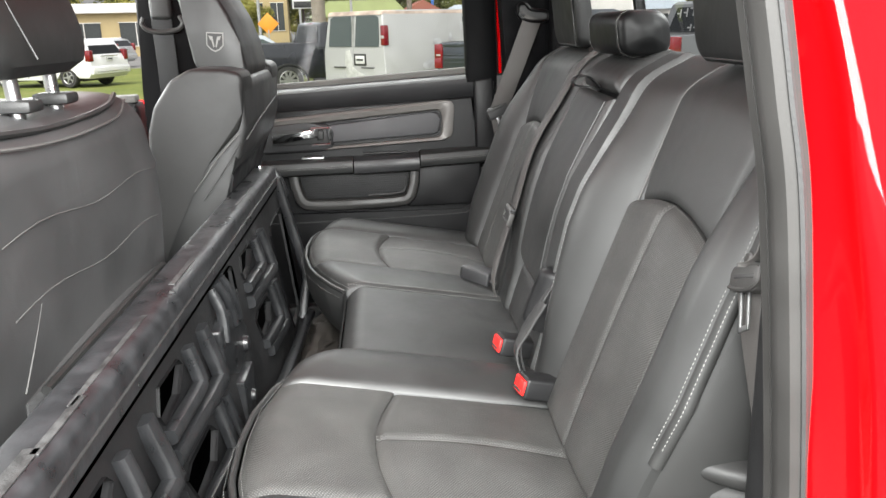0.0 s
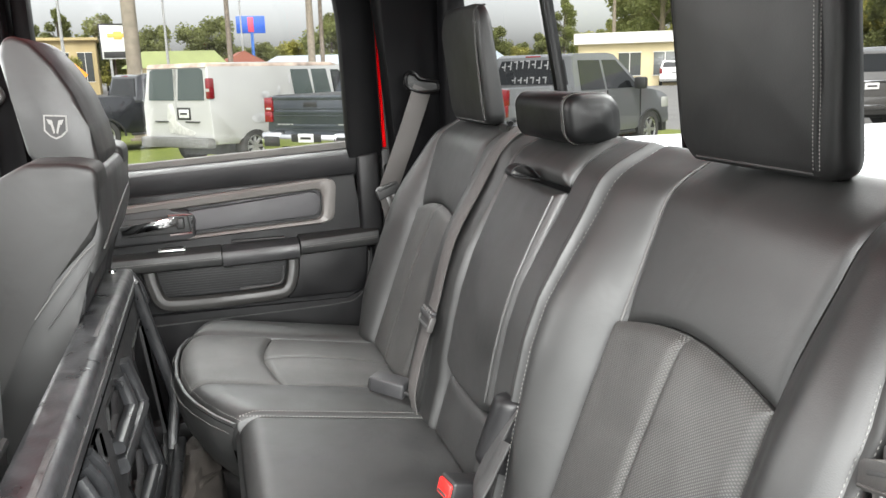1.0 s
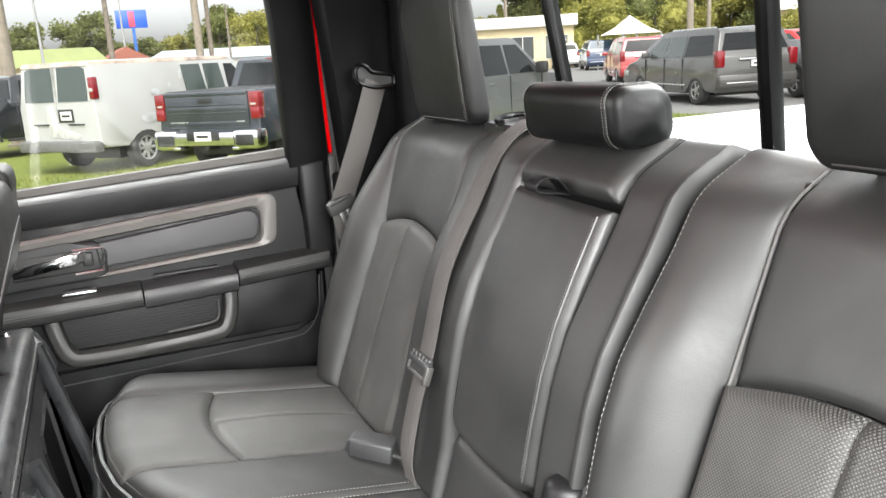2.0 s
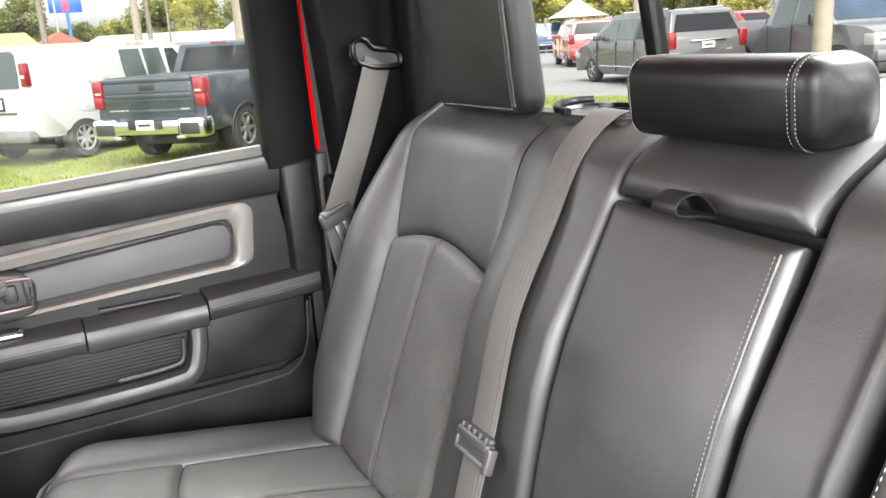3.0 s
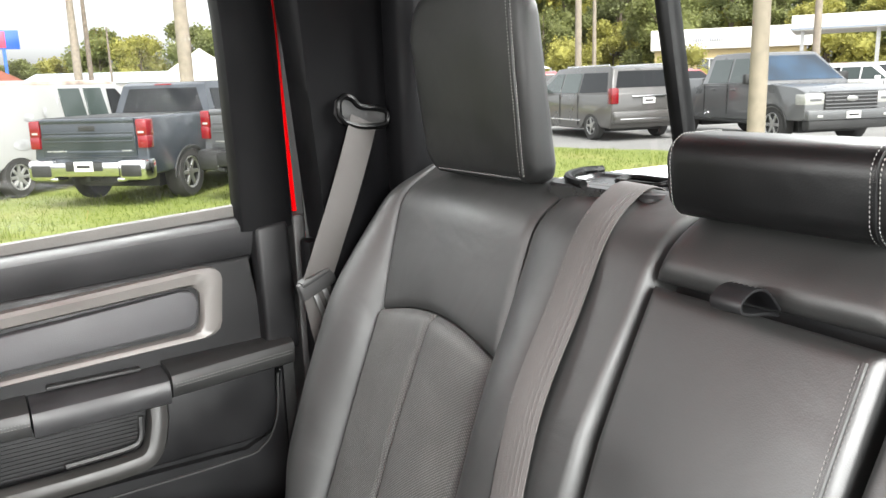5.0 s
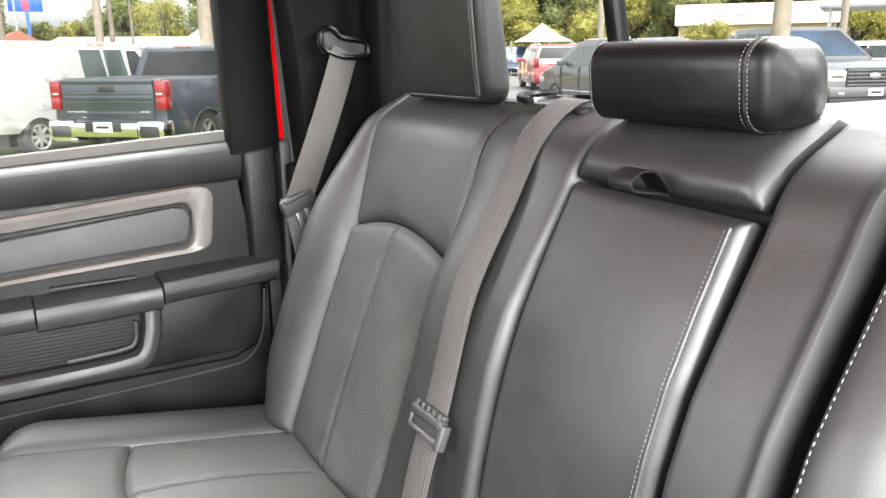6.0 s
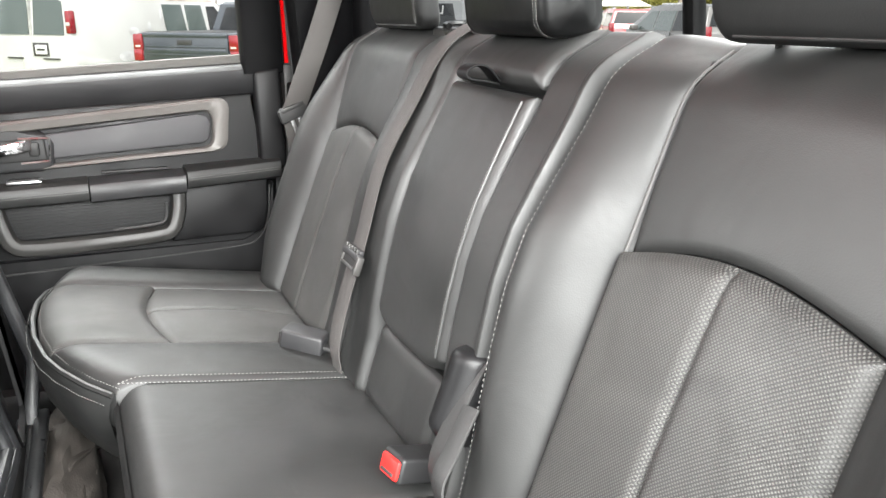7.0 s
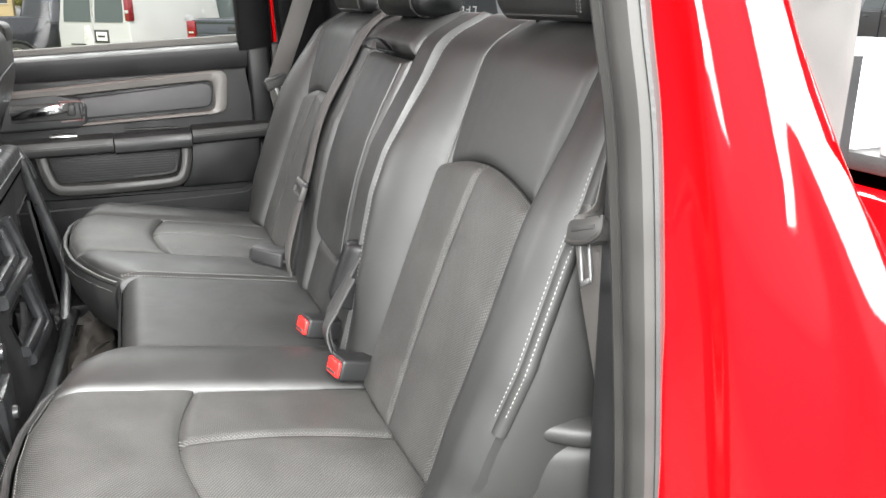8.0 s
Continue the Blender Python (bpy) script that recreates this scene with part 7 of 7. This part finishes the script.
def pole(x, y, h, r, material=None, lamp=False, label="tall weathered concrete utility pole"):
    root = thing("utility_pole", label, "pole", "poles on the lot")
    part("shaft", lathe([(r, 0), (r * 0.92, h * 0.4), (r * 0.6, h), (0.0, h + 0.02)], 12), material or CONCRETE, root)
    part("footing", lathe([(r * 1.5, -0.1), (r * 1.5, 0.06), (r, 0.08)], 12), CONCRETE, root)
    if lamp:
        part("lamp_arm", tube([(0, 0, h - 0.1), (0.7, 0, h + 0.1), (1.2, 0, h + 0.1)], 0.04), STEEL_RIM, root)
        part("lamp_head", box((1.1, -0.14, h + 0.05), (1.7, 0.14, h + 0.16), 0.04), STEEL_RIM, root)
    root.matrix_basis = pose(x, y, lot_z(x, y))


pole(11.4, 9.5, 9, 0.15)
pole(-1.95, 25.4, 11, 0.22)
pole(7.34, 30.1, 11, 0.26)
pole(2.05, 61, 12, 0.2, WOOD)
pole(8.1, 62, 12, 0.3)
pole(9.0, 62.5, 12, 0.18, WOOD)
pole(29.8, 34.6, 12, 0.19)
pole(40.6, 45, 11, 0.16, lamp=True)
pole(33.4, 22.8, 10, 0.17)
pole(-8.6, 58, 9, 0.12, STEEL_RIM, True, "thin steel street lamp pole")
pole(-2.6, 70, 9, 0.12, STEEL_RIM, True, "thin steel street lamp pole")
pole(4.7, 95, 11, 0.12, STEEL_RIM, False, "thin steel street lamp pole")
pole(12.5, 75, 7, 0.12, WOOD)
pole(31, 57, 9, 0.16, WOOD)
wire = thing("overhead_wires", "sagging overhead wires with small pale pennants", "wire")
for k, (a, b) in enumerate((((-30, 70, 7.2), (-8.6, 58, 8.6)), ((-8.6, 58, 8.6), (-2.6, 70, 8.4)), ((-30, 70, 6.6), (-8.6, 58, 8.0)), ((2.05, 61, 10.5), (9.0, 62.5, 10.6)), ((2.05, 61, 10.9), (-1.95, 25.4, 10.2)), ((9.0, 62.5, 10.2), (29.8, 34.6, 10.9)))):
    pts = [Vector(a).lerp(Vector(b), t / 16) - Vector((0, 0, 1.0 * math.sin(math.pi * t / 16))) for t in range(17)]
    part("wire", tube(pts, 0.022, 5), TRIMBLACK, wire)
    if k in (0, 3, 5):
        fl = [moved(box((-0.12, -0.01, -0.3), (0.12, 0.01, 0.0)), Matrix.Translation(pts[0].lerp(pts[-1], t / 30) - Vector((0, 0, 1.0 * math.sin(math.pi * t / 30) + 0.02)))) for t in range(1, 30)]
        part("pennants", merge(bmesh.new(), *fl), PLATE, wire, kind="stuff")
wire.matrix_basis = OUT

sign = thing("dealer_sign", "white dealer sign board with gold emblem and dark band", "sign")
part("board", box((-1.7, -0.2, 3.6), (1.7, 0.2, 7.0), 0.03), paint("sign_white", (0.7, 0.7, 0.68), 0.4), sign)
part("frame_bar", merge(box((-1.8, -0.25, 3.5), (-1.66, 0.25, 7.1)), box((1.66, -0.25, 3.5), (1.8, 0.25, 7.1)), box((-1.8, -0.25, 6.98), (1.8, 0.25, 7.12))), TRIMBLACK, sign)
part("gold_emblem", merge(box((-1.0, -0.24, 5.75), (1.0, -0.19, 6.15), 0.02), box((-0.4, -0.245, 5.55), (0.4, -0.19, 6.35), 0.02)), surface("gold_sign_paint", (0.62, 0.42, 0.08), 0.5), sign)
part("dark_band", box((-1.5, -0.24, 3.7), (1.5, -0.19, 4.35), 0.02), TRIMBLACK, sign)
for x in (-0.9, 0.9):
    part("leg", box((x - 0.12, -0.12, 0), (x + 0.12, 0.12, 3.6)), STEEL_RIM, sign)
sign.matrix_basis = OUT @ pose(-8.0, 90, 0, 0, 0, 4)
sign2 = thing("blue_sign", "blue road sign with a red upright stroke on a pole", "sign")
part("board", box((-1.85, -0.12, 7.0), (1.85, 0.12, 9.2), 0.03), paint("sign_blue", (0.02, 0.10, 0.5), 0.4), sign2)
part("red_stroke", box((-0.38, -0.16, 7.15), (0.38, -0.11, 9.05), 0.02), paint("sign_red", (0.6, 0.06, 0.12), 0.4), sign2)
part("pole", tube([(0.1, 0, 0), (0.1, 0, 7.1)], 0.2), paint("pole_blue", (0.05, 0.16, 0.5), 0.5), sign2)
sign2.matrix_basis = OUT @ pose(6.7, 110, 0)
cone = thing("warning_sign", "orange diamond warning sign by the road", "sign")
part("board", moved(box((-0.5, -0.02, -0.5), (0.5, 0.02, 0.5), 0.02), Matrix.Translation((0, 0, 1.9)) @ pose(0, 0, 0, 0, 45, 0)), surface("orange_sheet", (0.75, 0.28, 0.02), 0.5), cone)
part("post", box((-0.04, -0.04, 0), (0.04, 0.04, 1.5)), STEEL_RIM, cone)
cone.matrix_basis = OUT @ pose(-7.6, 55, 0)

# ---- buildings ----
WHITE_WALL = surface("white_wall_paint", (0.66, 0.64, 0.60), 0.8, vary=0.1, scale=0.6)
TAN_WALL = surface("tan_stucco", (0.42, 0.33, 0.17), 0.85, vary=0.1, scale=0.6)
CREAM_WALL = surface("cream_stucco", (0.62, 0.52, 0.32), 0.85, vary=0.1, scale=0.6)
SHADE_GLASS = surface("shop_window_glass", (0.05, 0.055, 0.055), 0.15, vary=0.2, bump=0.0)


def building(label, x, y, rz, w, d, h, wall, roof=None, windows=4, parapet=0.5, gable=0.0, roof_mat=None, name="building"):
    root = thing(name, label, "building", "buildings round the lot")
    part("wall", box((-w / 2, 0, 0), (w / 2, d, h)), wall, root, smooth=False)
    if gable:
        part("roof", prism([(-w / 2 - 0.5, h - 0.1), (0, h + gable), (w / 2 + 0.5, h - 0.1), (w / 2 + 0.5, h - 0.25), (-w / 2 - 0.5, h - 0.25)] if name == "gabled_house" else [(-w / 2 - 0.4, h - 0.1), (-w / 2 + 1.6, h + gable), (w / 2 - 1.0, h + gable), (w / 2 + 0.4, h - 0.1)], "y", -0.5, d + 0.5), roof_mat or WHITE_WALL, root, smooth=False)
    else:
        part("roof", box((-w / 2 - 0.3, -0.4, h), (w / 2 + 0.3, d + 0.3, h + parapet), 0.04), roof_mat or WHITE_WALL, root, smooth=False)
    for k in range(windows):
        cx = -w / 2 + w * (k + 0.5) / windows
        ww = w / windows * 0.32
        win_ = part("window", box((cx - ww, -0.05, h * 0.25), (cx + ww, 0.1, h * 0.78), 0.02), SHADE_GLASS, root, smooth=False)
        part("window_frame", merge(box((cx - ww - 0.06, -0.09, h * 0.25 - 0.06), (cx + ww + 0.06, -0.03, h * 0.25)), box((cx - ww - 0.06, -0.09, h * 0.78), (cx + ww + 0.06, -0.03, h * 0.78 + 0.06)), box((cx - 0.03, -0.09, h * 0.25), (cx + 0.03, -0.03, h * 0.78))), WHITE_WALL, win_, smooth=False)
    root.matrix_basis = pose(x, y, lot_z(x, y), 0, 0, rz)
    return root


GREEN_ROOF = surface("pale_green_metal_roof", (0.30, 0.34, 0.14), 0.6, vary=0.1, scale=0.8)
RED_ROOF = surface("rust_red_roof", (0.26, 0.09, 0.06), 0.8)
building("low building with pale green metal roof", -2.2, 80, -2, 9.0, 8, 2.7, TAN_WALL, windows=3, gable=1.4, roof_mat=GREEN_ROOF)
building("small building with rust red gable roof", 4.2, 84, 4, 5.0, 6, 2.6, WHITE_WALL, windows=2, gable=1.5, roof_mat=RED_ROOF, name="gabled_house")
building("tan block building with flat roof", -15.0, 92, 5, 9.0, 10, 5.6, TAN_WALL, windows=4, parapet=0.3, roof_mat=TAN_WALL)
building("long white warehouse with pale blue roof", 19, 85, -12, 26, 10, 2.6, WHITE_WALL, windows=6, gable=0.9, roof_mat=surface("pale_blue_metal_roof", (0.46, 0.52, 0.58), 0.5))
building("white house with a steep gable roof", 20.2, 75, -14, 7, 6, 2.6, WHITE_WALL, windows=2, gable=2.6, roof_mat=WHITE_WALL, name="gabled_house")
building("white flat-roofed workshop across the asphalt", 30.5, 53.6, -32, 7.6, 8, 3.1, CREAM_WALL, windows=3, parapet=0.8)
office = building("white office with a broad pale fascia", 48.8, 39.7, -49, 10.4, 8, 3.2, TAN_WALL, windows=4, parapet=1.45)
building("long pale sales hall beyond the asphalt", -24, 62, 14, 22, 8, 3.2, TAN_WALL, windows=6, parapet=0.7)
GREY_SIGN = surface("weathered_grey_lettering", (0.30, 0.31, 0.33), 0.7)
for x, w in ((-2.5, 0.9), (-1.35, 1.1)):
    bars = [box((x + 0.16 * k, -0.46, 3.75), (x + 0.16 * k + 0.10, -0.40, 3.75 + (0.34, 0.24, 0.30)[k % 3]), 0.01) for k in range(int(w / 0.16))]
    part("sign_bars", merge(bmesh.new(), *bars), GREY_SIGN, office, "weathered grey lettering too faint to read")
canopy = thing("canopy", "white flat canopy on slim posts", "canopy")
part("roof", box((-4.6, 0, 3.75), (9, 6, 4.6), 0.05), WHITE_WALL, canopy, smooth=False)
part("fascia_band", box((-4.63, -0.03, 3.80), (9.03, 0.05, 3.92), 0.01), surface("grey_blue_trim", (0.25, 0.28, 0.32), 0.6), canopy, smooth=False)
for x in (-4.0, -0.2, 4.3, 8.4):
    part("post", box((x - 0.1, 0.3, 0), (x + 0.1, 0.5, 3.75)), STEEL_RIM, canopy)
canopy.matrix_basis = OUT @ pose(43.5, 25.5, 0, 0, 0, -58)
tent = thing("canopy_tent", "white pointed canopy tent behind the cars", "tent")
part("roof", lathe([(2.2, 2.2), (1.2, 2.6), (0.05, 3.3)], 4), WHITE_WALL, tent, smooth=False)
for x, y in ((-1.4, -1.4), (1.4, -1.4), (1.4, 1.4), (-1.4, 1.4)):
    part("post", box((x - 0.04, y - 0.04, 0), (x + 0.04, y + 0.04, 2.25)), STEEL_RIM, tent)
tent.matrix_basis = OUT @ pose(31.5, 42, 0, 0, 0, 20)


# ---- trees ----
def leaf_material(name, c):
    m = surface(name, c, 0.75, vary=0.25, scale=0.9, bump=0.0)
    n, l = m.node_tree.nodes, m.node_tree.links
    b = n["Principled BSDF"]
    geo = n.new("ShaderNodeNewGeometry")
    hue = n.new("ShaderNodeHueSaturation")
    rng = n.new("ShaderNodeMapRange")
    rng.inputs["To Min"].default_value, rng.inputs["To Max"].default_value = 0.8, 1.2
    l.new(geo.outputs["Random Per Island"], rng.inputs["Value"])
    l.new(rng.outputs[0], hue.inputs["Value"])
    src = b.inputs["Base Color"].links[0].from_socket
    l.new(src, hue.inputs["Color"])
    l.new(hue.outputs[0], b.inputs["Base Color"])
    thin = n.new("ShaderNodeBsdfTranslucent")
    l.new(hue.outputs[0], thin.inputs["Color"])
    both = n.new("ShaderNodeMixShader")
    both.inputs[0].default_value = 0.42
    l.new(b.outputs[0], both.inputs[1])
    l.new(thin.outputs[0], both.inputs[2])
    l.new(both.outputs[0], n["Material Output"].inputs["Surface"])
    return m


BARK = surface("bark", (0.11, 0.085, 0.06), 0.9, vary=0.3, scale=6, bump=0.6, grain=30, depth=0.02)
LEAF = [leaf_material("oak_leaves", (0.165, 0.18, 0.058)), leaf_material("yellow_green_leaves", (0.29, 0.275, 0.065)), leaf_material("pine_needles", (0.145, 0.16, 0.062))]


def make_tree(label, kind, h, spread_, leaf, seed, n=6500, size=0.25):
    rnd = random.Random(seed)
    root = thing("tree", label, "tree", "trees round the lot")
    wood = [lathe([(0.022 * h, 0), (0.016 * h, h * 0.3), (0.010 * h, h * 0.65), (0.003 * h, h * 0.95)], 9)]
    lumps = []
    for k in range(13 if kind != "pine" else 16):
        a = rnd.uniform(0, 6.28)
        if kind == "pine":
            z = lerp(0.42, 0.96, k / 15) * h
            r = spread_ * (1.05 - 0.75 * (k / 15)) * rnd.uniform(0.5, 1)
            s = spread_ * 0.42 * (1.1 - 0.5 * k / 15)
        else:
            z = rnd.uniform(0.34, 0.9) * h
            r = spread_ * rnd.uniform(0.25, 0.85) * math.sqrt(max(0.1, 1 - ((z / h - 0.55) / 0.5) ** 2))
            s = spread_ * rnd.uniform(0.28, 0.48)
        c_ = Vector((r * math.cos(a), r * math.sin(a), z))
        lumps.append((c_, s))
        wood.append(tube([(0, 0, z * 0.72), tuple(c_ * 0.5 + Vector((0, 0, z * 0.38))), tuple(c_)], 0.004 * h, 5))
    part("trunk", merge(bmesh.new(), *wood), BARK, root)
    bm = bmesh.new()
    for c_, s in lumps:                               # dense inner growth
        got = bmesh.ops.create_icosphere(bm, subdivisions=2, radius=1)
        for v in got["verts"]:
            p = v.co.copy()
            v.co = c_ + p * s * (0.62 + 0.25 * noise.noise(p * 2.3 + c_))
    for k in range(n):
        c_, s = lumps[rnd.randrange(len(lumps))]
        d = Vector((rnd.gauss(0, 1), rnd.gauss(0, 1), rnd.gauss(0, 0.8)))
        d = d.normalized() * s * rnd.uniform(0.45, 1.05)
        p = c_ + d
        q = size * rnd.uniform(0.6, 1.5)
        a = Vector((rnd.gauss(0, 1), rnd.gauss(0, 1), rnd.gauss(0, 0.6))).normalized()
        b = a.cross(Vector((rnd.gauss(0, 1), rnd.gauss(0, 1), rnd.gauss(0, 1)))).normalized()
        v = [bm.verts.new(p + a * q * x + b * q * y + a.cross(b) * q * w) for x, y, w in ((-0.5, -0.15, 0), (0.05, -0.45, 0.15), (0.5, 0.05, 0), (-0.1, 0.42, -0.1))]
        bm.faces.new(v)
    part("crown", bm, leaf, root, smooth=False)
    return root


KINDS = [make_tree("broad oak with dull green crown", "oak", 9.0, 3.6, LEAF[0], 1), make_tree("yellow-green leafy tree at the lot's edge", "oak", 8.0, 3.4, LEAF[1], 2), make_tree("tall dark pine with thin crown", "pine", 15.0, 2.6, LEAF[2], 3),
         make_tree("tall pine with ragged crown", "pine", 14.0, 3.0, LEAF[0], 4), make_tree("small rounded yellow-green tree", "oak", 5.0, 2.8, LEAF[1], 5, 4800, 0.2)]
rnd = random.Random(7)
SPOTS = []
for k in range(46):                                   # the far line ahead
    q = radians(lerp(-24, 30, k / 45) + rnd.uniform(-0.6, 0.6))
    d = rnd.uniform(118, 150)
    SPOTS.append((d * math.sin(q), d * math.cos(q), rnd.choice((0, 0, 0, 1, 3)), rnd.uniform(0.55, 0.85)))
for k in range(40):                                   # the wood behind the asphalt
    q = radians(lerp(29, 84, k / 39) + rnd.uniform(-0.8, 0.8))
    d = rnd.uniform(74, 96)
    SPOTS.append((d * math.sin(q), d * math.cos(q), rnd.choice((0, 1, 2, 2, 3, 3)), rnd.uniform(0.75, 1.15)))
for k in range(26):
    q = radians(lerp(30, 84, k / 25) + rnd.uniform(-0.8, 0.8))
    d = rnd.uniform(70, 78)
    SPOTS.append((d * math.sin(q), d * math.cos(q), rnd.choice((4, 4, 1, 0)), rnd.uniform(0.6, 0.95)))
for k in range(26):                                   # the tall wood behind
    q = radians(lerp(31, 84, k / 25) + rnd.uniform(-0.8, 0.8))
    d = rnd.uniform(86, 104)
    SPOTS.append((d * math.sin(q), d * math.cos(q), rnd.choice((0, 3, 2, 1)), rnd.uniform(1.3, 1.7)))
for k in range(34):                                   # low growth along the far road
    q = radians(lerp(-24, 30, k / 33) + rnd.uniform(-0.6, 0.6))
    d = rnd.uniform(112, 122)
    SPOTS.append((d * math.sin(q), d * math.cos(q), rnd.choice((4, 4, 1, 0)), rnd.uniform(0.6, 0.85)))
for x, y, k, s in ((18.5, 92, 1, 0.95), (15.0, 96, 0, 1.0), (24, 92, 0, 1.05), (-9.5, 100, 0, 1.0), (-6, 104, 0, 0.9), (1.0, 108, 0, 1.05), (-24, 80, 0, 1.2), (-20, 66, 4, 0.8), (-31, 74, 0, 1.3), (-13.5, 84, 4, 0.9), (36, 48.5, 4, 0.72), (41, 48.3, 4, 0.88), (37.5, 34.2, 4, 0.62)):
    SPOTS.append((x, y, k, s))
for i, (x, y, k, s) in enumerate(SPOTS):
    m = OUT @ pose(x, y, -0.1, 0, 0, rnd.uniform(0, 360)) @ Matrix.Diagonal((s, s, s, 1))
    if i < 5:
        KINDS[i].matrix_basis = OUT @ pose(*[(60, 62, 0), (-70, 100, 0), (75, 50, 0), (70, 58, 0), (62, 50, 0)][i])
    t = copy_thing(KINDS[k], m)
    t.matrix_basis = m

# ---- grass blades ----
GRASS = leaf_material("grass_blades", (0.115, 0.145, 0.020))
verts, faces = [], []
gr = np.random.default_rng(5)
N = 26000
for k in range(N):
    if k < 17000:
        x, y = gr.uniform(-5, 6), gr.uniform(6.5, 17)
    else:
        x, y = gr.uniform(5, 13), gr.uniform(6, 15)
        if x + 0.34 * y > 15.6:
            continue
    h = gr.uniform(0.03, 0.10) * (1.8 if noise.noise(Vector((x * 0.9, y * 0.9, 3))) > 0.25 else 1.0)
    a, lx, ly = gr.uniform(0, 6.28), gr.normal(0, 0.035), gr.normal(0, 0.035)
    wx, wy = 0.006 * math.cos(a), 0.006 * math.sin(a)
    z0 = lot_z(x, y) - 0.01
    i = len(verts)
    verts += [(x - wx, y - wy, z0), (x + wx, y + wy, z0), (x + lx, y + ly, z0 + h)]
    faces.append((i, i + 1, i + 2))
me = bpy.data.meshes.new("grass")
me.from_pydata(verts, [], faces)
me.materials.append(GRASS)
tufts = tagged(new("grass", me), "uneven green and straw grass blades", "grass", kind="stuff")
tufts.matrix_basis = OUT
